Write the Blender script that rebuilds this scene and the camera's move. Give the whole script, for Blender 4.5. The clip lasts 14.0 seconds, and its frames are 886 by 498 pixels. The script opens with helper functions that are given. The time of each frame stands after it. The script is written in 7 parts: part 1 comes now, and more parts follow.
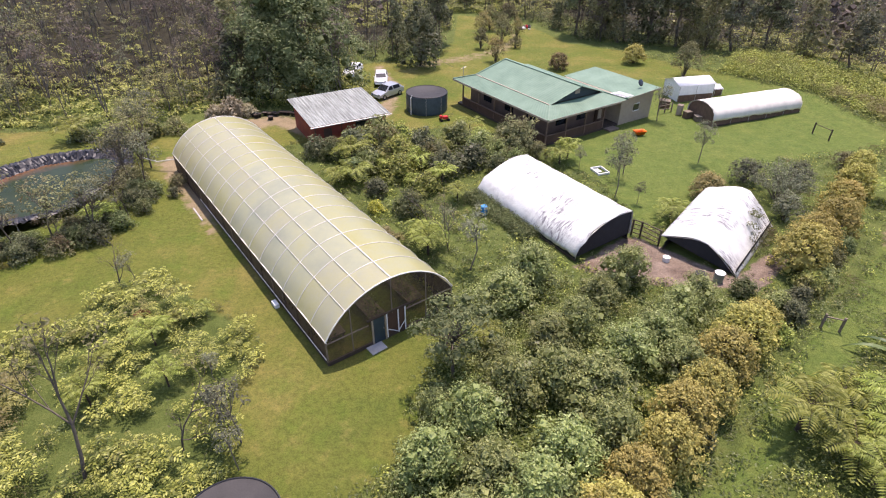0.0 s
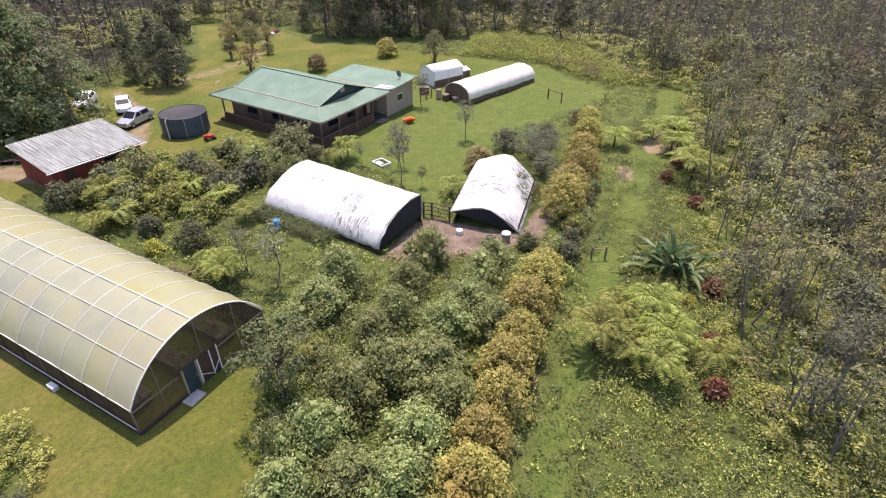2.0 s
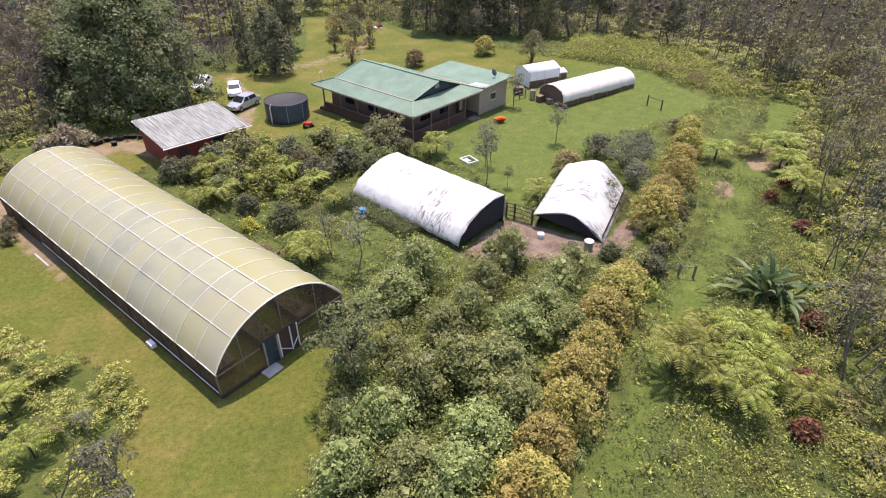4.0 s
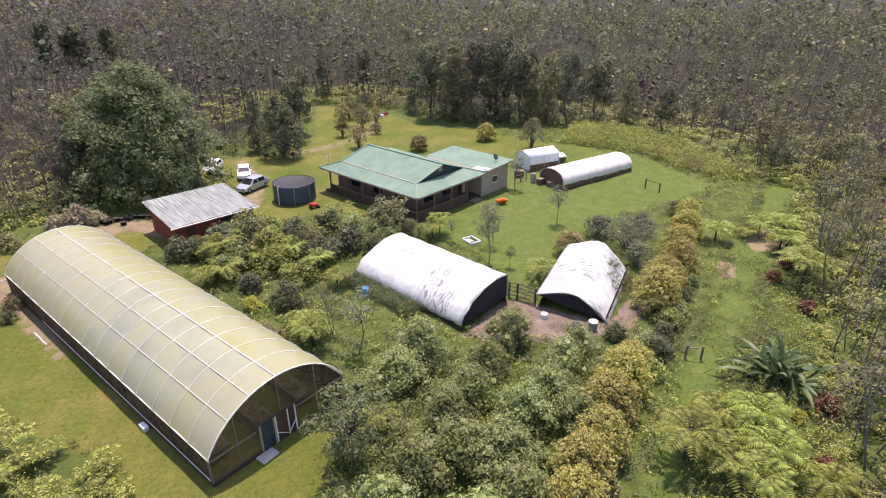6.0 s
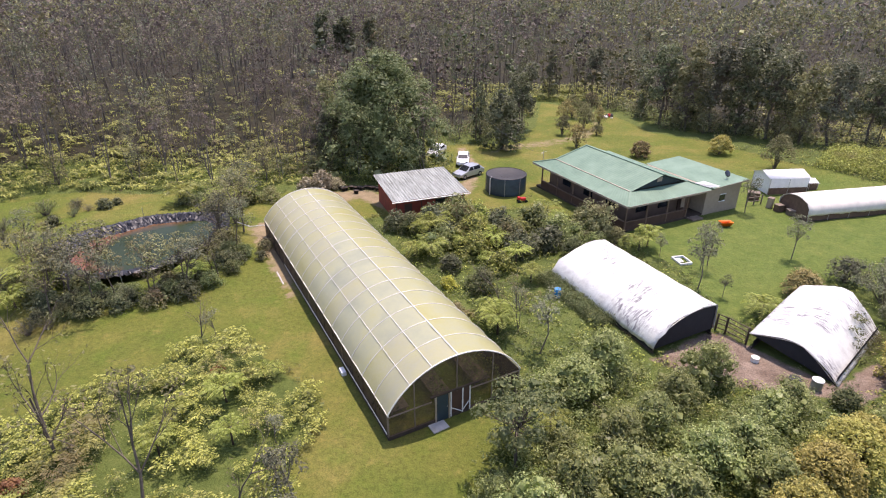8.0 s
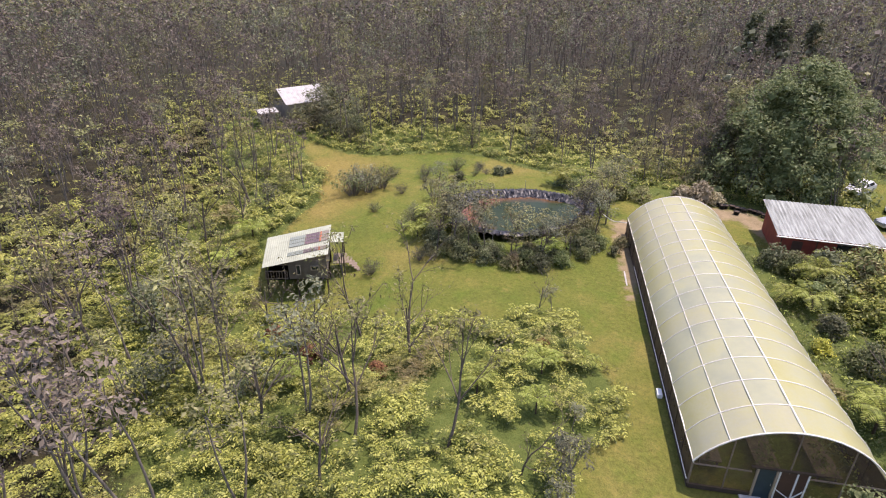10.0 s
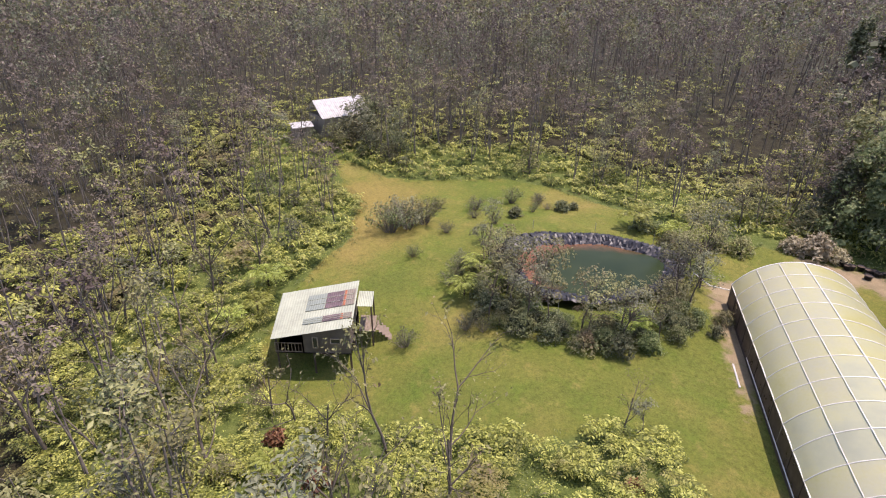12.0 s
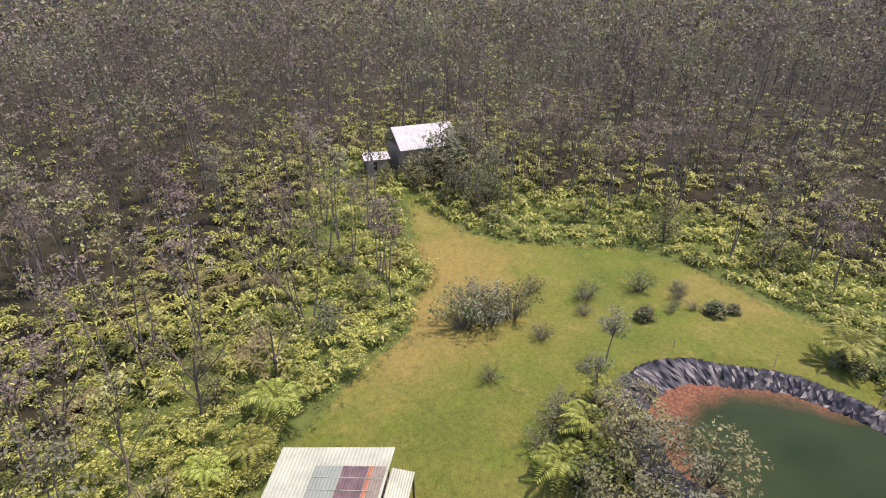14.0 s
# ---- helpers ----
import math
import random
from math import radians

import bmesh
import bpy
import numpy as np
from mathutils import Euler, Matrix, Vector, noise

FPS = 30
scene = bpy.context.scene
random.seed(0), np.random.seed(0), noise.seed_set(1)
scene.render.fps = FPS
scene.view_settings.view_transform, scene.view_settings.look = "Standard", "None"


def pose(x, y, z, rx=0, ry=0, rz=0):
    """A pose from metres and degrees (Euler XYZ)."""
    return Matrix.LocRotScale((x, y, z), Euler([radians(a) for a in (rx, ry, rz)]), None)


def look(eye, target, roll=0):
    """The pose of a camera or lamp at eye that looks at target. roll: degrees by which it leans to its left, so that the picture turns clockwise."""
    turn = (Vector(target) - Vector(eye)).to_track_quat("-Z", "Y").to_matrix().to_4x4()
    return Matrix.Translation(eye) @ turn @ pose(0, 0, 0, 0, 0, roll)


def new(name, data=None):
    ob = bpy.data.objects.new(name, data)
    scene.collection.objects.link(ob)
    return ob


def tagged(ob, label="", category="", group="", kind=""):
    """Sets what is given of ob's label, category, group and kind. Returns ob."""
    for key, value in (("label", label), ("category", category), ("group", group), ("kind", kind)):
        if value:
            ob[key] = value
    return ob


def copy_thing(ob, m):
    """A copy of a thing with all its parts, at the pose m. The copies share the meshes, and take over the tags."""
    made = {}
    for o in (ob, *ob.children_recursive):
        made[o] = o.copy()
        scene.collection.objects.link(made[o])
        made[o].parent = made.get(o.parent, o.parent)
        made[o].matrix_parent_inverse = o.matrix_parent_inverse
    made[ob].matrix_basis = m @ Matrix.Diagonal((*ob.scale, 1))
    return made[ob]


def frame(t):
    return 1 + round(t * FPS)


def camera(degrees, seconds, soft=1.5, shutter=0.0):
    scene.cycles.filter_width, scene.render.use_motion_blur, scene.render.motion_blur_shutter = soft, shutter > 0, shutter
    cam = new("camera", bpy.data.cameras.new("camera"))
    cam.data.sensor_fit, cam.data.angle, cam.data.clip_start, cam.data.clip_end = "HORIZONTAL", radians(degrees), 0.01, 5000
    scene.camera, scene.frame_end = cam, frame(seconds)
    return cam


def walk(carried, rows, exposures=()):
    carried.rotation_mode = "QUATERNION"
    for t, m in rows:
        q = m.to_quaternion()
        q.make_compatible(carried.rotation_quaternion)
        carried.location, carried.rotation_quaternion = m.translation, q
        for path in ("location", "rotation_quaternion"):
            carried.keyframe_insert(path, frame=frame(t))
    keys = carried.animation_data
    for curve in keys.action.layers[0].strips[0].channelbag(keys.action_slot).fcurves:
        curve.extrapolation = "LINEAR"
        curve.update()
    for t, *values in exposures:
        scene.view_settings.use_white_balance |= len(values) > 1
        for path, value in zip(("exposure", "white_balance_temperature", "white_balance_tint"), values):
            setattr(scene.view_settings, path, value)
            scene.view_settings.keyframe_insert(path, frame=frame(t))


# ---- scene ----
import itertools
EXPOSURE = 0.67
KELVIN, TINT = 6880, 28
cam = camera(77.46, 14.0, soft=1.1)
PATH = [
    (0.0, pose(0.00, 0.00, 24.50, 56.14, -0.27, 0.59)),
    (0.5, pose(0.00, 0.00, 24.50, 56.10, -0.28, -0.21)),
    (1.0, pose(0.00, 0.00, 24.50, 56.33, -0.29, -14.02)),
    (1.5, pose(0.00, 0.00, 24.50, 56.36, -0.03, -22.28)),
    (2.0, pose(0.00, 0.00, 24.50, 56.28, -0.06, -23.74)),
    (2.5, pose(0.00, 0.00, 24.50, 56.23, -0.00, -23.93)),
    (3.0, pose(0.00, 0.00, 24.50, 56.14, 0.13, -20.16)),
    (3.2, pose(0.00, 0.00, 24.50, 56.10, 0.23, -16.14)),
    (3.4, pose(0.00, 0.00, 24.50, 56.05, 0.17, -14.61)),
    (3.8, pose(0.00, 0.00, 24.50, 56.10, 0.12, -14.03)),
    (4.5, pose(0.00, 0.00, 24.50, 56.80, 0.11, -13.99)),
    (5.3, pose(0.00, 0.00, 24.50, 60.54, 0.13, -13.80)),
    (5.5, pose(0.00, 0.00, 24.50, 61.78, 0.12, -13.81)),
    (6.0, pose(0.00, 0.00, 24.50, 64.39, 0.09, -13.66)),
    (6.5, pose(0.00, 0.00, 24.50, 64.25, 0.18, -5.18)),
    (7.0, pose(0.00, 0.00, 24.50, 64.15, 0.09, 3.71)),
    (7.5, pose(0.00, 0.00, 24.50, 64.13, 0.10, 8.54)),
    (8.0, pose(0.00, 0.00, 24.50, 64.14, 0.03, 9.01)),
    (8.5, pose(0.00, 0.00, 24.50, 64.11, 0.12, 18.72)),
    (9.0, pose(0.00, 0.00, 24.50, 64.07, 0.14, 28.85)),
    (9.2, pose(0.00, 0.00, 24.50, 64.03, 0.16, 34.09)),
    (9.6, pose(0.00, 0.00, 24.50, 64.00, 0.13, 42.73)),
    (10.0, pose(0.00, 0.00, 24.50, 63.90, 0.09, 48.26)),
    (10.4, pose(-0.15, 0.08, 24.60, 63.75, 0.05, 50.97)),
    (10.9, pose(-1.35, 0.70, 25.10, 63.60, 0.03, 51.59)),
    (11.3, pose(-3.34, 1.89, 25.39, 63.50, 0.02, 51.59)),
    (11.5, pose(-4.87, 3.13, 25.22, 63.56, -0.02, 51.44)),
    (12.0, pose(-9.59, 7.11, 24.66, 63.81, -0.06, 53.13)),
    (12.5, pose(-14.73, 10.99, 24.49, 63.96, -0.11, 54.50)),
    (13.0, pose(-18.64, 13.73, 24.69, 63.97, -0.10, 56.25)),
    (13.5, pose(-21.73, 16.12, 24.75, 64.14, -0.01, 63.25)),
    (14.0, pose(-24.68, 18.13, 24.21, 64.19, 0.04, 64.22)),
]
walk(cam, PATH, exposures=[(0.0, EXPOSURE, KELVIN, TINT), (14.0, EXPOSURE, KELVIN, TINT)])


# ---- light ----
SUN_AZ = radians(72)      # direction to the sun, counter-clockwise from +x
SUN_EL = radians(71)
sun_data = bpy.data.lights.new("sun", "SUN")
sun_data.energy, sun_data.angle, sun_data.color = 3.9, radians(0.6), (1.0, 0.95, 0.87)
sun = new("sun", sun_data)
sun.matrix_world = look((60 * math.cos(SUN_AZ), 60 * math.sin(SUN_AZ), 100),
                        (60 * math.cos(SUN_AZ) - math.cos(SUN_AZ) * math.cos(SUN_EL) * 10,
                         60 * math.sin(SUN_AZ) - math.sin(SUN_AZ) * math.cos(SUN_EL) * 10, 100 - math.sin(SUN_EL) * 10))
world = bpy.data.worlds.new("world")
scene.world = world
world.use_nodes = True
wt = world.node_tree
sky = wt.nodes.new("ShaderNodeTexSky")
sky.sky_type, sky.sun_disc = "NISHITA", False
sky.sun_elevation, sky.sun_rotation = SUN_EL, radians(90) - SUN_AZ
wt.nodes["Background"].inputs[1].default_value = 0.19
wt.links.new(sky.outputs[0], wt.nodes["Background"].inputs[0])


# ---- materials ----
class Nodes:
    """Short hand for building one node material."""

    def __init__(self, name):
        self.mat = bpy.data.materials.new(name)
        self.mat.use_nodes = True
        self.t = self.mat.node_tree
        self.bsdf = self.t.nodes["Principled BSDF"]
        self.out = self.t.nodes["Material Output"]
        self.pos = None

    def n(self, kind, **kw):
        node = self.t.nodes.new(kind)
        for k, v in kw.items():
            node.inputs[k].default_value = v
        return node

    def link(self, a, b):
        self.t.links.new(a, b)

    def coords(self, local=False):
        if local:
            return self.t.nodes.new("ShaderNodeTexCoord").outputs["Object"]
        if self.pos is None:
            self.pos = self.t.nodes.new("ShaderNodeNewGeometry").outputs["Position"]
        return self.pos

    def noise(self, scale, detail=4.0, rough=0.6, local=False):
        node = self.n("ShaderNodeTexNoise", Scale=scale, Detail=detail, Roughness=rough)
        self.link(self.coords(local), node.inputs["Vector"])
        return node.outputs["Fac"]

    def ramp(self, fac, stops):
        node = self.t.nodes.new("ShaderNodeValToRGB")
        els = node.color_ramp.elements
        while len(els) < len(stops):
            els.new(0.5)
        for e, (p, c) in zip(els, stops):
            e.position = p
            e.color = (*c, 1) if len(c) == 3 else c
        self.link(fac, node.inputs[0])
        return node.outputs[0]

    def mix(self, fac, a, b, blend="MIX"):
        node = self.t.nodes.new("ShaderNodeMix")
        node.data_type, node.blend_type = "RGBA", blend
        for sock, v in ((node.inputs[0], fac), (node.inputs[6], a), (node.inputs[7], b)):
            if isinstance(v, (int, float)):
                sock.default_value = v
            elif isinstance(v, tuple):
                sock.default_value = (*v, 1)
            else:
                self.link(v, sock)
        return node.outputs[2]

    def math(self, op, a, b=0.5, clamp=False):
        node = self.t.nodes.new("ShaderNodeMath")
        node.operation, node.use_clamp = op, clamp
        for sock, v in ((node.inputs[0], a), (node.inputs[1], b)):
            if isinstance(v, (int, float)):
                sock.default_value = v
            else:
                self.link(v, sock)
        return node.outputs[0]

    def bump(self, height, strength=0.4, distance=0.05):
        node = self.n("ShaderNodeBump", Strength=strength, Distance=distance)
        self.link(height, node.inputs["Height"])
        self.link(node.outputs[0], self.bsdf.inputs["Normal"])

    def done(self, colour=None, rough=0.7, metal=0.0, spec=0.4):
        if colour is not None:
            if isinstance(colour, tuple):
                self.bsdf.inputs["Base Color"].default_value = (*colour, 1)
            else:
                self.link(colour, self.bsdf.inputs["Base Color"])
        if isinstance(rough, (int, float)):
            self.bsdf.inputs["Roughness"].default_value = rough
        else:
            self.link(rough, self.bsdf.inputs["Roughness"])
        self.bsdf.inputs["Metallic"].default_value = metal
        self.bsdf.inputs["Specular IOR Level"].default_value = spec
        return self.mat


def foliage(name, dark, mid, light, through_light=0.3, rough=0.5, odd=None, patch=0.25, sway=0.8, differ=0.5):
    """Leaves: each leaf its own tone, whole plants vary, part of the light passes through."""
    k = Nodes(name)
    geo = k.t.nodes.new("ShaderNodeNewGeometry")
    tone = k.ramp(geo.outputs["Random Per Island"], [(0.0, dark), (0.5, mid), (1.0, light)])
    info = k.t.nodes.new("ShaderNodeObjectInfo")
    hue = k.n("ShaderNodeHueSaturation", Fac=1.0)
    own = k.n("ShaderNodeAttribute")
    own.attribute_name = "tone"
    each = k.math("FRACT", k.math("ADD", own.outputs["Fac"], info.outputs["Random"]), 0.0)
    k.link(k.math("ADD", k.math("MULTIPLY", each, 0.03), 0.484), hue.inputs["Hue"])
    spread = k.math("ADD", k.math("MULTIPLY", k.noise(patch, 3.0), sway), 1 - sway / 2)
    k.link(k.math("MULTIPLY", spread, k.math("ADD", k.math("MULTIPLY", each, differ), 1 - differ / 2)), hue.inputs["Value"])
    k.link(tone, hue.inputs["Color"])
    col = hue.outputs[0]
    if odd:
        col = k.mix(k.ramp(k.noise(patch * 0.6, 2.0), [(0.56, (0, 0, 0)), (0.7, (1, 1, 1))]), col, odd)
    k.done(col, rough, 0, 0.35)
    tr = k.t.nodes.new("ShaderNodeBsdfTranslucent")
    k.link(col, tr.inputs[0])
    mixer = k.n("ShaderNodeMixShader", Fac=through_light)
    k.link(k.bsdf.outputs[0], mixer.inputs[1])
    k.link(tr.outputs[0], mixer.inputs[2])
    k.link(mixer.outputs[0], k.out.inputs[0])
    return k.mat


def plain(name, colour, rough=0.6, metal=0.0, vary=0.25, scale=2.0, fine=25.0, relief=0.15, spec=0.4):
    """Paint, wood, plastic: two scales of wear in tone and a fine relief."""
    k = Nodes(name)
    a = k.noise(scale, 5.0, local=True)
    b = k.noise(fine, 3.0, local=True)
    dark = tuple(c * (1 - vary) for c in colour)
    light = tuple(min(1.0, c * (1 + vary * 0.5)) for c in colour)
    col = k.ramp(k.math("ADD", k.math("MULTIPLY", a, 0.7), k.math("MULTIPLY", b, 0.3)), [(0.3, dark), (0.65, light)])
    k.bump(b, relief, 0.01)
    return k.done(col, rough, metal, spec)


def make_ground():
    k = Nodes("ground_cover")
    att = k.t.nodes.new("ShaderNodeAttribute")
    att.attribute_name = "zone"
    sep = k.t.nodes.new("ShaderNodeSeparateColor")
    k.link(att.outputs["Color"], sep.inputs[0])
    wob = k.math("MULTIPLY", k.math("SUBTRACT", k.noise(0.9, 5.0, 0.7), 0.5), 0.7)

    def edge(sock):
        return k.ramp(k.math("ADD", sock, wob), [(0.42, (0, 0, 0)), (0.58, (1, 1, 1))])

    fine = k.noise(9.0, 6.0, 0.75)
    broad = k.noise(0.11, 4.0, 0.6)
    mid = k.noise(0.7, 4.0, 0.65)
    # leaf litter, its browns deepened in place of shade between the trees
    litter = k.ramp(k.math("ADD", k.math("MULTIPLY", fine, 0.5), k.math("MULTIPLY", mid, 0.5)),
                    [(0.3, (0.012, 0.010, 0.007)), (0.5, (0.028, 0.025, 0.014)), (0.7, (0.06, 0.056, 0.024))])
    weeds = k.ramp(k.math("ADD", k.math("MULTIPLY", fine, 0.5), k.math("MULTIPLY", mid, 0.5)),
                   [(0.3, (0.035, 0.052, 0.013)), (0.5, (0.09, 0.118, 0.028)), (0.7, (0.165, 0.175, 0.055))])
    lawn = k.ramp(broad, [(0.3, (0.08, 0.112, 0.02)), (0.5, (0.125, 0.138, 0.028)), (0.7, (0.19, 0.166, 0.047))])
    lawn = k.mix(k.ramp(k.noise(0.33, 4.0, 0.65), [(0.5, (0, 0, 0)), (0.75, (0.75, 0.75, 0.75))]), lawn, (0.085, 0.135, 0.018))
    lawn = k.mix(k.ramp(mid, [(0.56, (0, 0, 0)), (0.78, (0.55, 0.55, 0.55))]), lawn, (0.27, 0.21, 0.07))
    lush = k.n("ShaderNodeAttribute")
    lush.attribute_name = "lush"
    lawn = k.mix(lush.outputs["Fac"], lawn, k.ramp(mid, [(0.3, (0.075, 0.122, 0.024)), (0.7, (0.13, 0.165, 0.04))]))
    dry = k.n("ShaderNodeAttribute")
    dry.attribute_name = "dry"
    lawn = k.mix(k.ramp(k.math("ADD", dry.outputs["Fac"], k.math("MULTIPLY", k.math("SUBTRACT", k.noise(0.3, 5.0, 0.7), 0.5), 1.1)), [(0.3, (0, 0, 0)), (0.8, (0.8, 0.8, 0.8))]), lawn, (0.225, 0.17, 0.053))
    blade = k.math("ADD", k.math("MULTIPLY", k.noise(3.1, 5.0, 0.7), 0.5), k.math("MULTIPLY", fine, 0.5))
    lawn = k.mix(0.85, lawn, k.ramp(blade, [(0.33, (0.45, 0.47, 0.45)), (0.5, (1.0, 1.0, 1.0)), (0.66, (1.5, 1.42, 1.3))]), "MULTIPLY")
    dirt = k.ramp(k.math("ADD", k.math("MULTIPLY", fine, 0.4), k.math("MULTIPLY", mid, 0.6)),
                  [(0.3, (0.16, 0.13, 0.075)), (0.6, (0.30, 0.23, 0.14)), (0.75, (0.20, 0.19, 0.07))])
    vor = k.n("ShaderNodeTexVoronoi", Scale=9.0)
    k.link(k.coords(), vor.inputs["Vector"])
    gravel = k.mix(0.5, k.ramp(mid, [(0.3, (0.16, 0.115, 0.085)), (0.7, (0.33, 0.26, 0.205))]),
                   k.ramp(vor.outputs["Distance"], [(0.0, (1.3, 1.2, 1.1)), (0.8, (0.35, 0.35, 0.35))]), "MULTIPLY")
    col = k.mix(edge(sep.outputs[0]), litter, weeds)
    lawn_at = k.n("ShaderNodeAttribute")
    lawn_at.attribute_name = "lawn"
    col = k.mix(edge(lawn_at.outputs["Fac"]), col, lawn)
    col = k.mix(edge(sep.outputs[1]), col, dirt)
    col = k.mix(edge(sep.outputs[2]), col, gravel)
    k.bump(k.math("ADD", fine, k.math("MULTIPLY", mid, 1.5)), 0.9, 0.12)
    return k.done(col, 0.9, 0, 0.15)


M_GROUND = make_ground()
M_OHIA = foliage("ohia_leaves", (0.106, 0.085, 0.068), (0.149, 0.12, 0.094), (0.20, 0.164, 0.131), 0.2, 0.9, (0.165, 0.125, 0.105), 0.3, 0.9, 0.85)
M_OHIA_GREY = foliage("grey_green_leaves", (0.115, 0.12, 0.07), (0.155, 0.16, 0.095), (0.205, 0.21, 0.13), 0.25, 0.8, None, 0.3, 0.9, 0.85)
M_DARKLEAF = foliage("dark_leaves", (0.05, 0.06, 0.027), (0.122, 0.134, 0.06), (0.235, 0.248, 0.128), 0.35, 0.5)
M_BIGLEAF = foliage("broad_tree_leaves", (0.075, 0.096, 0.036), (0.145, 0.172, 0.065), (0.255, 0.28, 0.128), 0.4, 0.6, None, 0.5)
M_CITRUS = foliage("orchard_leaves", (0.11, 0.14, 0.0441), (0.255, 0.3, 0.0986), (0.46, 0.5, 0.197), 0.45, 0.45, None, 0.6, 1.0)
M_GOLD = foliage("golden_leaves", (0.20, 0.178, 0.042), (0.385, 0.345, 0.085), (0.55, 0.49, 0.15), 0.35, 0.55, (0.38, 0.28, 0.085), 0.16, 0.5, 0.25)
M_FERN = foliage("fern_fronds", (0.085, 0.108, 0.022), (0.285, 0.32, 0.066), (0.55, 0.57, 0.145), 0.34, 0.5, (0.23, 0.19, 0.08), 0.3, 1.2)
M_TREEFERN = foliage("tree_fern_fronds", (0.125, 0.155, 0.028), (0.26, 0.30, 0.056), (0.40, 0.435, 0.115), 0.4, 0.55)
M_WEED = foliage("weed_leaves", (0.075, 0.1, 0.0325), (0.155, 0.19, 0.0696), (0.27, 0.295, 0.128), 0.4, 0.55, (0.17, 0.135, 0.06), 0.2, 1.2)
M_CROTON = foliage("croton_leaves", (0.16, 0.19, 0.03), (0.40, 0.39, 0.05), (0.66, 0.60, 0.12), 0.35, 0.45)
M_RUSSET = foliage("browned_leaves", (0.11, 0.10, 0.04), (0.24, 0.19, 0.07), (0.36, 0.27, 0.11), 0.3, 0.6, None, 0.4)
M_PALM = foliage("banana_leaves", (0.03, 0.06, 0.018), (0.07, 0.115, 0.032), (0.15, 0.20, 0.07), 0.25, 0.5)
M_OLIVE = foliage("olive_leaves", (0.13, 0.128, 0.052), (0.194, 0.188, 0.08), (0.28, 0.268, 0.124), 0.3, 0.65, (0.19, 0.145, 0.08), 0.3, 0.9, 0.85)
M_PALE = foliage("pale_blossom", (0.24, 0.21, 0.115), (0.42, 0.37, 0.22), (0.60, 0.54, 0.36), 0.3, 0.6)
M_RED = foliage("russet_leaves", (0.10, 0.03, 0.015), (0.19, 0.08, 0.035), (0.30, 0.16, 0.07), 0.25, 0.5)
M_BARK = plain("bark", (0.13, 0.105, 0.08), 0.9, 0, 0.5, 3.0, 18.0, 0.6)
M_PALEBARK = plain("weathered_bark", (0.165, 0.14, 0.115), 0.9, 0, 0.5, 3.0, 18.0, 0.6)


# ---- the lie of the land ----
def hump(x, y, cx, cy, s, a):
    return a * np.exp(-((x - cx) ** 2 + (y - cy) ** 2) / (2 * s * s))


def land(x, y):
    """Height of the ground: a hollow by the hut, a low bank round the pond, a rise to the far west."""
    x, y = np.asarray(x, float), np.asarray(y, float)
    far = np.clip((-0.9 * x + 0.43 * y - 70) / 45, 0, 1)
    return (hump(x, y, -43, 18, 8, -1.9) + hump(x, y, -42, 46, 8, 1.0) + 4.0 * far * far * (3 - 2 * far)
            + hump(x, y, 50, 84, 9, 1.5))


def ground_z(x, y):
    return float(land(x, y))


def inside(px, py, poly):
    px, py = np.asarray(px, float), np.asarray(py, float)
    hit = np.zeros(px.shape, bool)
    for (x0, y0), (x1, y1) in zip(poly, poly[1:] + poly[:1]):
        cross = ((y0 > py) != (y1 > py)) & (px < (x1 - x0) * (py - y0) / (y1 - y0 + 1e-12) + x0)
        hit ^= cross
    return hit


def rim(px, py, poly):
    """Distance to the outline of a polygon."""
    best = np.full(np.shape(px), 1e9)
    for (x0, y0), (x1, y1) in zip(poly, poly[1:] + poly[:1]):
        dx, dy = x1 - x0, y1 - y0
        s = np.clip(((px - x0) * dx + (py - y0) * dy) / (dx * dx + dy * dy), 0, 1)
        best = np.minimum(best, np.hypot(px - x0 - s * dx, py - y0 - s * dy))
    return best


def signed(px, py, poly):
    d = rim(px, py, poly)
    return np.where(inside(px, py, poly), d, -d)


LAWN_WEST = [(-82.5, 41.2), (-70.3, 43.2), (-66.6, 47.1), (-61.2, 56), (-55.4, 59), (-47.6, 59.4), (-43.3, 60.4), (-36, 58), (-33, 62),
             (-25, 66), (-16, 65), (-15, 58), (-20, 55), (-0.6, 30.2), (-0.9, 23.7), (-1.4, 19.2), (-2.4, 16.8), (-4.5, 15.2), (-5.5, 9),
             (-11, 9), (-10.8, 15.7), (-12.2, 20.5), (-11.8, 24), (-13.3, 27.1), (-21.2, 32.2), (-24.4, 29), (-25.9, 25.4), (-30.4, 21.4),
             (-35.4, 17.6), (-40.2, 14.4), (-47, 17), (-51.5, 21.5), (-54.8, 25.9), (-57.6, 31.2), (-61, 32.8), (-65.2, 36.5), (-70, 36.9)]
LAWN_HOUSE = [(-18, 64), (-12, 68), (-11, 74), (-15, 88), (-9, 91), (-3, 92), (1, 104), (2, 128), (8, 124), (17, 115), (21.6, 103), (31, 97.5),
              (36, 88), (42, 80), (49, 73), (53, 60), (45, 56), (36, 54), (30, 51.5), (24.8, 45), (18.1, 40), (15.7, 40.5), (15.2, 49), (12, 52),
              (8, 60), (0, 62.5), (-8, 59), (-13, 57)]
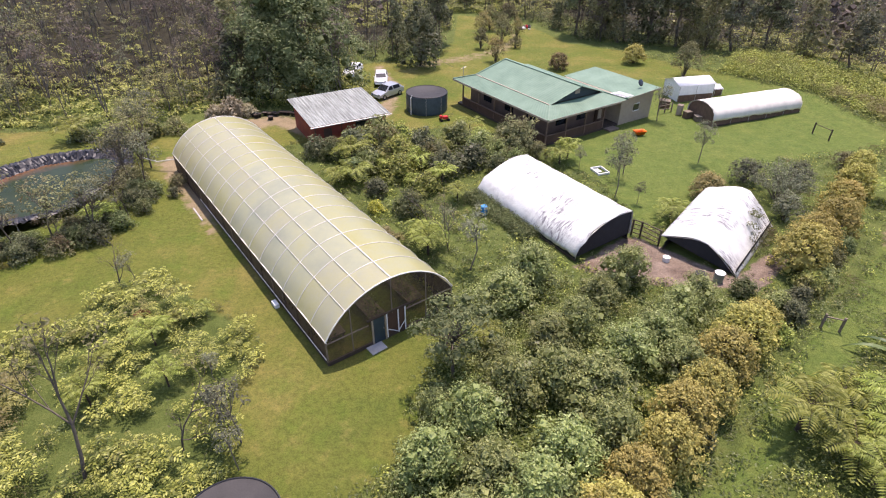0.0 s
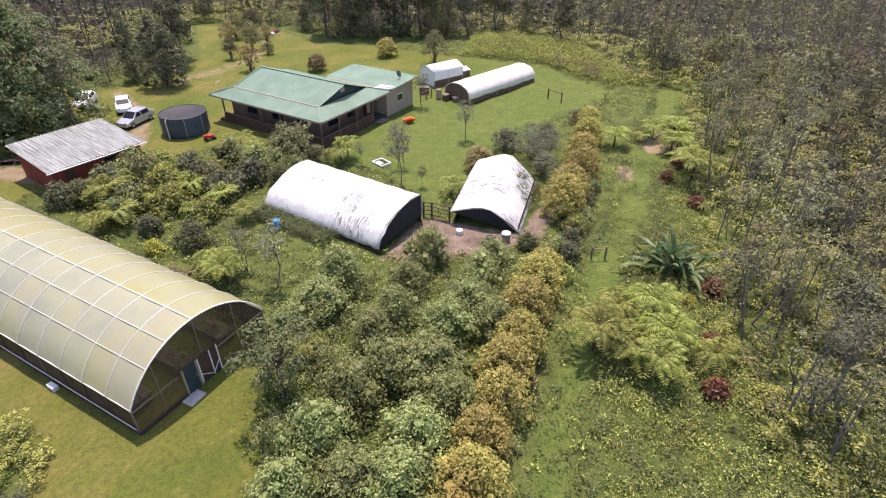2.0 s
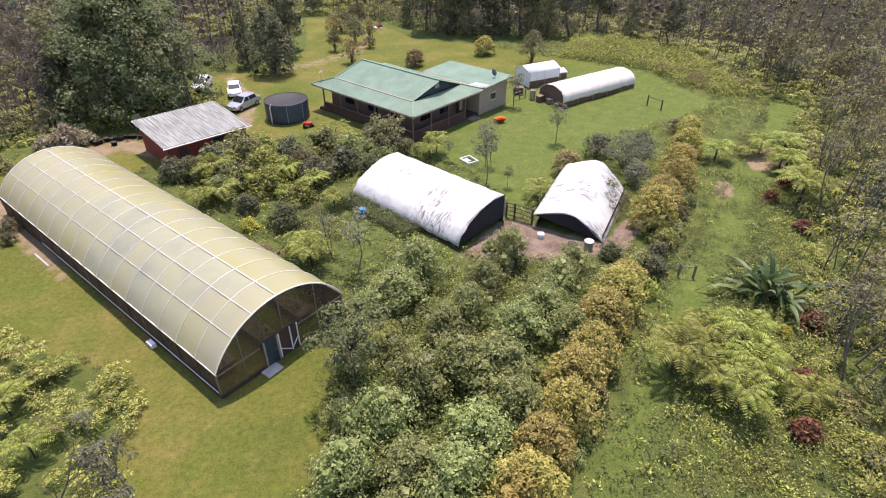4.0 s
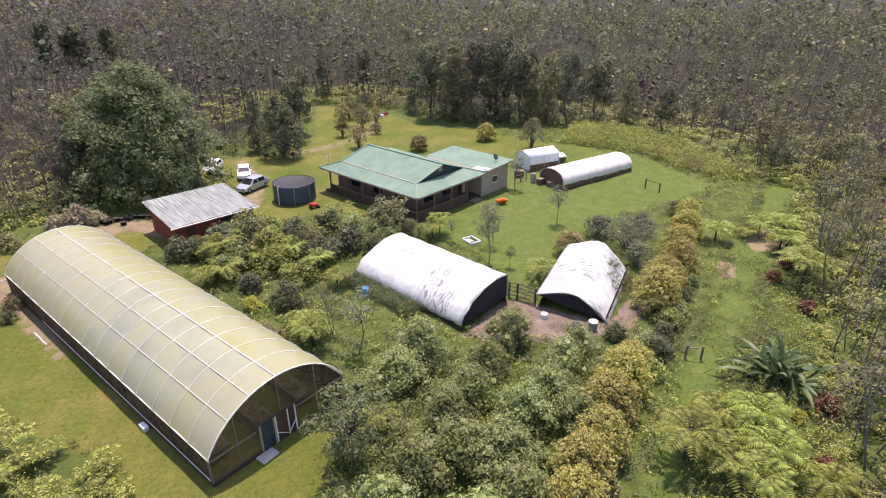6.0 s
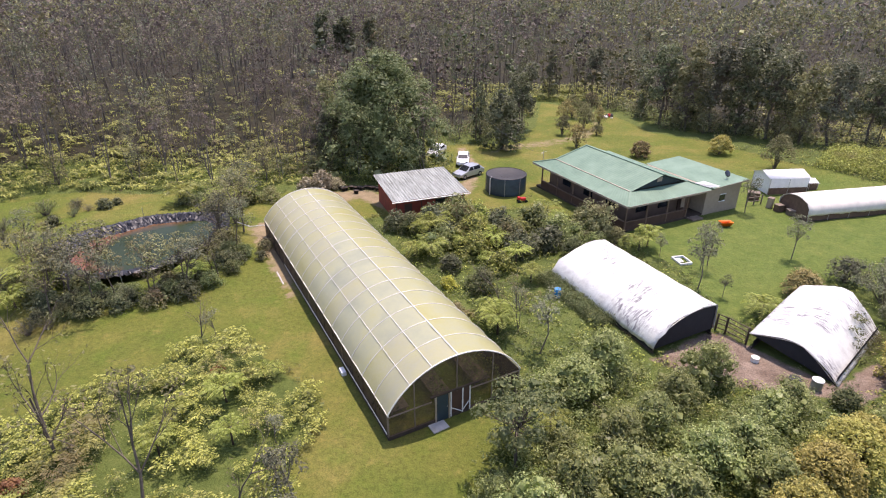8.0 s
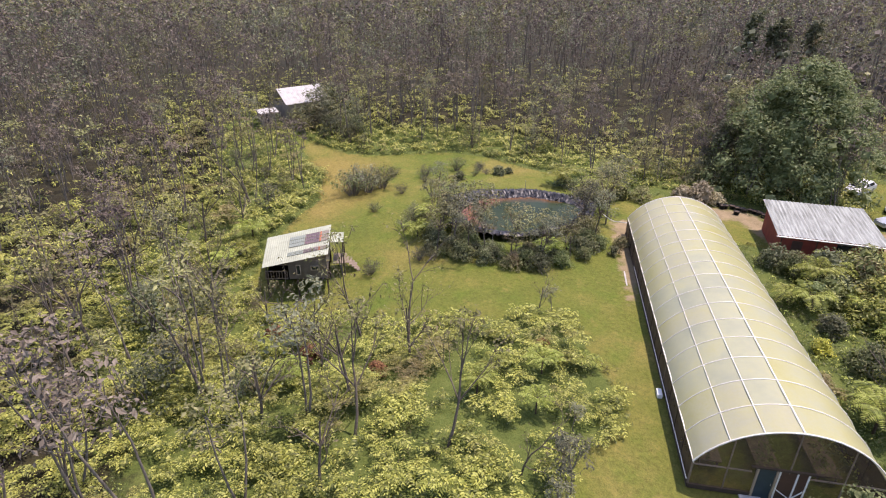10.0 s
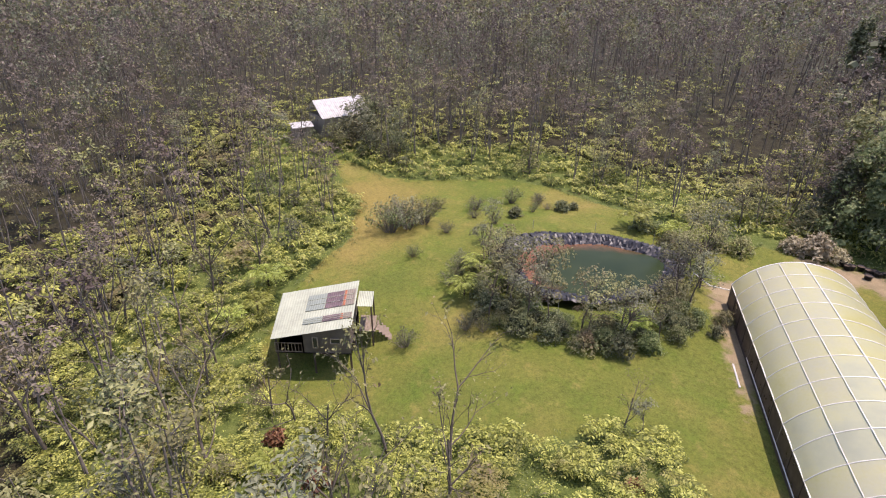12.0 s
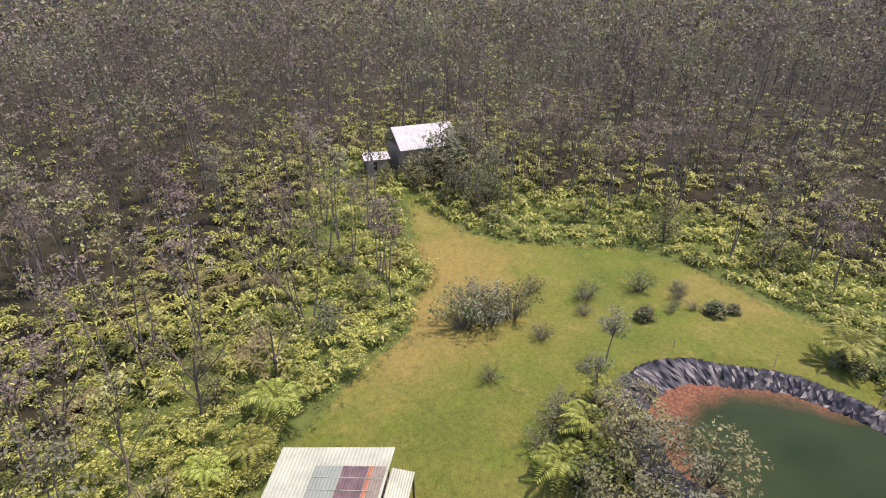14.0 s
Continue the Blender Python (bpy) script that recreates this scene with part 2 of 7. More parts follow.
PATH_EAST = [(60, 60), (51.3, 51.5), (42.2, 43.8), (34, 36.4), (29.2, 31.2), (24.6, 27.6), (22.2, 25.4), (18, 21), (15.8, 18.5), (11.4, 14.5), (6, 6),
             (8.4, 5.4), (12.7, 13.2), (17.0, 17.5), (19.5, 19.8), (24.7, 24.1), (27.9, 26.5), (32.6, 29.8), (37.2, 34.8), (46, 42), (53.5, 49), (62, 56)]
DIRT_BACK = [(-30.4, 51), (-28.8, 55), (-27.6, 64.6), (-20, 66.5), (-14, 63.5), (-15.5, 58), (-21, 62), (-25, 55), (-17.5, 36.6), (-18.6, 36.2)]
DIRT_DRIVE = [(-16, 66), (-10, 67.5), (-9, 74), (-12.5, 88), (-10, 89), (-6, 78), (-6, 70), (-6.5, 64.5), (-11, 65.5)]
TRACK = [(-3, 92.5), (6, 98), (10.5, 106), (11.5, 122), (13.5, 122), (14, 106), (11, 97), (4, 90.5), (-2, 87), (-7, 84), (-7, 87)]
GRAVEL = [(9.6, 34.2), (15, 38.9), (17.6, 36.6), (21.5, 33), (25.4, 36.4), (26.6, 35.4), (22.6, 31.4), (18.5, 32), (13.4, 32.2)]
EARTH_EAST = [(45.0, 46.2), (48.6, 45.6), (47.4, 42), (45.7, 41.2), (42.4, 41.3), (43.4, 43.6)]
EARTH_PATH = [(37.6, 40.8), (39.4, 39.5), (36.4, 36.8), (35, 37.8)]
CLEAR = [(-84, 41), (-70, 44.5), (-66.6, 48.5), (-61.2, 57), (-55.4, 60), (-43, 61.5), (-36, 61), (-33, 66), (-24, 69), (-13, 69), (-12, 76),
         (-16, 89), (-9, 93), (-4, 94), (0, 106), (0.5, 130), (12, 128), (19, 116), (23, 105), (36, 100), (48, 92), (60, 78), (58, 62), (60, 57),
         (54, 47), (42, 34.5), (36, 26.5), (28.5, 18.6), (23.6, 11.5), (22, -6), (-12, -6), (-14, 6), (-24, 12), (-38, 13), (-48, 16),
         (-53, 21), (-56.5, 26), (-59, 32), (-64, 36), (-70, 35.5)]

# ---- ground ----
xs = np.concatenate([np.linspace(-2600, -420, 12), np.linspace(-400, -120, 20), np.arange(-112, 82, 1.1), np.linspace(85, 400, 20), np.linspace(440, 2600, 12)])
ys = np.concatenate([np.linspace(-400, -20, 10), np.arange(-14, 136, 1.1), np.linspace(140, 420, 20), np.linspace(460, 3200, 14)])
gx, gy = np.meshgrid(xs, ys, indexing="ij")


POND = (-38.2, 44.4, 7.6, 5.9, radians(52))     # centre, half length, half width, turn


def pond_r(x, y):
    """1 on the water's edge."""
    cx, cy, a, b, w = POND
    dx, dy = np.asarray(x, float) - cx, np.asarray(y, float) - cy
    u, v = dx * math.cos(w) + dy * math.sin(w), -dx * math.sin(w) + dy * math.cos(w)
    return np.sqrt((u / a) ** 2 + (v / b) ** 2)


POND_Z = 0.55
gz = land(gx, gy) + 0.05 * np.sin(gx * 0.9 + 1.3 * np.sin(gy * 0.31)) * np.sin(gy * 0.7 + np.sin(gx * 0.43)) * (np.abs(gx) < 110)
pr = pond_r(gx, gy)
gz = np.where(pr < 1.12, np.minimum(gz, POND_Z - 0.7), gz)


def soft(poly, width=1.0):
    return np.clip(0.5 + signed(gx, gy, poly) / (2 * width), 0, 1)


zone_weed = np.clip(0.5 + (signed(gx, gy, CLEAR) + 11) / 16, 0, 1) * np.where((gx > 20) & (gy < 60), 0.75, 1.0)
zone_lawn = np.maximum(np.maximum(soft(LAWN_WEST, 0.9), soft(LAWN_HOUSE, 0.9)), soft(PATH_EAST, 0.9))
zone_dirt = np.maximum(np.maximum(soft(DIRT_BACK, 1.0) * 0.62, soft(DIRT_DRIVE, 1.2) * 0.62), np.maximum(np.maximum(soft(EARTH_EAST, 1.0), soft(EARTH_PATH, 0.9) * 0.8), soft(TRACK, 1.2) * 0.5))
zone_gravel = soft(GRAVEL, 0.8)
nx, ny = gx.shape
idx = np.arange(nx * ny).reshape(nx, ny)
quads = np.stack([idx[:-1, :-1], idx[1:, :-1], idx[1:, 1:], idx[:-1, 1:]], -1).reshape(-1, 4)


def raw_mesh(name, verts, faces, mats=(), slots=None, smooth=False, tones=None):
    """A mesh of quads from arrays."""
    me = bpy.data.meshes.new(name)
    verts, faces = np.asarray(verts, np.float32), np.asarray(faces, np.int32)
    me.vertices.add(len(verts))
    me.vertices.foreach_set("co", verts.ravel())
    me.loops.add(faces.size)
    me.loops.foreach_set("vertex_index", faces.ravel())
    me.polygons.add(len(faces))
    me.polygons.foreach_set("loop_start", np.arange(len(faces), dtype=np.int32) * 4)
    for m in mats:
        me.materials.append(m)
    if slots is not None:
        me.polygons.foreach_set("material_index", np.asarray(slots, np.int32))
    me.polygons.foreach_set("use_smooth", np.full(len(faces), smooth))
    if tones is not None:
        me.attributes.new("tone", "FLOAT", "FACE").data.foreach_set("value", np.asarray(tones, np.float32))
    me.update(calc_edges=True)
    return me


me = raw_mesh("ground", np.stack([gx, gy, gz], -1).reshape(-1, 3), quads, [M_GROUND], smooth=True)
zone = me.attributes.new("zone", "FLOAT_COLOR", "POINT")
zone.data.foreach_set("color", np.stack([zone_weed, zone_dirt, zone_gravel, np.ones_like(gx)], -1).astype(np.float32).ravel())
lawn_layer = me.attributes.new("lawn", "FLOAT", "POINT")
lawn_layer.data.foreach_set("value", zone_lawn.astype(np.float32).ravel())
lush_layer = me.attributes.new("lush", "FLOAT", "POINT")
lush_layer.data.foreach_set("value", (np.clip((gx - 4) / 6, 0, 1) * np.clip((84 - gy) / 10, 0, 1) * 0.85).astype(np.float32).ravel())
dry_layer = me.attributes.new("dry", "FLOAT", "POINT")
scorch = hump(gx, gy, -67, 40, 5, 0.85) + hump(gx, gy, -58, 33, 5, 0.75) + hump(gx, gy, -50, 57, 5, 0.5) + hump(gx, gy, -53, 27, 3.5, 0.35) + hump(gx, gy, -34, 24, 4, 0.35) + hump(gx, gy, -12, 88, 6, 0.4)
dry_layer.data.foreach_set("value", np.clip(scorch, 0, 1).astype(np.float32).ravel())
ground = tagged(new("ground", me), "mown lawn, weeds, bare earth and leaf litter on level land", "ground", kind="structure")


# ---- builders ----
def thing(name, m, label, category, group="", kind=""):
    ob = new(name)
    ob.empty_display_size = 0.2
    ob.matrix_world = m
    return tagged(ob, label, category, group, kind)


def part(name, me, material, parent, label=""):
    """One mesh, or one bmesh, as a part of a thing."""
    if isinstance(me, bmesh.types.BMesh):
        bm, me = me, bpy.data.meshes.new(name)
        bm.to_mesh(me)
        bm.free()
    if material is not None and not me.materials:
        me.materials.append(material)
    ob = new(name, me)
    ob.parent = parent
    if label:
        ob["label"] = label
    return ob


def add_box(bm, lo, hi, m=None, bevel=0.0):
    c = [(a + b) / 2 for a, b in zip(lo, hi)]
    s = [abs(b - a) for a, b in zip(lo, hi)]
    mat = Matrix.Translation(c) @ Matrix.Diagonal((*s, 1))
    r = bmesh.ops.create_cube(bm, size=1.0, matrix=(m @ mat) if m is not None else mat)
    if bevel:
        edges = list({e for v in r["verts"] for e in v.link_edges})
        bmesh.ops.bevel(bm, geom=edges, offset=bevel, segments=1, affect="EDGES", profile=0.7)
    return bm


def box(lo, hi, bevel=0.0, m=None):
    return add_box(bmesh.new(), lo, hi, m, bevel)


def add_bar(bm, a, b, r=0.03, sides=6, r2=None):
    """A round bar from a to b."""
    a, b = Vector(a), Vector(b)
    d = b - a
    m = Matrix.Translation((a + b) / 2) @ d.to_track_quat("Z", "Y").to_matrix().to_4x4()
    bmesh.ops.create_cone(bm, cap_ends=True, segments=sides, radius1=r, radius2=r if r2 is None else r2, depth=d.length, matrix=m)
    return bm


def bar(a, b, r=0.03, sides=6, r2=None):
    return add_bar(bmesh.new(), a, b, r, sides, r2)


def beam(a, b, w=0.08, h=0.08):
    """A squared timber from a to b."""
    a, b = Vector(a), Vector(b)
    d = b - a
    m = Matrix.Translation((a + b) / 2) @ d.to_track_quat("Z", "Y").to_matrix().to_4x4() @ Matrix.Diagonal((w, h, d.length, 1))
    bm = bmesh.new()
    bmesh.ops.create_cube(bm, size=1.0, matrix=m)
    return bm


def add_tube(bm, pts, r=0.03, sides=5):
    """A bent round bar through the points."""
    pts = [Vector(p) for p in pts]
    rings = []
    for i, p in enumerate(pts):
        d = (pts[min(i + 1, len(pts) - 1)] - pts[max(i - 1, 0)]).normalized()
        q = d.to_track_quat("Z", "Y")
        rings.append([bm.verts.new(p + q @ Vector((r * math.cos(k * math.tau / sides), r * math.sin(k * math.tau / sides), 0))) for k in range(sides)])
    for a, b in zip(rings, rings[1:]):
        for k in range(sides):
            bm.faces.new((a[k], a[(k + 1) % sides], b[(k + 1) % sides], b[k]))
    bm.faces.new(rings[0][::-1])
    bm.faces.new(rings[-1])
    return bm


def tube(pts, r=0.03, sides=5):
    return add_tube(bmesh.new(), pts, r, sides)


def sheet(grid, thick=0.02):
    """A curved sheet of even thickness from rows of points."""
    bm = bmesh.new()
    vs = [[bm.verts.new(p) for p in row] for row in grid]
    for r0, r1 in zip(vs, vs[1:]):
        for k in range(len(r0) - 1):
            bm.faces.new((r0[k], r0[k + 1], r1[k + 1], r1[k]))
    bmesh.ops.recalc_face_normals(bm, faces=bm.faces)
    if thick:
        bmesh.ops.solidify(bm, geom=bm.faces[:], thickness=thick)
    for f in bm.faces:
        f.smooth = True
    return bm


def slab(corners, thick):
    """A flat plate from its upper corners, thick downwards."""
    bm = bmesh.new()
    top = [bm.verts.new(c) for c in corners]
    bot = [bm.verts.new((c[0], c[1], c[2] - thick)) for c in corners]
    bm.faces.new(top)
    bm.faces.new(bot[::-1])
    n = len(top)
    for k in range(n):
        bm.faces.new((top[k], bot[k], bot[(k + 1) % n], top[(k + 1) % n]))
    bmesh.ops.recalc_face_normals(bm, faces=bm.faces)
    return bm


# ---- plants ----
def limb(pts, r0, r1, sides=5):
    """A tapered limb through points: vertices and quads."""
    pts = np.asarray(pts, float)
    n = len(pts)
    d = np.gradient(pts, axis=0)
    d /= np.linalg.norm(d, axis=1, keepdims=True) + 1e-9
    side = np.cross(d, (0.31, 0.93, 0.17))
    side /= np.linalg.norm(side, axis=1, keepdims=True) + 1e-9
    other = np.cross(d, side)
    a = np.arange(sides) * math.tau / sides
    r = np.linspace(r0, r1, n)[:, None, None]
    v = pts[:, None, :] + r * (np.cos(a)[None, :, None] * side[:, None, :] + np.sin(a)[None, :, None] * other[:, None, :])
    i = np.arange(n * sides).reshape(n, sides)
    f = np.stack([i[:-1], np.roll(i[:-1], -1, 1), np.roll(i[1:], -1, 1), i[1:]], -1).reshape(-1, 4)
    return v.reshape(-1, 3), f


def join(pieces):
    vs, fs, k = [], [], 0
    for v, f, *_ in pieces:
        vs.append(v)
        fs.append(f + k)
        k += len(v)
    return np.concatenate(vs), np.concatenate(fs)


def leaves(rng, P, out, size, aspect=0.5, up=0.5, wild=0.8, upright=0.0):
    """Pointed leaves at P that face outwards and up: vertices and quads."""
    n = len(P)
    N = np.asarray(out, float) * 0.7 + np.array((0, 0, up)) + rng.normal(0, wild * 0.5, (n, 3))
    N /= np.linalg.norm(N, axis=1, keepdims=True) + 1e-9
    T = np.cross(N, rng.normal(0, 1, (n, 3)))
    if upright:
        T = T / (np.linalg.norm(T, axis=1, keepdims=True) + 1e-9) + np.array((0, 0, upright))
        N = np.cross(T, rng.normal(0, 1, (n, 3)))
        N /= np.linalg.norm(N, axis=1, keepdims=True) + 1e-9
    T /= np.linalg.norm(T, axis=1, keepdims=True) + 1e-9
    B = np.cross(N, T)
    s = (np.asarray(size) * rng.uniform(0.6, 1.3, n))[:, None]
    v = np.stack([P - T * s, P - B * s * aspect + N * s * 0.12, P + T * s - N * s * 0.15, P + B * s * aspect + N * s * 0.12], 1)
    return v.reshape(-1, 3), np.arange(4 * n).reshape(n, 4)


CUBE = np.array(list(itertools.product((-1, 1), repeat=3)), float) / math.sqrt(3)
CUBE_FACES = np.array([(0, 1, 3, 2), (4, 6, 7, 5), (0, 4, 5, 1), (2, 3, 7, 6), (0, 2, 6, 4), (1, 5, 7, 3)])


def cores(rng, C, r, squash=0.85):
    """The close-grown inside of leaf clumps: small uneven lumps at C."""
    n = len(C)
    w, a, b, c = np.moveaxis(rng.normal(0, 1, (n, 4)), 1, 0) / np.linalg.norm(rng.normal(0, 1, (n, 4)), axis=1).clip(0.8)
    q = np.sqrt(w * w + a * a + b * b + c * c)
    w, a, b, c = w / q, a / q, b / q, c / q
    turn = np.stack([np.stack([1 - 2 * (b * b + c * c), 2 * (a * b - c * w), 2 * (a * c + b * w)], 1),
                     np.stack([2 * (a * b + c * w), 1 - 2 * (a * a + c * c), 2 * (b * c - a * w)], 1),
                     np.stack([2 * (a * c - b * w), 2 * (b * c + a * w), 1 - 2 * (a * a + b * b)], 1)], 1)
    v = np.einsum("nij,kj->nki", turn, CUBE) * rng.uniform(0.75, 1.15, (n, 8, 1)) * np.broadcast_to(r, n)[:, None, None]
    v = v * np.array((1, 1, squash)) + np.asarray(C)[:, None, :]
    return v.reshape(-1, 3), (np.arange(n)[:, None, None] * 8 + CUBE_FACES).reshape(-1, 4)


def clump_leaves(rng, C, r, m, leaf, mid=None, squash=0.85, aspect=0.55, up=0.45, wild=0.6):
    """m leaves on the outside of each clump, facing away from it and from the middle of the plant."""
    n = len(C)
    d = rng.normal(0, 1, (n * m, 3))
    d /= np.linalg.norm(d, axis=1, keepdims=True)
    away = np.zeros((n * m, 3)) + (0, 0, 1.0)
    if mid is not None:
        away = np.repeat(C - mid, m, 0)
        away = away / (np.linalg.norm(away, axis=1, keepdims=True) + 1e-6) + (0, 0, 0.5)
    turned = (d * away).sum(1) < -0.25
    d[turned] *= -1
    P = np.repeat(C, m, 0) + d * (1, 1, squash) * (np.repeat(np.broadcast_to(r, n), m) * rng.uniform(0.78, 1.15, n * m))[:, None]
    return leaves(rng, P, d, leaf, aspect, up, wild)


def ball(rng, n, hollow=0.5):
    d = rng.normal(0, 1, (n, 3))
    d /= np.linalg.norm(d, axis=1, keepdims=True)
    return d * (hollow + (1 - hollow) * rng.uniform(0, 1, (n, 1)) ** 0.5), d


def tree_shape(rng, height, spread, bare=0.45, clumps=14, per=28, leaf=0.2, trunk=0.09, lean=0.12, clump_r=0.55, flat=0.8, dense=0.5):
    """Trunk and limbs, and a crown of leaf clumps with gaps between them."""
    wood, green = [], []
    top = np.array([rng.normal(0, lean) * height, rng.normal(0, lean) * height, height * 0.72])
    bend = rng.normal(0, 0.05 * height, 3) * (1, 1, 0)
    stem = np.array([[0, 0, -0.25], top * 0.35 + bend, top * 0.7 + bend * 0.6, top])
    wood.append(limb(stem, trunk, trunk * 0.45, 6))
    for c in range(clumps):
        a, el = c * 2.4 + rng.uniform(-0.5, 0.5), rng.uniform(-0.2, 1.0)
        r = spread * math.sqrt(rng.uniform(0.08, 1.0)) * math.sqrt(max(0.15, 1 - (el * 0.8) ** 2))
        mid = (height * (1 + bare)) / 2
        z = mid + el * (height - mid) * 0.85
        centre = np.array([top[0] * z / height + r * math.cos(a), top[1] * z / height + r * math.sin(a), z])
        s = rng.uniform(0.35, 0.8)
        root = stem[1] * (1 - s) + stem[3] * s
        wood.append(limb([root, (root + centre) / 2 + (0, 0, -0.04 * height), centre], trunk * 0.38, trunk * 0.1, 4))
        rr = clump_r * rng.uniform(0.65, 1.3)
        inner = np.array([[top[0] * 0.7, top[1] * 0.7, mid]])
        green.append(cores(rng, centre[None], rr * dense, flat))
        green.append(clump_leaves(rng, centre[None], rr, per, leaf, inner, flat))
    return join(wood), join(green)


def bush_shape(rng, height, spread, clumps=26, per=34, leaf=0.14, clump_r=0.42, lift=0.1, rough=0.0, dense=0.55):
    """A dense shrub: clumps over a domed body, leaves down to the ground."""
    wood, green = [], []
    for c in range(clumps):
        u = (c + 0.5) / clumps
        a, z = c * 2.4 + rng.uniform(-0.3, 0.3), u ** 0.8
        r = math.sqrt(max(0.0, 1 - z * z)) * rng.uniform(0.7 - rough * 0.3, 1.0 + rough * 0.35)
        z *= 1 + rough * rng.uniform(-0.25, 0.15)
        centre = np.array([r * math.cos(a) * (spread - clump_r * 0.6), r * math.sin(a) * (spread - clump_r * 0.6),
                           lift * height + z * (height * (1 - lift) - clump_r * 0.7)])
        if c % 3 == 0:
            wood.append(limb([(0, 0, -0.2), centre * (0.35, 0.35, 0.55), centre], 0.05, 0.012, 4))
        rr = clump_r * rng.uniform(0.75, 1.3)
        inner = np.array([[0, 0, height * 0.35]])
        green.append(cores(rng, centre[None], rr * dense, 0.85))
        green.append(clump_leaves(rng, centre[None], rr, per, leaf, inner, 0.85, 0.5, 0.5))
    inside_c = np.stack([rng.uniform(-0.45, 0.45, 8) * spread, rng.uniform(-0.45, 0.45, 8) * spread, rng.uniform(0.12, 0.6, 8) * height], 1)
    green.append(cores(rng, inside_c, np.full(8, min(spread, height) * 0.5 * dense), 0.9))
    return join(wood), join(green)


def frond(rng, length, rise, droop, turn, pairs=16, width=0.27):
    """One feather-shaped fern frond: a rib with pinnae on both sides."""
    s = np.linspace(0, 1, pairs + 2)
    dist = length * s
    z = rise * np.sin(s * 1.7) - droop * s ** 2.2
    c, k = math.cos(turn), math.sin(turn)
    rib = np.stack([dist * c, dist * k, z], 1)
    v, f = [], []
    out = np.array((-k, c, 0.0))
    ahead = np.array((c, k, 0.0))
    for i in range(1, pairs + 1):
        w = length * width * math.sin(math.pi * (0.12 + 0.86 * s[i])) ** 0.8
        half = length / pairs * 0.52
        for sgn in (-1, 1):
            tip = rib[i] + out * sgn * w + ahead * w * 0.35 + (0, 0, -w * rng.uniform(0.15, 0.45))
            mid = rib[i] + out * sgn * w * 0.45 + ahead * w * 0.12
            k0 = len(v)
            v += [rib[i] - ahead * half * 0.4, mid - ahead * half, tip, mid + ahead * half]
            f.append((k0, k0 + 1, k0 + 2, k0 + 3))
    return np.array(v), np.array(f)


def fern_shape(rng, trunk_h, reach, fronds=13):
    wood = [limb([(0, 0, -0.2), (0.03, 0.02, trunk_h * 0.5), (0, 0, trunk_h)], 0.12, 0.10, 7)]
    green = []
    for i in range(fronds):
        v, f = frond(rng, reach * rng.uniform(0.75, 1.1), reach * rng.uniform(0.28, 0.55), reach * rng.uniform(0.25, 0.75),
                     i * 2.4 + rng.uniform(-0.25, 0.25))
        green.append((v + (0, 0, trunk_h), f))
        wood.append(limb(np.array([(0, 0, trunk_h - 0.05), v[0], v[len(v) // 2], v[-4]]) + np.array([(0, 0, 0), (0, 0, trunk_h), (0, 0, trunk_h), (0, 0, trunk_h)]),
                         0.018, 0.006, 3))
    return join(wood), join(green)


def rosettes(rng, x, y, z, reach, fronds=7, pairs=0, width=0.16):
    """Arching fern crowns at many places at once: feathered fronds near by, plain tapered ones farther off."""
    n = len(x) * fronds
    c = np.repeat(np.stack([x, y, z], 1), fronds, 0)
    turn = np.repeat(rng.uniform(0, math.tau, len(x)), fronds) + np.tile(np.arange(fronds) * math.tau / fronds, len(x)) + rng.uniform(-0.3, 0.3, n)
    L = np.repeat(reach, fronds) * rng.uniform(0.75, 1.15, n)
    rise, droop = L * rng.uniform(0.25, 0.6, n), L * rng.uniform(0.3, 0.8, n)
    ahead = np.stack([np.cos(turn), np.sin(turn), np.zeros(n)], 1)
    out = np.stack([-np.sin(turn), np.cos(turn), np.zeros(n)], 1)

    def rib(s):
        return c + ahead * (L * s)[:, None] + np.array((0, 0, 1.0)) * (rise * math.sin(s * 1.7) - droop * s ** 2.2)[:, None]

    if not pairs:
        w = (L * width)[:, None]
        v = np.stack([rib(0.02), rib(0.55) - out * w, rib(1.0), rib(0.55) + out * w], 1)
        return v.reshape(-1, 3), np.arange(4 * n).reshape(n, 4)
    quads = []
    for i in range(1, pairs + 1):
        s = i / (pairs + 1)
        w = (L * width * 1.7 * math.sin(math.pi * (0.12 + 0.86 * s)) ** 0.8)[:, None]
        half = (L / pairs * 0.42)[:, None]
        p = rib(s)
        for sgn in (-1, 1):
            sink = np.array((0, 0, -1.0)) * w * rng.uniform(0.15, 0.5, (n, 1))
            mid = p + out * sgn * w * 0.45 + ahead * w * 0.12
            quads.append(np.stack([p - ahead * half * 0.4, mid - ahead * half, p + out * sgn * w + ahead * w * 0.35 + sink, mid + ahead * half], 1))
    v = np.concatenate(quads, 0)
    return v.reshape(-1, 3), np.arange(len(v) * 4).reshape(-1, 4)


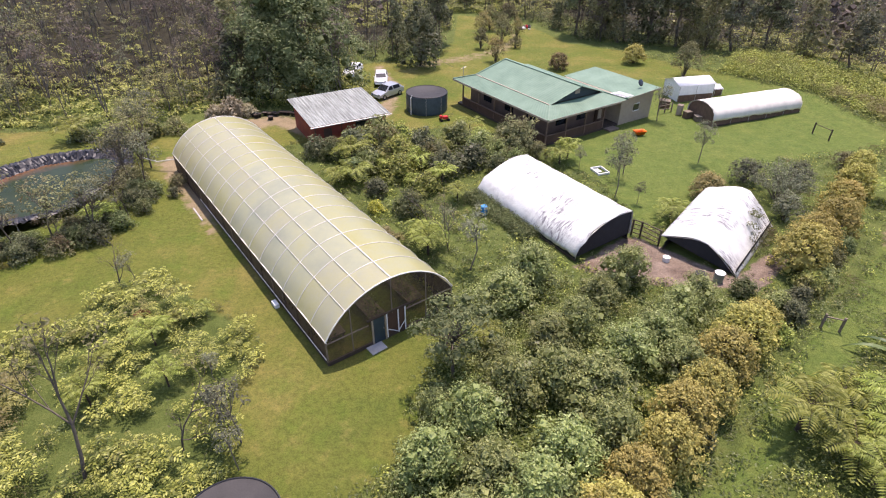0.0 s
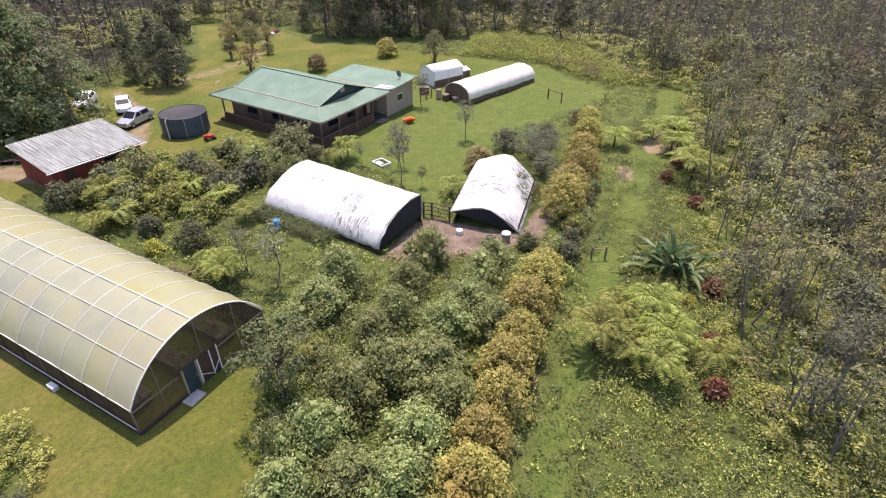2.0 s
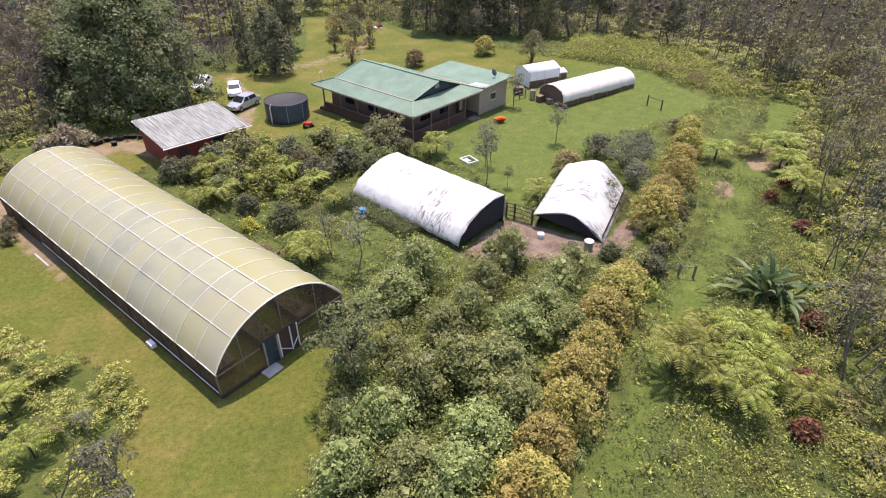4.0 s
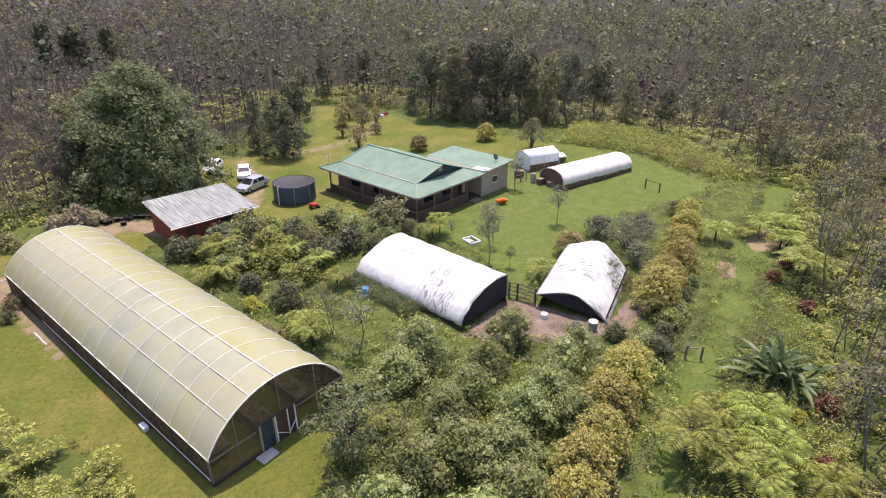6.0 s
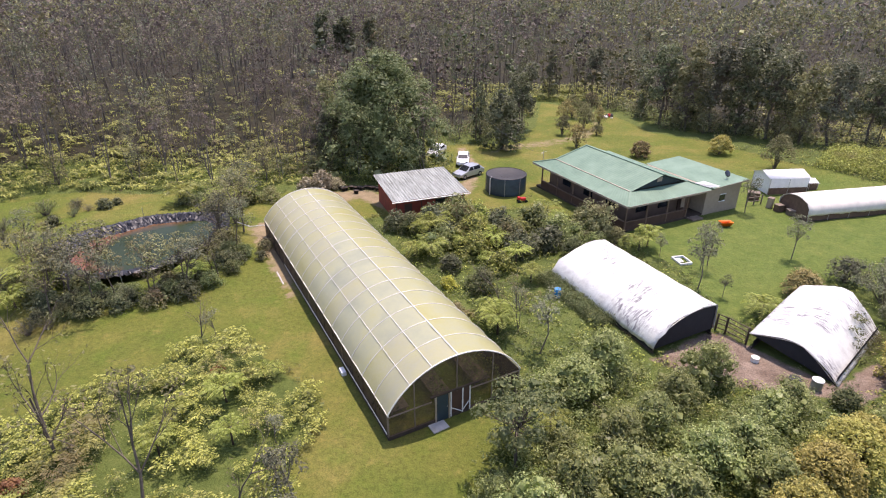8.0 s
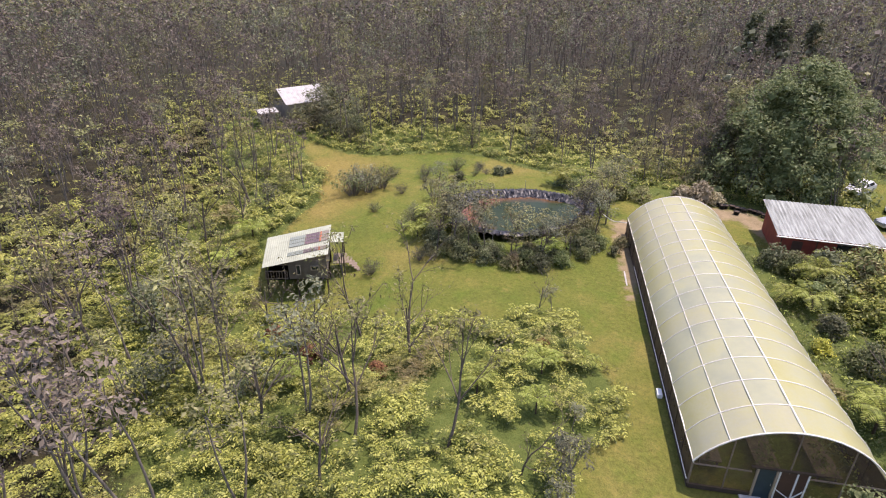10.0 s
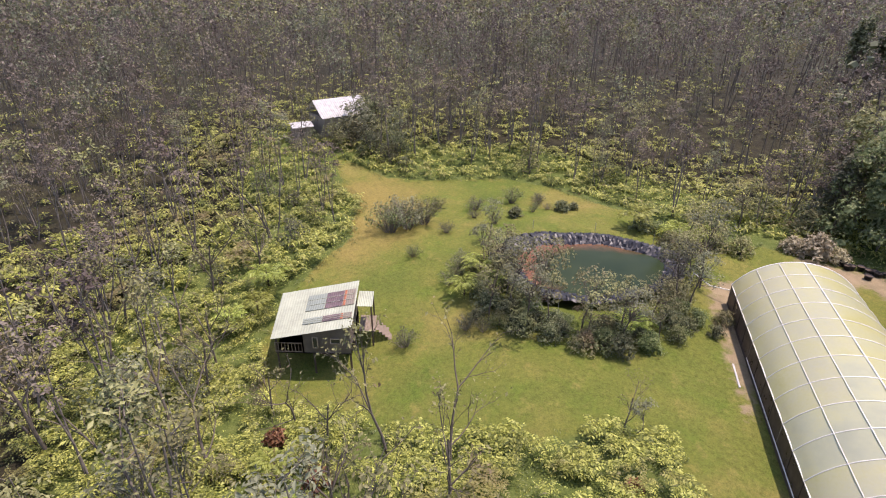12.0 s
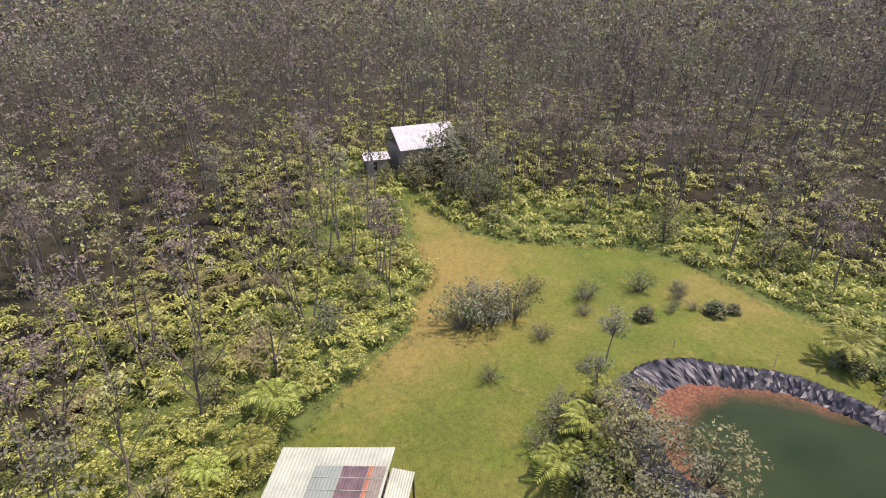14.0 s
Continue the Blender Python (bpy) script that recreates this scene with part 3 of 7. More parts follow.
def bare_shape(rng, height, twigs=3, trunk=0.09, leafy=0):
    """A dead or leafless tree of forking grey limbs."""
    wood, green = [], []

    def grow(p, d, length, r, level):
        n = 4
        pts = [p]
        for _ in range(n - 1):
            d = d + rng.normal(0, 0.11, 3)
            d /= np.linalg.norm(d)
            pts.append(pts[-1] + d * length / (n - 1))
        wood.append(limb(pts, r, r * 0.55, 5 if level < 2 else 3))
        if leafy and level >= 2:
            q, o = ball(rng, leafy)
            green.append(leaves(rng, pts[-1] + q * 0.35, o, 0.13))
        if level < 3:
            for _ in range(twigs if level else twigs + 1):
                e = d * 0.9 + rng.normal(0, 0.4, 3) + np.array((0, 0, 0.3))
                grow(pts[int(rng.integers(1, n))], e / np.linalg.norm(e), length * rng.uniform(0.45, 0.7), r * 0.5, level + 1)

    d0 = np.array((rng.normal(0, 0.08), rng.normal(0, 0.08), 1.0))
    grow(np.array((0, 0, -0.2)), d0 / np.linalg.norm(d0), height * 0.55, trunk, 0)
    return join(wood), (join(green) if green else None)


def twiggy_shape(rng, height, spread, stems, per, leaf):
    """Many thin stems fanning from the ground, with sparse leaves towards their ends."""
    wood, green = [], []
    for i in range(stems):
        a, out = i * 2.4 + rng.uniform(-0.4, 0.4), spread * math.sqrt(rng.uniform(0.05, 1.0))
        tip = np.array([out * math.cos(a), out * math.sin(a), height * rng.uniform(0.55, 1.0) * (1 - 0.35 * (out / spread) ** 2)])
        mid = tip * (0.5, 0.5, 0.62) + rng.normal(0, 0.06, 3)
        wood.append(limb([tip * (0.12, 0.12, 0) + (0, 0, -0.15), mid, tip], 0.022, 0.007, 3))
        for s in (0.55, 0.8, 1.0):
            q, d = ball(rng, per, 0.3)
            green.append(leaves(rng, mid + (tip - mid) * (s * 2 - 1 if s > 0.5 else 0) + q * 0.24, d, leaf, 0.5, 0.4, 0.9))
    return join(wood), join(green)


def plant(name, shape, wood_mat, leaf_mat, label, category, group="", leaf_name="crown"):
    """The first of a kind of plant, with trunk and crown as parts."""
    ob = thing(name, Matrix(), label, category, group)
    w, g = shape
    part("trunk", raw_mesh(name + "_trunk", *w, [wood_mat], smooth=True), None, ob)
    if g is not None:
        part(leaf_name, raw_mesh(name + "_" + leaf_name, *g, [leaf_mat]), None, ob)
    return ob


def standing(x, y, turn=0.0, s=1.0, dz=0.0, sz=None):
    return Matrix.LocRotScale((x, y, ground_z(x, y) + dz), Euler((0, 0, turn)), (s, s, sz or s))


PLACED = set()


def set_out(kinds, places, rng, lo=0.85, hi=1.15):
    """Stand copies of the given plants at (x, y, size) places; the first of each kind is used itself."""
    for i, (x, y, s) in enumerate(places):
        ob = kinds[i % len(kinds)]
        k = s * rng.uniform(lo, hi)
        m = standing(x, y, rng.uniform(0, 6.28), k, sz=k * rng.uniform(0.9, 1.12))
        if ob.name in PLACED:
            copy_thing(ob, Matrix()).matrix_basis = m
        else:
            PLACED.add(ob.name)
            ob.matrix_world = m


# ---- building materials ----
def make_film(name, stops, clear_lo, clear_hi):
    """Aged greenhouse sheeting: milky, yellowed, lets light through."""
    k = Nodes(name)
    stain = k.noise(0.35, 5.0, 0.65)
    fine = k.noise(6.0, 4.0, 0.7)
    col = k.ramp(k.math("ADD", k.math("MULTIPLY", stain, 0.8), k.math("MULTIPLY", fine, 0.2)),
                 list(zip((0.34, 0.5, 0.68), stops)))
    k.done(col, 0.28, 0, 0.5)
    tr = k.t.nodes.new("ShaderNodeBsdfTranslucent")
    k.link(col, tr.inputs[0])
    clear = k.t.nodes.new("ShaderNodeBsdfTransparent")
    clear.inputs[0].default_value = (0.95, 0.92, 0.8, 1)
    m1 = k.n("ShaderNodeMixShader", Fac=0.35)
    k.link(k.bsdf.outputs[0], m1.inputs[1])
    k.link(tr.outputs[0], m1.inputs[2])
    m2 = k.t.nodes.new("ShaderNodeMixShader")
    k.link(k.ramp(stain, [(0.3, (clear_hi,) * 3), (0.6, (clear_lo,) * 3)]), m2.inputs[0])
    k.link(m1.outputs[0], m2.inputs[1])
    k.link(clear.outputs[0], m2.inputs[2])
    k.link(m2.outputs[0], k.out.inputs[0])
    return k.mat


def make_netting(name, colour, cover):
    """Dark shade cloth or brown glazing: part of the light passes straight."""
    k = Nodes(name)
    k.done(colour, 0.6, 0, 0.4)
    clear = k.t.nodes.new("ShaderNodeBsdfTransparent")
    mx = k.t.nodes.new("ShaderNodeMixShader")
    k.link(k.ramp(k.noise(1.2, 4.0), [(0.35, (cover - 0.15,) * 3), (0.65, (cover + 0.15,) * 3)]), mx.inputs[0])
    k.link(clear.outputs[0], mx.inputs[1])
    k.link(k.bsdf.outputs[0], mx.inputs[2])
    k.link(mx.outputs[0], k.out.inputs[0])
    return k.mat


def make_tarp():
    k = Nodes("white_tarpaulin")
    stain = k.noise(0.9, 5.0, 0.65, True)
    crease = k.n("ShaderNodeTexNoise", Scale=2.2, Detail=5.0, Roughness=0.6, Distortion=1.5)
    k.link(k.coords(True), crease.inputs["Vector"])
    col = k.ramp(stain, [(0.32, (0.53, 0.535, 0.50)), (0.5, (0.645, 0.66, 0.615)), (0.7, (0.70, 0.72, 0.67))])
    stretch = k.n("ShaderNodeMapping", Scale=(0.55, 2.6, 0.55), Rotation=(0, 0, 0.45))
    k.link(k.coords(True), stretch.inputs["Vector"])
    streak = k.n("ShaderNodeTexNoise", Scale=1.6, Detail=7.0, Roughness=0.62, Distortion=1.4)
    k.link(stretch.outputs[0], streak.inputs["Vector"])
    # grey streaks stand for stains and for the shade in creases
    lines = k.ramp(streak.outputs["Fac"], [(0.47, (0, 0, 0)), (0.60, (1, 1, 1))])
    patchy = k.ramp(k.noise(0.32, 3.0, 0.6, True), [(0.49, (0, 0, 0)), (0.6, (0.95, 0.95, 0.95))])
    col = k.mix(k.mix(1.0, lines, patchy, "MULTIPLY"), col, (0.17, 0.16, 0.17))
    k.bump(k.math("ADD", crease.outputs["Fac"], streak.outputs["Fac"]), 0.6, 0.07)
    k.done(col, 0.5, 0, 0.4)
    tr = k.t.nodes.new("ShaderNodeBsdfTranslucent")
    k.link(col, tr.inputs[0])
    m1 = k.n("ShaderNodeMixShader", Fac=0.10)
    k.link(k.bsdf.outputs[0], m1.inputs[1])
    k.link(tr.outputs[0], m1.inputs[2])
    k.link(m1.outputs[0], k.out.inputs[0])
    return k.mat


def make_zinc():
    """Weathered corrugated sheet: grey, with dark streaks along the slope."""
    k = Nodes("weathered_zinc")
    run = k.n("ShaderNodeMapping", Scale=(4.5, 0.35, 1.0))
    k.link(k.coords(True), run.inputs["Vector"])
    a = k.n("ShaderNodeTexNoise", Scale=1.0, Detail=5.0, Roughness=0.65)
    k.link(run.outputs[0], a.inputs["Vector"])
    b = k.noise(7.0, 4.0, 0.7, True)
    col = k.ramp(k.math("ADD", k.math("MULTIPLY", a.outputs["Fac"], 0.75), k.math("MULTIPLY", b, 0.25)),
                 [(0.34, (0.11, 0.115, 0.098)), (0.5, (0.25, 0.265, 0.24)), (0.64, (0.37, 0.395, 0.36))])
    k.bump(b, 0.2, 0.01)
    return k.done(col, 0.6, 0.0, 0.4)


def make_mint():
    k = Nodes("mint_roof_paint")
    a = k.noise(0.5, 5.0, 0.65, True)
    b = k.noise(9.0, 4.0, 0.7, True)
    col = k.ramp(k.math("ADD", k.math("MULTIPLY", a, 0.7), k.math("MULTIPLY", b, 0.3)),
                 [(0.32, (0.085, 0.155, 0.10)), (0.5, (0.125, 0.21, 0.14)), (0.68, (0.17, 0.26, 0.18))])
    return k.done(col, 0.55, 0.0, 0.4)


def make_water():
    k = Nodes("pond_water")
    k.bump(k.noise(3.5, 3.0), 0.06, 0.03)
    deep = k.ramp(k.noise(0.12, 3.0), [(0.35, (0.016, 0.027, 0.010)), (0.65, (0.03, 0.042, 0.016))])
    att = k.n("ShaderNodeAttribute")
    att.attribute_name = "shallow"
    red = k.ramp(k.math("ADD", att.outputs["Fac"], k.math("MULTIPLY", k.math("SUBTRACT", k.noise(0.7, 5.0, 0.7), 0.5), 0.5)),
                 [(0.38, (0, 0, 0)), (0.85, (0.9, 0.9, 0.9))])
    leaf_litter = k.ramp(k.noise(5.0, 4.0, 0.7), [(0.4, (0.10, 0.045, 0.03)), (0.62, (0.23, 0.10, 0.05))])
    col = k.mix(red, deep, leaf_litter)
    return k.done(col, 0.12, 0, 0.07)


M_FILM = make_film("greenhouse_sheeting", ((0.55, 0.55, 0.40), (0.535, 0.525, 0.32), (0.49, 0.475, 0.22)), 0.06, 0.2)
M_FILMCLEAR = make_film("clearer_sheeting", ((0.49, 0.51, 0.37), (0.51, 0.52, 0.345), (0.52, 0.51, 0.28)), 0.06, 0.2)
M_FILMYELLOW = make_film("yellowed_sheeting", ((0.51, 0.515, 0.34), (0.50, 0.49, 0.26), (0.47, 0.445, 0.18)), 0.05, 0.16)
M_OLDFILM = plain("aged_cream_film", (0.66, 0.62, 0.54), 0.5, 0, 0.2, 0.8, 12.0, 0.3)
M_MESH = make_netting("brown_end_glazing", (0.10, 0.07, 0.048), 0.5)
M_SIDE = make_netting("dark_side_cloth", (0.07, 0.045, 0.032), 0.85)
M_TARP = make_tarp()
M_ZINC = make_zinc()
M_MINT = make_mint()
M_WATER = make_water()
M_PIPE = plain("white_pipe", (0.68, 0.66, 0.59), 0.4, 0, 0.15)
M_STEEL = plain("galvanised_steel", (0.42, 0.42, 0.41), 0.4, 0.6, 0.25)
M_WOOD = plain("weathered_timber", (0.20, 0.155, 0.115), 0.8, 0, 0.4, 3.0, 30.0, 0.4)
M_DARKWOOD = plain("dark_timber", (0.065, 0.045, 0.032), 0.8, 0, 0.4)
M_REDWALL = plain("oxide_red_boards", (0.24, 0.045, 0.028), 0.75, 0, 0.35, 1.0, 20.0, 0.3)
M_TANWALL = plain("tan_board_wall", (0.18, 0.115, 0.08), 0.75, 0, 0.25, 1.0, 20.0, 0.2)
M_BROWNWALL = plain("brown_board_wall", (0.085, 0.045, 0.03), 0.75, 0, 0.3, 1.0, 20.0, 0.2)
M_CREAM = plain("cream_paint", (0.36, 0.29, 0.215), 0.6, 0, 0.15)
M_WHITE = plain("white_paint", (0.78, 0.78, 0.76), 0.5, 0, 0.12)
M_GLASSDARK = plain("dark_window_glass", (0.02, 0.024, 0.028), 0.08, 0, 0.2, spec=0.6)
M_SLATE = plain("slate_blue_paint", (0.028, 0.05, 0.065), 0.5, 0, 0.25)
M_CONCRETE = plain("pale_concrete", (0.42, 0.41, 0.39), 0.85, 0, 0.3, 2.0, 30.0, 0.4)
M_TANK = plain("tank_liner_wall", (0.055, 0.085, 0.105), 0.5, 0.2, 0.35, 1.0, 12.0, 0.2)
M_TANKTOP = plain("tank_shade_cover", (0.026, 0.024, 0.023), 0.6, 0, 0.5, 0.8, 14.0, 0.4)
M_BLACK = plain("black_plastic", (0.018, 0.018, 0.02), 0.5, 0, 0.3)
M_LINER = plain("pond_liner", (0.018, 0.018, 0.022), 0.46, 0, 0.42, 2.0, 12.0, 0.5, 0.4)
M_BLUE = plain("blue_plastic", (0.012, 0.21, 0.46), 0.4, 0, 0.15)
M_ORANGE = plain("orange_plastic", (0.75, 0.17, 0.015), 0.45, 0, 0.15)
M_REDPLASTIC = plain("red_plastic", (0.60, 0.03, 0.035), 0.4, 0, 0.15)
# near-black in place of the shade inside the open tents
M_DARKIN = plain("dark_inside_sheet", (0.02, 0.021, 0.024), 0.85, 0, 0.3)
M_CARWHITE = plain("white_car_paint", (0.74, 0.75, 0.76), 0.25, 0, 0.06, spec=0.6)
M_CARSILVER = plain("silver_car_paint", (0.50, 0.51, 0.52), 0.25, 0.5, 0.06, spec=0.6)
M_RUBBER = plain("tyre_rubber", (0.02, 0.02, 0.02), 0.8)
M_HUTROOF = plain("pale_green_sheet", (0.34, 0.36, 0.265), 0.55, 0, 0.3, 0.7, 10.0, 0.1)
M_HUTGREY = plain("grey_green_sheet", (0.21, 0.235, 0.19), 0.4, 0, 0.2, 0.7, 10.0, 0.1)
M_HUTRED = plain("plum_glazing_sheet", (0.13, 0.085, 0.08), 0.3, 0, 0.6, 1.6, 10.0, 0.1)
M_HUTTAN = plain("tan_stained_sheet", (0.20, 0.165, 0.12), 0.4, 0, 0.4, 1.6, 10.0, 0.1)
M_RUST = plain("rusty_iron", (0.30, 0.11, 0.06), 0.8, 0, 0.4)
M_HUTWALL = plain("grey_brown_boards", (0.25, 0.21, 0.165), 0.8, 0, 0.3, 1.0, 20.0, 0.3)
M_STONE = plain("lava_stone", (0.13, 0.12, 0.115), 0.9, 0, 0.5, 2.0, 10.0, 0.6)
M_BROWNSHED = plain("rust_brown_wall", (0.14, 0.085, 0.058), 0.8, 0, 0.35)


def corrugated(corners, pitch=0.15, depth=0.025, ribs=None):
    """A ribbed roof sheet over a four-cornered slope: corners eave-left, eave-right, top-right, top-left."""
    a, b, c, d = (Vector(p) for p in corners)
    n = ribs or max(2, int((b - a).length / pitch))
    up = (b - a).cross(d - a).normalized()
    rows = []
    for s in (0.0, 0.34, 0.67, 1.0):
        rows.append([a.lerp(b, i / (2 * n)).lerp(d.lerp(c, i / (2 * n)), s) + up * (depth if i % 2 else 0.0) for i in range(2 * n + 1)])
    bm = sheet(rows, 0.012)
    for f in bm.faces:
        f.smooth = False
    return bm


# ---- greenhouse ----
def build_greenhouse():
    L, W, H, TOP = 33.0, 9.25, 1.85, 4.55
    ax = radians(127.2)
    ex, ey = Vector((math.cos(ax - math.pi / 2), math.sin(ax - math.pi / 2), 0)), Vector((math.cos(ax), math.sin(ax), 0))
    m = Matrix.LocRotScale((-7.0, 23.72, 0.0), Euler((0, 0, ax - math.pi / 2)), None)
    gh = thing("greenhouse", m, "long arched greenhouse with yellowed translucent sheeting", "greenhouse")
    R = ((W / 2) ** 2 + (TOP - H) ** 2) / (2 * (TOP - H))
    half = math.asin(min(1, W / 2 / R))

    def arch(s, y, off=0.0):
        a = -half + 2 * half * s
        return (W / 2 + (R + off) * math.sin(a), y, TOP - R + (R + off) * math.cos(a))

    bays = 16
    rng = random.Random(4)
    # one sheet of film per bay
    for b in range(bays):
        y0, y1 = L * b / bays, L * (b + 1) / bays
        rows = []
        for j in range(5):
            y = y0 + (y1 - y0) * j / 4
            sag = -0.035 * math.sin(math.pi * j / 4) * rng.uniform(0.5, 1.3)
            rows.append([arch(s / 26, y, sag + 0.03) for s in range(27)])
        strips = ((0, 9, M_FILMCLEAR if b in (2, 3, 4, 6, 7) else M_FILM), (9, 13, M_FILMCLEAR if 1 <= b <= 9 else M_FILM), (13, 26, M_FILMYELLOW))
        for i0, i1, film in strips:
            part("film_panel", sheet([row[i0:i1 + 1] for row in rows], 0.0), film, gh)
    for b in range(bays + 1):
        y = L * b / bays
        r = 0.048 if b in (0, bays) else 0.027
        part("hoop", tube([arch(s / 20, y, 0.05) for s in range(21)], r), M_PIPE, gh)
    for s, r in ((0.5, 0.044), (0.345, 0.028), (0.2, 0.021)):
        part("purlin", tube([arch(s, y, 0.055) for y in (-0.05, L / 2, L + 0.05)], r), M_PIPE, gh)
    for x in (0.0, W):
        part("eave_rail", beam((x, -0.05, H), (x, L + 0.05, H), 0.06, 0.07), M_PIPE, gh)
        part("ground_rail", beam((x, 0, 0.12), (x, L, 0.12), 0.10, 0.24), M_DARKWOOD, gh)
        part("side_cloth", box((x - 0.01, 0.05, 0.22), (x + 0.01, L - 0.05, H - 0.05)), M_SIDE, gh)
        part("side_pipe", bar((x - (0.12 if x < 1 else -0.12), 0, 0.55), (x - (0.12 if x < 1 else -0.12), L * 0.75, 0.5), 0.03), M_PIPE, gh)
        for b in range(bays + 1):
            y = min(max(L * b / bays, 0.06), L - 0.06)
            part("side_post", beam((x, y, -0.1), (x, y, H), 0.09, 0.09), M_WOOD if b % 4 == 0 else M_DARKWOOD, gh)
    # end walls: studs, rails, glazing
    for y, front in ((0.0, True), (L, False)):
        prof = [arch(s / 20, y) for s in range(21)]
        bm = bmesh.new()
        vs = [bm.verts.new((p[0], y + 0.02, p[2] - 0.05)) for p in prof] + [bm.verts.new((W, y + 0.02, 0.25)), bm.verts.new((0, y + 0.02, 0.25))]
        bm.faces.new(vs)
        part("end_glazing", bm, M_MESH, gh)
        part("end_sill", beam((0, y, 0.14), (W, y, 0.14), 0.12, 0.28), M_DARKWOOD, gh)
        if not front:
            part("end_rail", beam((0, y, H), (W, y, H), 0.09, 0.09), M_WOOD, gh)
        for x in (1.7, W / 2 - 0.05, W - 2.1):
            s = 0.5 + math.asin((x - W / 2) / R) / (2 * half)
            part("end_stud", beam((x, y, 0.2 if not front else (1.9 if abs(x - W / 2) < 1 else 0.2)), (x, y, arch(s, y)[2] - 0.04), 0.06, 0.06), M_WOOD, gh)
    part("end_rail", beam((0, 0, 1.72), (2.85, 0, 1.72), 0.07, 0.07), M_WOOD, gh)
    part("end_rail", beam((5.5, 0, 1.72), (W, 0, 1.72), 0.07, 0.07), M_WOOD, gh)
    part("header", beam((2.75, -0.06, 2.12), (6.1, -0.06, 2.12), 0.12, 0.10), M_DARKWOOD, gh)
    door = part("door", box((3.18, -0.07, 0.08), (3.95, -0.02, 2.03), 0.01), M_SLATE, gh, "dark slate-blue door")
    part("door_handle", bar((3.86, -0.10, 1.0), (3.86, -0.10, 1.14), 0.02), M_STEEL, door)
    for x in (3.1, 4.03):
        part("door_jamb", beam((x, -0.05, 0.0), (x, -0.05, 2.1), 0.1, 0.09), M_CREAM, gh)
    for x in (4.15, 4.98, 5.5):
        part("screen_stile", beam((x, -0.04, 0.1), (x, -0.04, 2.08), 0.07, 0.06), M_WHITE, gh)
    for a, b in (((4.2, -0.05, 0.75), (4.95, -0.05, 0.2)), ((5.45, -0.05, 0.85), (5.02, -0.05, 0.3))):
        part("screen_brace", beam(a, b, 0.05, 0.04), M_WHITE, gh)
    part("screen_panel", box((4.15, -0.02, 0.2), (5.5, 0.0, 2.05)), M_BROWNWALL, gh, "brown screen panel")
    # planting beds and benches inside
    r2 = np.random.default_rng(9)
    for x in (1.4, 4.4, 7.4):
        part("bench", box((x - 0.6, 1.5, 0.55), (x + 0.6, L - 1.5, 0.62)), M_WOOD, gh)
        for k in range(8):
            y = 1.7 + (L - 3.4) * k / 7
            part("bench_leg", box((x - 0.5, y - 0.04, 0), (x - 0.42, y + 0.04, 0.55)), M_WOOD, gh)
            part("bench_leg", box((x + 0.42, y - 0.04, 0), (x + 0.5, y + 0.04, 0.55)), M_WOOD, gh)
        P = np.stack([r2.uniform(x - 0.6, x + 0.6, 1500), r2.uniform(1.5, L - 1.5, 1500), 0.66 + 0.9 * r2.uniform(0, 1, 1500) ** 2], 1)
        part("bench_plants", raw_mesh("bench_plants", *leaves(r2, P, np.zeros((1500, 3)) + (0, 0, 1), 0.13), [M_WEED]), None, gh, "leafy seedlings on the bench")
    return gh


build_greenhouse()
slab_ob = thing("doorstep", Matrix.LocRotScale((-4.35, 25.35, 0.0), Euler((0, 0, radians(40))), None), "pale concrete slab on the grass before the greenhouse door", "slab")
part("slab", box((-0.55, -0.5, -0.05), (0.55, 0.5, 0.07), 0.02), M_CONCRETE, slab_ob)


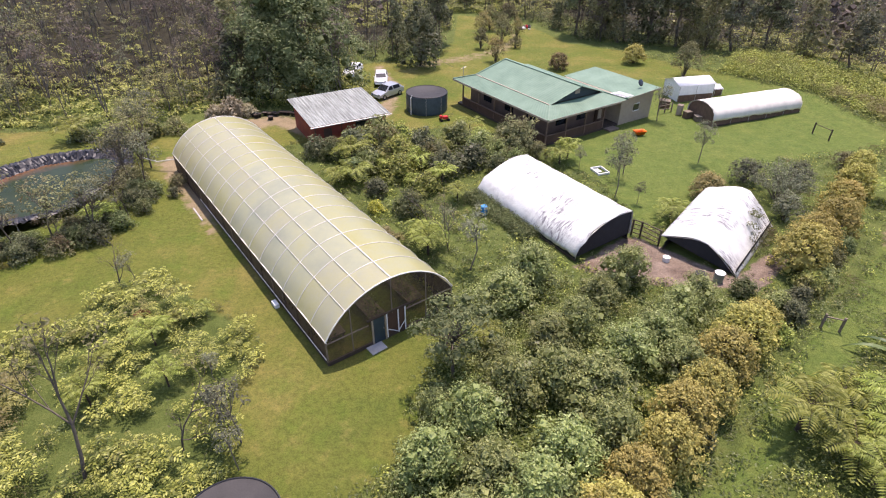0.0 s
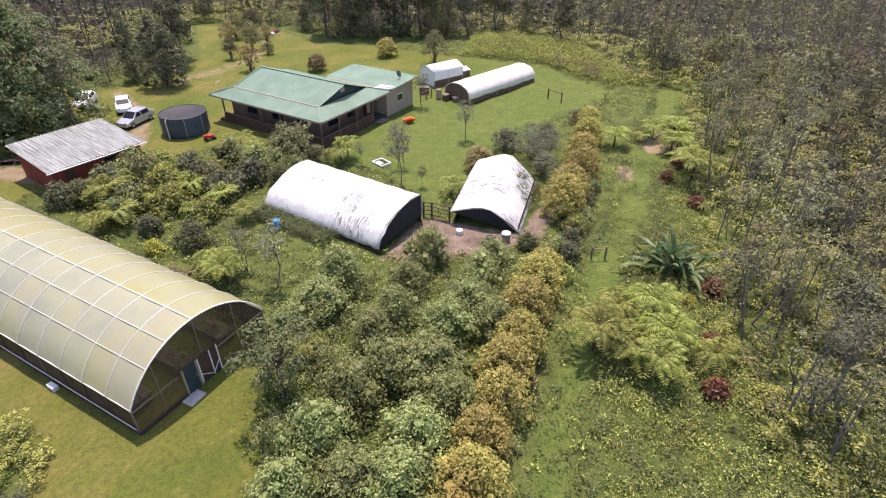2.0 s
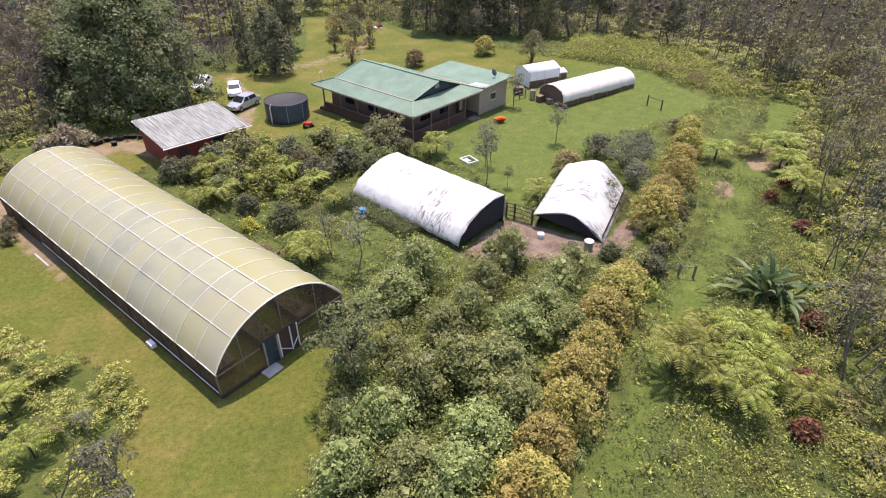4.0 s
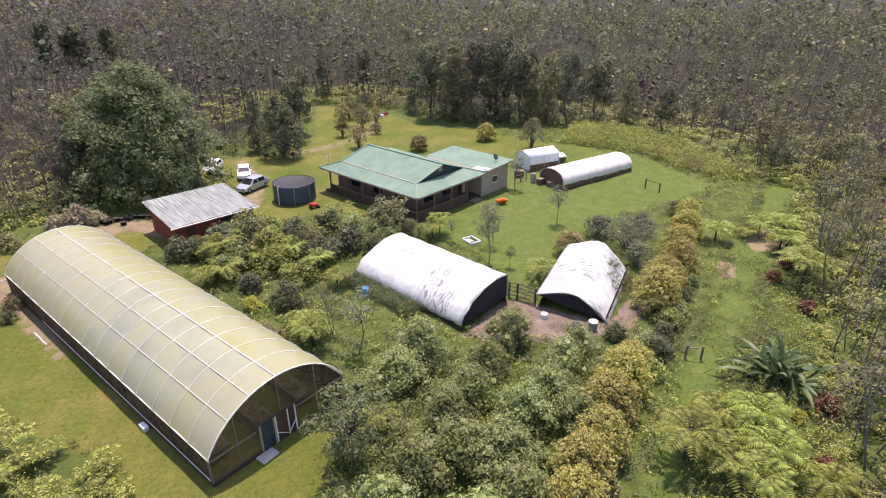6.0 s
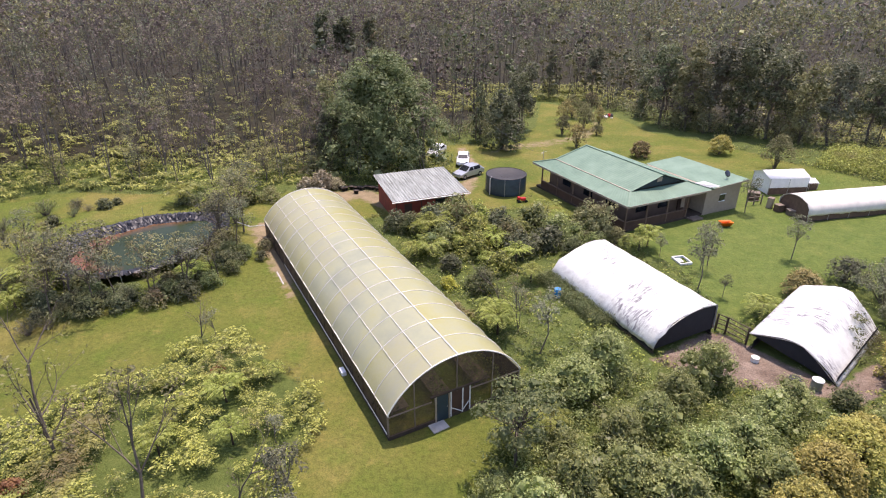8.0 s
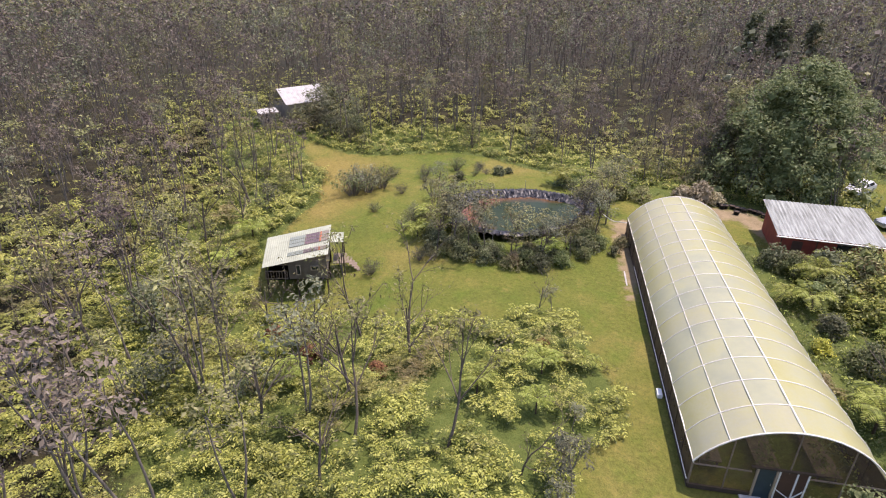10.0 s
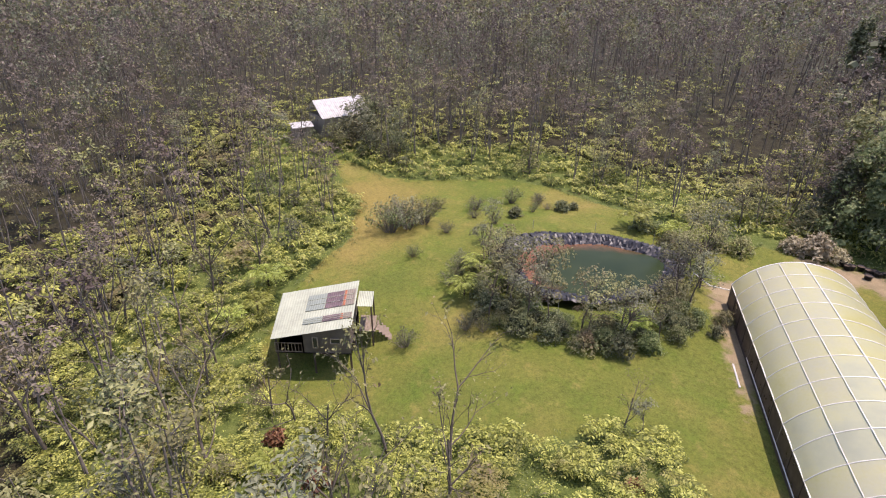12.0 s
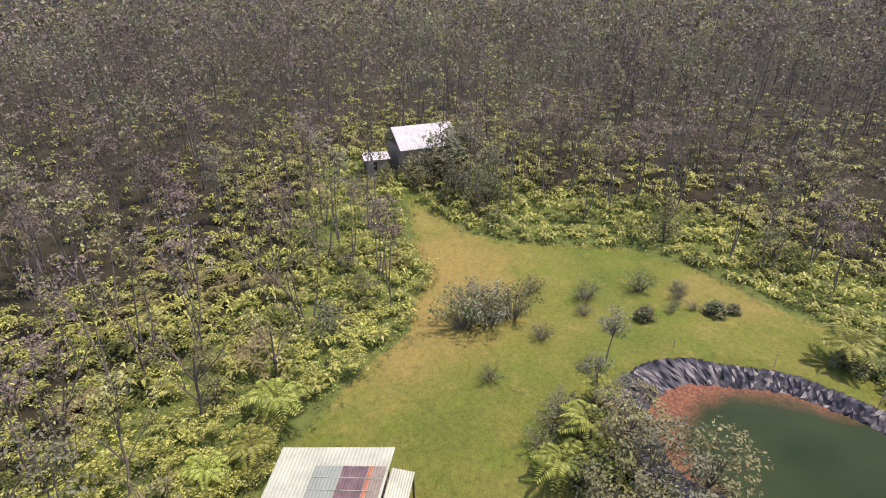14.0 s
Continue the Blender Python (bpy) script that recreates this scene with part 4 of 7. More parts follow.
# ---- house ----
def build_house():
    ang = radians(34.4)
    m = Matrix.LocRotScale((10.7, 56.3, 0.0), Euler((0, 0, ang)), None)
    h = thing("house", m, "single-storey house with a mint green metal roof and a deep porch", "house")
    E, W, D, RU, RZ = 3.2, 12.6, 17.8, 6.5, 5.3
    g0, g1 = 2.1, 15.3
    zg = E + (RZ - E) * g0 / RU          # height where the front apron meets the gable

    def roof(name, corners, n, label=""):
        return part(name, corrugated(corners, ribs=n, depth=0.011), M_MINT, h, label)

    ug = g0
    # local x runs along the front, y to the back
    roof("roof_slope", [(0, D, E), (0, 0, E), (ug, g0, zg), (ug, D - g0, zg)], 44)
    roof("roof_slope", [(ug, D - g0, zg), (ug, g0, zg), (RU, g0 - 0.25, RZ), (RU, g1, RZ)], 36)
    roof("roof_slope", [(W, 0, E), (W, D, E), (W - ug, D - g0, zg), (W - ug, g0, zg)], 44)
    roof("roof_slope", [(W - ug, g0, zg), (W - ug, D - g0, zg), (RU, g1, RZ), (RU, g0 - 0.25, RZ)], 36)
    roof("roof_apron", [(0, 0, E), (W, 0, E), (W - ug, g0, zg), (ug, g0, zg)], 32)
    roof("roof_apron", [(W, D, E), (0, D, E), (ug, D - g0, zg), (W - ug, D - g0, zg)], 32)
    bm = bmesh.new()
    for p in ((ug, D - g0, zg), (W - ug, D - g0, zg), (RU, g1, RZ)):
        bm.verts.new(p)
    bm.verts.ensure_lookup_table()
    bm.faces.new(bm.verts)
    part("roof_hip", bm, M_MINT, h)
    bm = bmesh.new()
    for p in ((ug + 0.3, g0 + 0.35, zg - 0.05), (W - ug - 0.3, g0 + 0.35, zg - 0.05), (RU, g0 + 0.35, RZ - 0.12)):
        bm.verts.new(p)
    bm.verts.ensure_lookup_table()
    bm.faces.new(bm.verts)
    part("gable_wall", bm, M_SLATE, h, "dark vented gable wall under the ridge")
    part("gable_vent", box((RU - 0.35, g0 + 0.30, zg + 0.45), (RU + 0.35, g0 + 0.34, zg + 0.95)), M_CREAM, h)
    part("ridge_cap", beam((RU, g0 - 0.28, RZ + 0.03), (RU, g1, RZ + 0.03), 0.32, 0.07), M_MINT, h)
    for a, b in (((0, 0, E), (ug, g0, zg)), ((W, 0, E), (W - ug, g0, zg)), ((0, D, E), (ug, D - g0, zg)), ((ug, D - g0, zg), (RU, g1, RZ))):
        part("hip_cap", beam((a[0], a[1], a[2] + 0.05), (b[0], b[1], b[2] + 0.05), 0.2, 0.06), M_MINT, h)
    part("slope_flashing", beam((ug, g0, zg + 0.03), (ug, D - g0, zg + 0.03), 0.14, 0.04), M_CREAM, h, "pale strip where the roof slope breaks")
    for a, b in (((0, 0, E - 0.1), (W, 0, E - 0.1)), ((0, 0, E - 0.1), (0, D, E - 0.1)), ((W, 0, E - 0.1), (W, D, E - 0.1)), ((0, D, E - 0.1), (W, D, E - 0.1))):
        part("fascia", beam(a, b, 0.05, 0.2), M_CREAM, h)
    # east wing, a low slope
    roof("wing_roof", [(12.3, 10.4, 3.45), (12.3, -0.2, 3.45), (18.0, -0.2, 3.72), (18.0, 10.4, 3.72)], 34)
    part("wing_fascia", beam((12.4, -0.2, 3.38), (18.0, -0.2, 3.62), 0.05, 0.16), M_CREAM, h)
    part("wing_wall", box((12.0, 0.4, 0.0), (17.6, 10.0, 3.42)), M_CREAM, h, "cream board wall")
    w = part("window", box((14.3, 0.36, 1.4), (15.2, 0.40, 2.2)), M_GLASSDARK, h)
    part("window_frame", beam((14.25, 0.34, 1.37), (15.25, 0.34, 1.37), 0.08, 0.06), M_WHITE, w)
    part("window_frame", beam((14.25, 0.34, 2.23), (15.25, 0.34, 2.23), 0.08, 0.06), M_WHITE, w)
    # main walls behind the porch
    part("wall", box((2.2, 2.4, 0.25), (W - 0.5, D - 1.0, E + 0.1)), M_TANWALL, h, "tan board wall under the porch roof")
    part("floor_slab", box((0.4, 0.5, -0.2), (W - 0.4, D - 0.6, 0.25)), M_DARKWOOD, h)
    # porch: posts, boarded rail
    xs_p = [0.45, 3.4, 6.4, 9.4, W - 0.5]
    for x in xs_p:
        part("porch_post", box((x - 0.07, 0.5, 0.2), (x + 0.07, 0.64, E - 0.05)), M_TANWALL, h)
    for y in (3.6, 6.7, 9.8, 12.9, 16.2):
        part("porch_post", box((0.45, y - 0.07, 0.2), (0.59, y + 0.07, E - 0.05)), M_TANWALL, h)
    part("porch_rail", box((0.42, 0.55, 0.25), (9.3, 0.62, 1.15)), M_BROWNWALL, h, "brown boarded porch rail")
    part("porch_rail", box((0.45, 0.6, 0.25), (0.52, 16.2, 1.15)), M_BROWNWALL, h, "brown boarded porch rail")
    part("porch_cap", box((0.36, 0.48, 1.15), (9.3, 0.68, 1.2)), M_TANWALL, h)
    part("porch_cap", box((0.36, 0.6, 1.15), (0.58, 16.2, 1.2)), M_TANWALL, h)
    for y in (4.2, 8.2, 12.4):
        part("window", box((2.15, y, 1.1), (2.19, y + 1.6, 2.3)), M_GLASSDARK, h)
    for x in (3.6, 6.9):
        part("window", box((x, 2.35, 1.1), (x + 1.7, 2.39, 2.3)), M_GLASSDARK, h)
    part("door", box((9.9, 2.3, 0.25), (10.9, 2.39, 2.35)), M_BROWNWALL, h, "dark brown entrance door")
    part("porch_screen", box((9.75, 1.7, 0.9), (10.3, 1.76, 2.0)), M_CREAM, h, "pale panel hung on the porch")
    bm = bmesh.new()
    bm.faces.new([bm.verts.new(p) for p in ((10.9, 1.55, 3.78), (12.5, -0.05, 3.32), (13.3, -0.1, 3.58), (12.5, 1.5, 3.78))])
    bmesh.ops.solidify(bm, geom=bm.faces[:], thickness=0.04)
    part("flashing", bm, M_WHITE, h, "bare white sheet where the wing roof meets the main roof")
    part("steps", box((9.6, -0.5, -0.1), (11.2, 0.45, 0.18)), M_WOOD, h)
    mast = part("antenna_mast", bar((0.6, 16.4, E), (0.6, 16.4, E + 1.8), 0.03), M_STEEL, h)
    part("antenna_arm", bar((0.2, 16.4, E + 1.5), (1.0, 16.4, E + 1.7), 0.02), M_STEEL, mast)
    dish = bmesh.new()
    bmesh.ops.create_uvsphere(dish, u_segments=14, v_segments=8, radius=0.42, matrix=Matrix.LocRotScale((16.0, 1.3, 4.25), Euler((radians(60), 0, 0)), (1, 1, 0.25)))
    d = part("dish", dish, M_GLASSDARK, h, "grey satellite dish")
    part("dish_arm", bar((16.0, 1.3, 3.6), (16.0, 1.3, 4.2), 0.03), M_STEEL, d)
    return h


build_house()


# ---- red shed with a corrugated roof ----
def build_shed():
    m = Matrix.LocRotScale((-14.2, 55.9, 0.0), Euler((0, 0, radians(30.5))), None)
    s = thing("shed", m, "oxide-red board shed with a streaked corrugated roof", "shed")
    W, D = 9.0, 7.2
    part("roof", corrugated([(-0.5, -0.6, 2.65), (W - 0.3, -0.6, 2.65), (W - 0.3, D + 0.4, 3.3), (-0.5, D + 0.4, 3.3)], pitch=0.34, depth=0.075), M_ZINC, s, "grey corrugated sheet, streaked dark")
    part("fascia", beam((-0.5, -0.62, 2.58), (W - 0.3, -0.62, 2.58), 0.05, 0.14), M_WOOD, s)
    part("gutter", bar((-0.6, -0.72, 2.62), (W - 0.2, -0.72, 2.58), 0.06), M_PIPE, s)
    W -= 0.6
    for lo, hi in (((0, 0, 0), (W, 0.12, 2.6)), ((0, D - 0.12, 0), (W, D, 3.2))):
        part("wall", box(lo, hi), M_REDWALL, s)
    for x in (0, W - 0.12):
        bm = bmesh.new()
        for xx in (x, x + 0.12):
            for p in ((xx, 0.12, 0), (xx, D - 0.12, 0), (xx, D - 0.12, 3.2), (xx, 0.12, 2.62)):
                bm.verts.new(p)
        bm.verts.ensure_lookup_table()
        v = bm.verts
        bm.faces.new(v[0:4])
        bm.faces.new([v[i] for i in (7, 6, 5, 4)])
        for k in range(4):
            bm.faces.new((v[k], v[(k + 1) % 4], v[4 + (k + 1) % 4], v[4 + k]))
        bmesh.ops.recalc_face_normals(bm, faces=bm.faces)
        part("wall", bm, M_REDWALL, s)
    for x in (4.7, 6.7):
        w = part("window", box((x, -0.03, 1.25), (x + 1.2, -0.005, 2.15)), M_GLASSDARK, s)
        part("window_frame", box((x - 0.06, -0.05, 1.17), (x + 1.26, -0.012, 1.25)), M_WOOD, w)
        part("window_frame", box((x - 0.06, -0.05, 2.15), (x + 1.26, -0.012, 2.23)), M_WOOD, w)
    part("door", box((1.0, -0.04, 0.05), (1.9, -0.005, 2.05)), M_BROWNWALL, s)
    for x in (0.0, 3.0, 6.0, W - 0.1):
        part("batten", box((x, -0.035, 0), (x + 0.1, -0.004, 2.6)), M_BROWNWALL, s)


build_shed()


# ---- round water tank ----
def build_tank(name, x, y, R, H, label, inside_level):
    m = Matrix.Translation((x, y, ground_z(x, y) - 0.03))
    t = thing(name, m, label, "water tank")
    n = 40
    ring = [[((R + (0.02 if (k // 2) % 2 else 0)) * math.cos(a * math.tau / n), (R + (0.02 if (k // 2) % 2 else 0)) * math.sin(a * math.tau / n), H * k / 16)
             for a in range(n + 1)] for k in range(17)]
    part("wall", sheet(ring, 0.02), M_TANK, t)
    bm = bmesh.new()
    rnd = random.Random(3)
    rings = []
    for j, f in enumerate((0.0, 0.3, 0.6, 0.85, 1.0)):
        rings.append([(R * f * 0.99 * math.cos(a * math.tau / n), R * f * 0.99 * math.sin(a * math.tau / n),
                       H - inside_level * (1 - f * f) + 0.02 + rnd.uniform(-0.02, 0.02) * (f < 1)) for a in range(n)])
    for r in rings:
        r.append(r[0])
    part("cover", sheet(rings[1:], 0.0), M_TANKTOP, t, "sagging dark shade-cloth cover")
    bm = bmesh.new()
    vs = [bm.verts.new(p) for p in rings[1][:-1]]
    bm.faces.new(vs)
    part("cover_middle", bm, M_TANKTOP, t)
    part("rim", tube([((R + 0.03) * math.cos(a * math.tau / n), (R + 0.03) * math.sin(a * math.tau / n), H + 0.02) for a in range(n + 1)], 0.05), M_BLACK, t)
    part("down_pipe", tube([(-R * 0.75, -R * 0.78, 0.0), (-R * 0.75, -R * 0.78, H - 0.2), (-R * 0.68, -R * 0.7, H + 0.12)], 0.06, 6), M_PIPE, t)
    for a in range(8):
        c, k = math.cos(a * math.tau / 8), math.sin(a * math.tau / 8)
        part("strap_post", beam(((R + 0.05) * c, (R + 0.05) * k, 0), ((R + 0.05) * c, (R + 0.05) * k, H), 0.05, 0.05), M_STEEL, t)
    return t


build_tank("water_tank", -2.65, 68.6, 2.55, 2.25, "round corrugated water tank with a sagging dark cover", 0.3)
build_tank("black_tank", -9.4, 13.2, 2.3, 1.0, "low round tank with a black cover on the lawn", 0.1)


# ---- tarpaulin tents ----
def arch_profile(W, H, side, n=18):
    """Half-round hoop with short upright sides: points from left foot to right foot."""
    pts = [(0.0, 0.0)]
    for i in range(n + 1):
        a = math.pi - math.pi * i / n
        pts.append((W / 2 + W / 2 * math.cos(a), side + (H - side) * math.sin(a) ** 0.85))
    pts.append((W, 0.0))
    return pts


def build_tent(name, x, y, turn, W, L, H, side, label, skirt, poly_profile=None, seed=1, sag=0.06, front=1.0, cover=None, skirting=None):
    """Hoops under a loose tarpaulin; local x across, y along; the front at y = 0 is open."""
    m = Matrix.LocRotScale((x, y, ground_z(x, y)), Euler((0, 0, turn)), None)
    t = thing(name, m, label, "tent")
    prof = poly_profile or arch_profile(W, H, side)
    rnd = np.random.default_rng(seed)
    rows = []
    n = 28
    wav = rnd.normal(0, 1, (n + 1, len(prof)))
    for j in range(n + 1):
        yy = L * j / n
        grow = front + (1 - front) * min(1.0, j / n / 0.7)
        row = []
        for i, (px, pz) in enumerate(prof):
            pz *= grow
            hem = skirt[0] if j < n * 0.4 or i > 4 else 0.12
            if pz < hem:
                pz = hem + 0.05 * wav[j, i]
            bay = -sag * math.sin(math.pi * ((j / n * 5) % 1.0)) * (0.4 + 0.6 * math.sin(math.pi * i / (len(prof) - 1)))
            row.append((px + 0.006 * wav[j, i] + (0.06 if px > W / 2 else -0.06), yy + 0.06 * wav[j, i] * (j in (0, n)),
                        pz + bay + 0.03 + 0.006 * wav[j, i]))
        rows.append(row)
    part("tarpaulin", sheet(rows, 0.012), cover or M_TARP, t, "creased pale sheeting, streaked grey for stains and shaded folds")
    for j in range(6):
        part("hoop", tube([(px, min(max(L * j / 5, 0.05), L - 0.05), max(0, pz * (front + (1 - front) * min(1.0, j / 5 / 0.7)) - 0.05)) for px, pz in prof], 0.03), M_STEEL, t)
    # sheets fill the ends; the dark ones stand for shade inside
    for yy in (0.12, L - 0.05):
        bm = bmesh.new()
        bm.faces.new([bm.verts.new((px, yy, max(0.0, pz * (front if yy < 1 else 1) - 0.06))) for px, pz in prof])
        part("end_fill", bm, skirting or M_DARKIN, t, "sheet filling the end, dark in place of the shade inside")
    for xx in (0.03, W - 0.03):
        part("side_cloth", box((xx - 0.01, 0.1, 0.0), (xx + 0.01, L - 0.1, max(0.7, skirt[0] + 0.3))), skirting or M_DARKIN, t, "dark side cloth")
        part("base_rail", beam((xx, 0, 0.08), (xx, L, 0.08), 0.09, 0.16), M_DARKWOOD, t)
    return t


TENT_A = [(0.0, 0.3), (0.05, 0.6), (0.3, 1.05), (0.75, 1.45), (1.5, 1.85), (2.4, 2.2), (3.4, 2.42), (4.3, 2.5), (5.1, 2.45), (5.6, 2.42), (5.85, 2.25), (5.9, 1.2), (5.9, 0.5)]
TENT_A = [(px, pz * 1.13) for px, pz in TENT_A]
build_tent("tarp_tent", 9.95, 34.95, radians(33.6), 5.9, 12.8, 2.5, 1.3, "long hoop tent under a creased white tarpaulin", (0.4,), TENT_A, seed=2)
TENT_B = [(-0.3, 1.62), (0.0, 1.78), (0.6, 2.02), (1.2, 2.25), (1.9, 2.5), (2.5, 2.62), (3.1, 2.52), (3.7, 2.05), (4.3, 1.5), (4.9, 0.85), (5.4, 0.3), (5.65, 0.05)]
build_tent("tarp_tent", 17.2, 36.7, radians(-40.2), 5.5, 9.6, 2.6, 1.2, "short tent under a white tarpaulin reaching the ground", (0.05,), TENT_B, seed=5, front=0.74)
build_tent("tunnel", 29.9, 67.2, radians(-69.4), 4.4, 13.8, 2.4, 0.9, "old cream plastic tunnel with a brown skirt", (0.7,), seed=7, sag=0.03, cover=M_OLDFILM, skirting=M_BROWNSHED)


def build_vine():
    """A climber that has grown over the foot of the short tent."""
    m = Matrix.LocRotScale((17.2, 36.7, ground_z(17.2, 36.7)), Euler((0, 0, radians(-40.2))), None)
    t = thing("climbing_vine", m, "grey-green climber sprawling over the edge of the white tent", "vine")
    rng = np.random.default_rng(77)
    stems, green = [], []
    for i in range(12):
        y0 = rng.uniform(3.6, 9.4)
        up = rng.uniform(0.5, 1.9) * (0.55 + 0.45 * (y0 - 3.6) / 5.8)
        pts = [(6.1 + rng.uniform(-0.1, 0.3), y0, -0.1), (5.75, y0 + rng.uniform(-0.3, 0.3), 0.35), (5.62 - up * 0.85, y0 + rng.uniform(-0.8, 0.8), 0.28 + up * 0.98)]
        stems.append(limb(pts, 0.025, 0.008, 4))
        for p, n in ((pts[0], 26), (pts[1], 34), (pts[2], 30)):
            q, d = ball(rng, n, 0.2)
            green.append(leaves(rng, np.array(p) + (0.05, 0, 0.14) + q * (0.42, 0.5, 0.2), d, 0.08, 0.5, 0.7, 0.8))
    part("stems", raw_mesh("vine_stems", *join(stems), [M_BARK], smooth=True), None, t)
    part("leaves", raw_mesh("vine_leaves", *join(green), [M_WEED]), None, t)


build_vine()


# ---- white canopy shelters behind the tunnel ----
def build_shelter(x, y, turn, W, L, H, label, eave):
    m = Matrix.LocRotScale((x, y, ground_z(x, y)), Euler((0, 0, turn)), None)
    t = thing("canopy_shelter", m, label, "shelter")
    prof = [(0, eave), (W / 2, H), (W, eave)]
    part("roof_sheet", sheet([[(px, yy, pz) for px, pz in prof] for yy in (-0.15, L * 0.5, L + 0.15)], 0.02), M_WHITE, t)
    for xx in (0.04, W - 0.04):
        part("wall_sheet", box((xx - 0.02, 0, 0.9), (xx + 0.02, L, eave)), M_WHITE, t)
        part("lower_wall", box((xx - 0.01, 0, 0.0), (xx + 0.01, L, 0.95)), M_BROWNSHED, t)
        for yy in (0.05, L / 2, L - 0.05):
            part("post", bar((xx, yy, -0.1), (xx, yy, eave), 0.04), M_STEEL, t)
    bm = bmesh.new()
    bm.faces.new([bm.verts.new((px, L - 0.02, pz)) for px, pz in ((0, 0), (0, eave), (W / 2, H - 0.03), (W, eave), (W, 0))])
    part("end_sheet", bm, M_WHITE, t)
    bm = bmesh.new()
    bm.faces.new([bm.verts.new((px, 0.06, pz)) for px, pz in ((0, 0), (0, eave), (W / 2, H - 0.03), (W, eave), (W, 0))])
    part("end_sheet", bm, M_WHITE, t)


build_shelter(29.4, 75.2, radians(-76), 3.6, 5.2, 2.75, "white canopy shelter over a rusty lower wall", 2.1)
build_shelter(34.2, 75.7, radians(-76), 2.2, 2.4, 1.3, "small white sheet thrown over a low frame", 0.9)


def build_junk(kind, x, y, turn, size, mat, label):
    j = thing(kind, Matrix.LocRotScale((x, y, ground_z(x, y)), Euler((0, 0, turn)), None), label, kind)
    w, d, hh = size
    part("body", box((-w / 2, -d / 2, 0), (w / 2, d / 2, hh), 0.04), mat, j)
    part("top", box((-w / 2 - 0.03, -d / 2 - 0.03, hh), (w / 2 + 0.03, d / 2 + 0.03, hh + 0.05), 0.015), M_WOOD if mat is not M_WOOD else M_CREAM, j)


build_junk("crate", 29.6, 66.2, 0.4, (0.9, 0.7, 0.8), M_BROWNSHED, "rust-brown crate stacked at the tunnel mouth")
build_junk("cabinet", 29.0, 67.3, 0.9, (0.7, 0.6, 1.2), M_CREAM, "old cream cabinet standing at the tunnel mouth")
build_junk("crate", 30.6, 65.2, 0.1, (0.8, 0.8, 0.6), M_WOOD, "weathered timber crate at the tunnel mouth")
build_junk("pallet_box", 28.0, 70.0, -0.3, (1.3, 1.1, 0.9), M_BROWNSHED, "brown pallet box beside the shelter")


# ---- hut on posts by the far lawn ----
def build_hut():
    A, B, C, D = Vector((-39.3, 21.4, 2.65)), Vector((-44.8, 25.1, 2.65)), Vector((-48.5, 20.0, 1.5)), Vector((-43.1, 16.8, 1.4))
    base = ground_z(-44, 20.5)
    h = thing("hut", Matrix.Translation((-44, 20.5, base)), "raised board hut with a patched sheet-metal roof", "hut")
    o = Vector((-44, 20.5, base))
    a, b, c, d = A - o, B - o, C - o, D - o

    def P(s, t, dz=0.0):
        """s from the south edge to the north edge, t from the high side down."""
        q = a.lerp(b, s).lerp(d.lerp(c, s), t)
        return (q.x, q.y, q.z + dz)

    def panel(name, s0, s1, t0, t1, mat, dz, n, label=""):
        part(name, corrugated([P(s0, t1, dz), P(s0, t0, dz), P(s1, t0, dz), P(s1, t1, dz)][::1], ribs=n, depth=0.014), mat, h, label)

    panel("roof", 0, 1, 0, 1, M_HUTROOF, 0, 30, "pale green corrugated sheet")
    for s0, s1 in ((0.455, 0.80), (0.18, 0.295)):
        panel("roof_patch", s0, s1, 0.39, 0.63, M_HUTGREY, 0.06, 8, "grey translucent sheet")
        panel("roof_patch", s0, s1, 0.165, 0.385, M_HUTRED, 0.06, 8, "plum-coloured clear sheet")
        panel("roof_patch", s0, s1, 0.13, 0.16, M_RUST, 0.065, 1, "bare rusty batten")
        panel("roof_patch", s0, s1, 0.02, 0.125, M_HUTTAN, 0.06, 4, "tan-stained clear sheet")
        for k in range(1, 3):
            part("patch_batten", beam(P(s0 + (s1 - s0) * k / 3, 0.62, 0.085), P(s0 + (s1 - s0) * k / 3, 0.03, 0.085), 0.03, 0.02), M_HUTROOF, h)
    fl = 1.75
    def wall(s0, t0, s1, t1, mat, name="wall", low=fl):
        p, q = Vector(P(s0, t0, -0.08)), Vector(P(s1, t1, -0.08))
        bm = bmesh.new()
        nrm = (q - p).cross(Vector((0, 0, 1))).normalized() * 0.06
        vs = [bm.verts.new(v) for v in ((p.x, p.y, low), (q.x, q.y, low), q, p)]
        f = bm.faces.new(vs)
        bmesh.ops.solidify(bm, geom=[f], thickness=0.08)
        part(name, bm, mat, h)
    wall(0.08, 0.04, 0.08, 0.62, M_HUTWALL)
    wall(0.92, 0.04, 0.92, 0.95, M_HUTWALL)
    wall(0.08, 0.05, 0.92, 0.05, M_HUTWALL)
    wall(0.5, 0.95, 0.92, 0.95, M_HUTWALL)
    wall(0.08, 0.62, 0.5, 0.62, M_HUTWALL)
    wall(0.5, 0.62, 0.5, 0.95, M_HUTWALL)
    bm = bmesh.new()
    vs = [bm.verts.new((*P(s, t)[:2], fl)) for s, t in ((0.06, 0.03), (0.94, 0.03), (0.94, 0.97), (0.06, 0.97))]
    f = bm.faces.new(vs)
    bmesh.ops.solidify(bm, geom=[f], thickness=0.16)
    part("floor", bm, M_DARKWOOD, h)
    for s in (0.07, 0.5, 0.93):
        for t in (0.05, 0.5, 0.95):
            p = P(s, t)
            top = p[2] - 0.1 if (t > 0.9 and s < 0.6) else fl
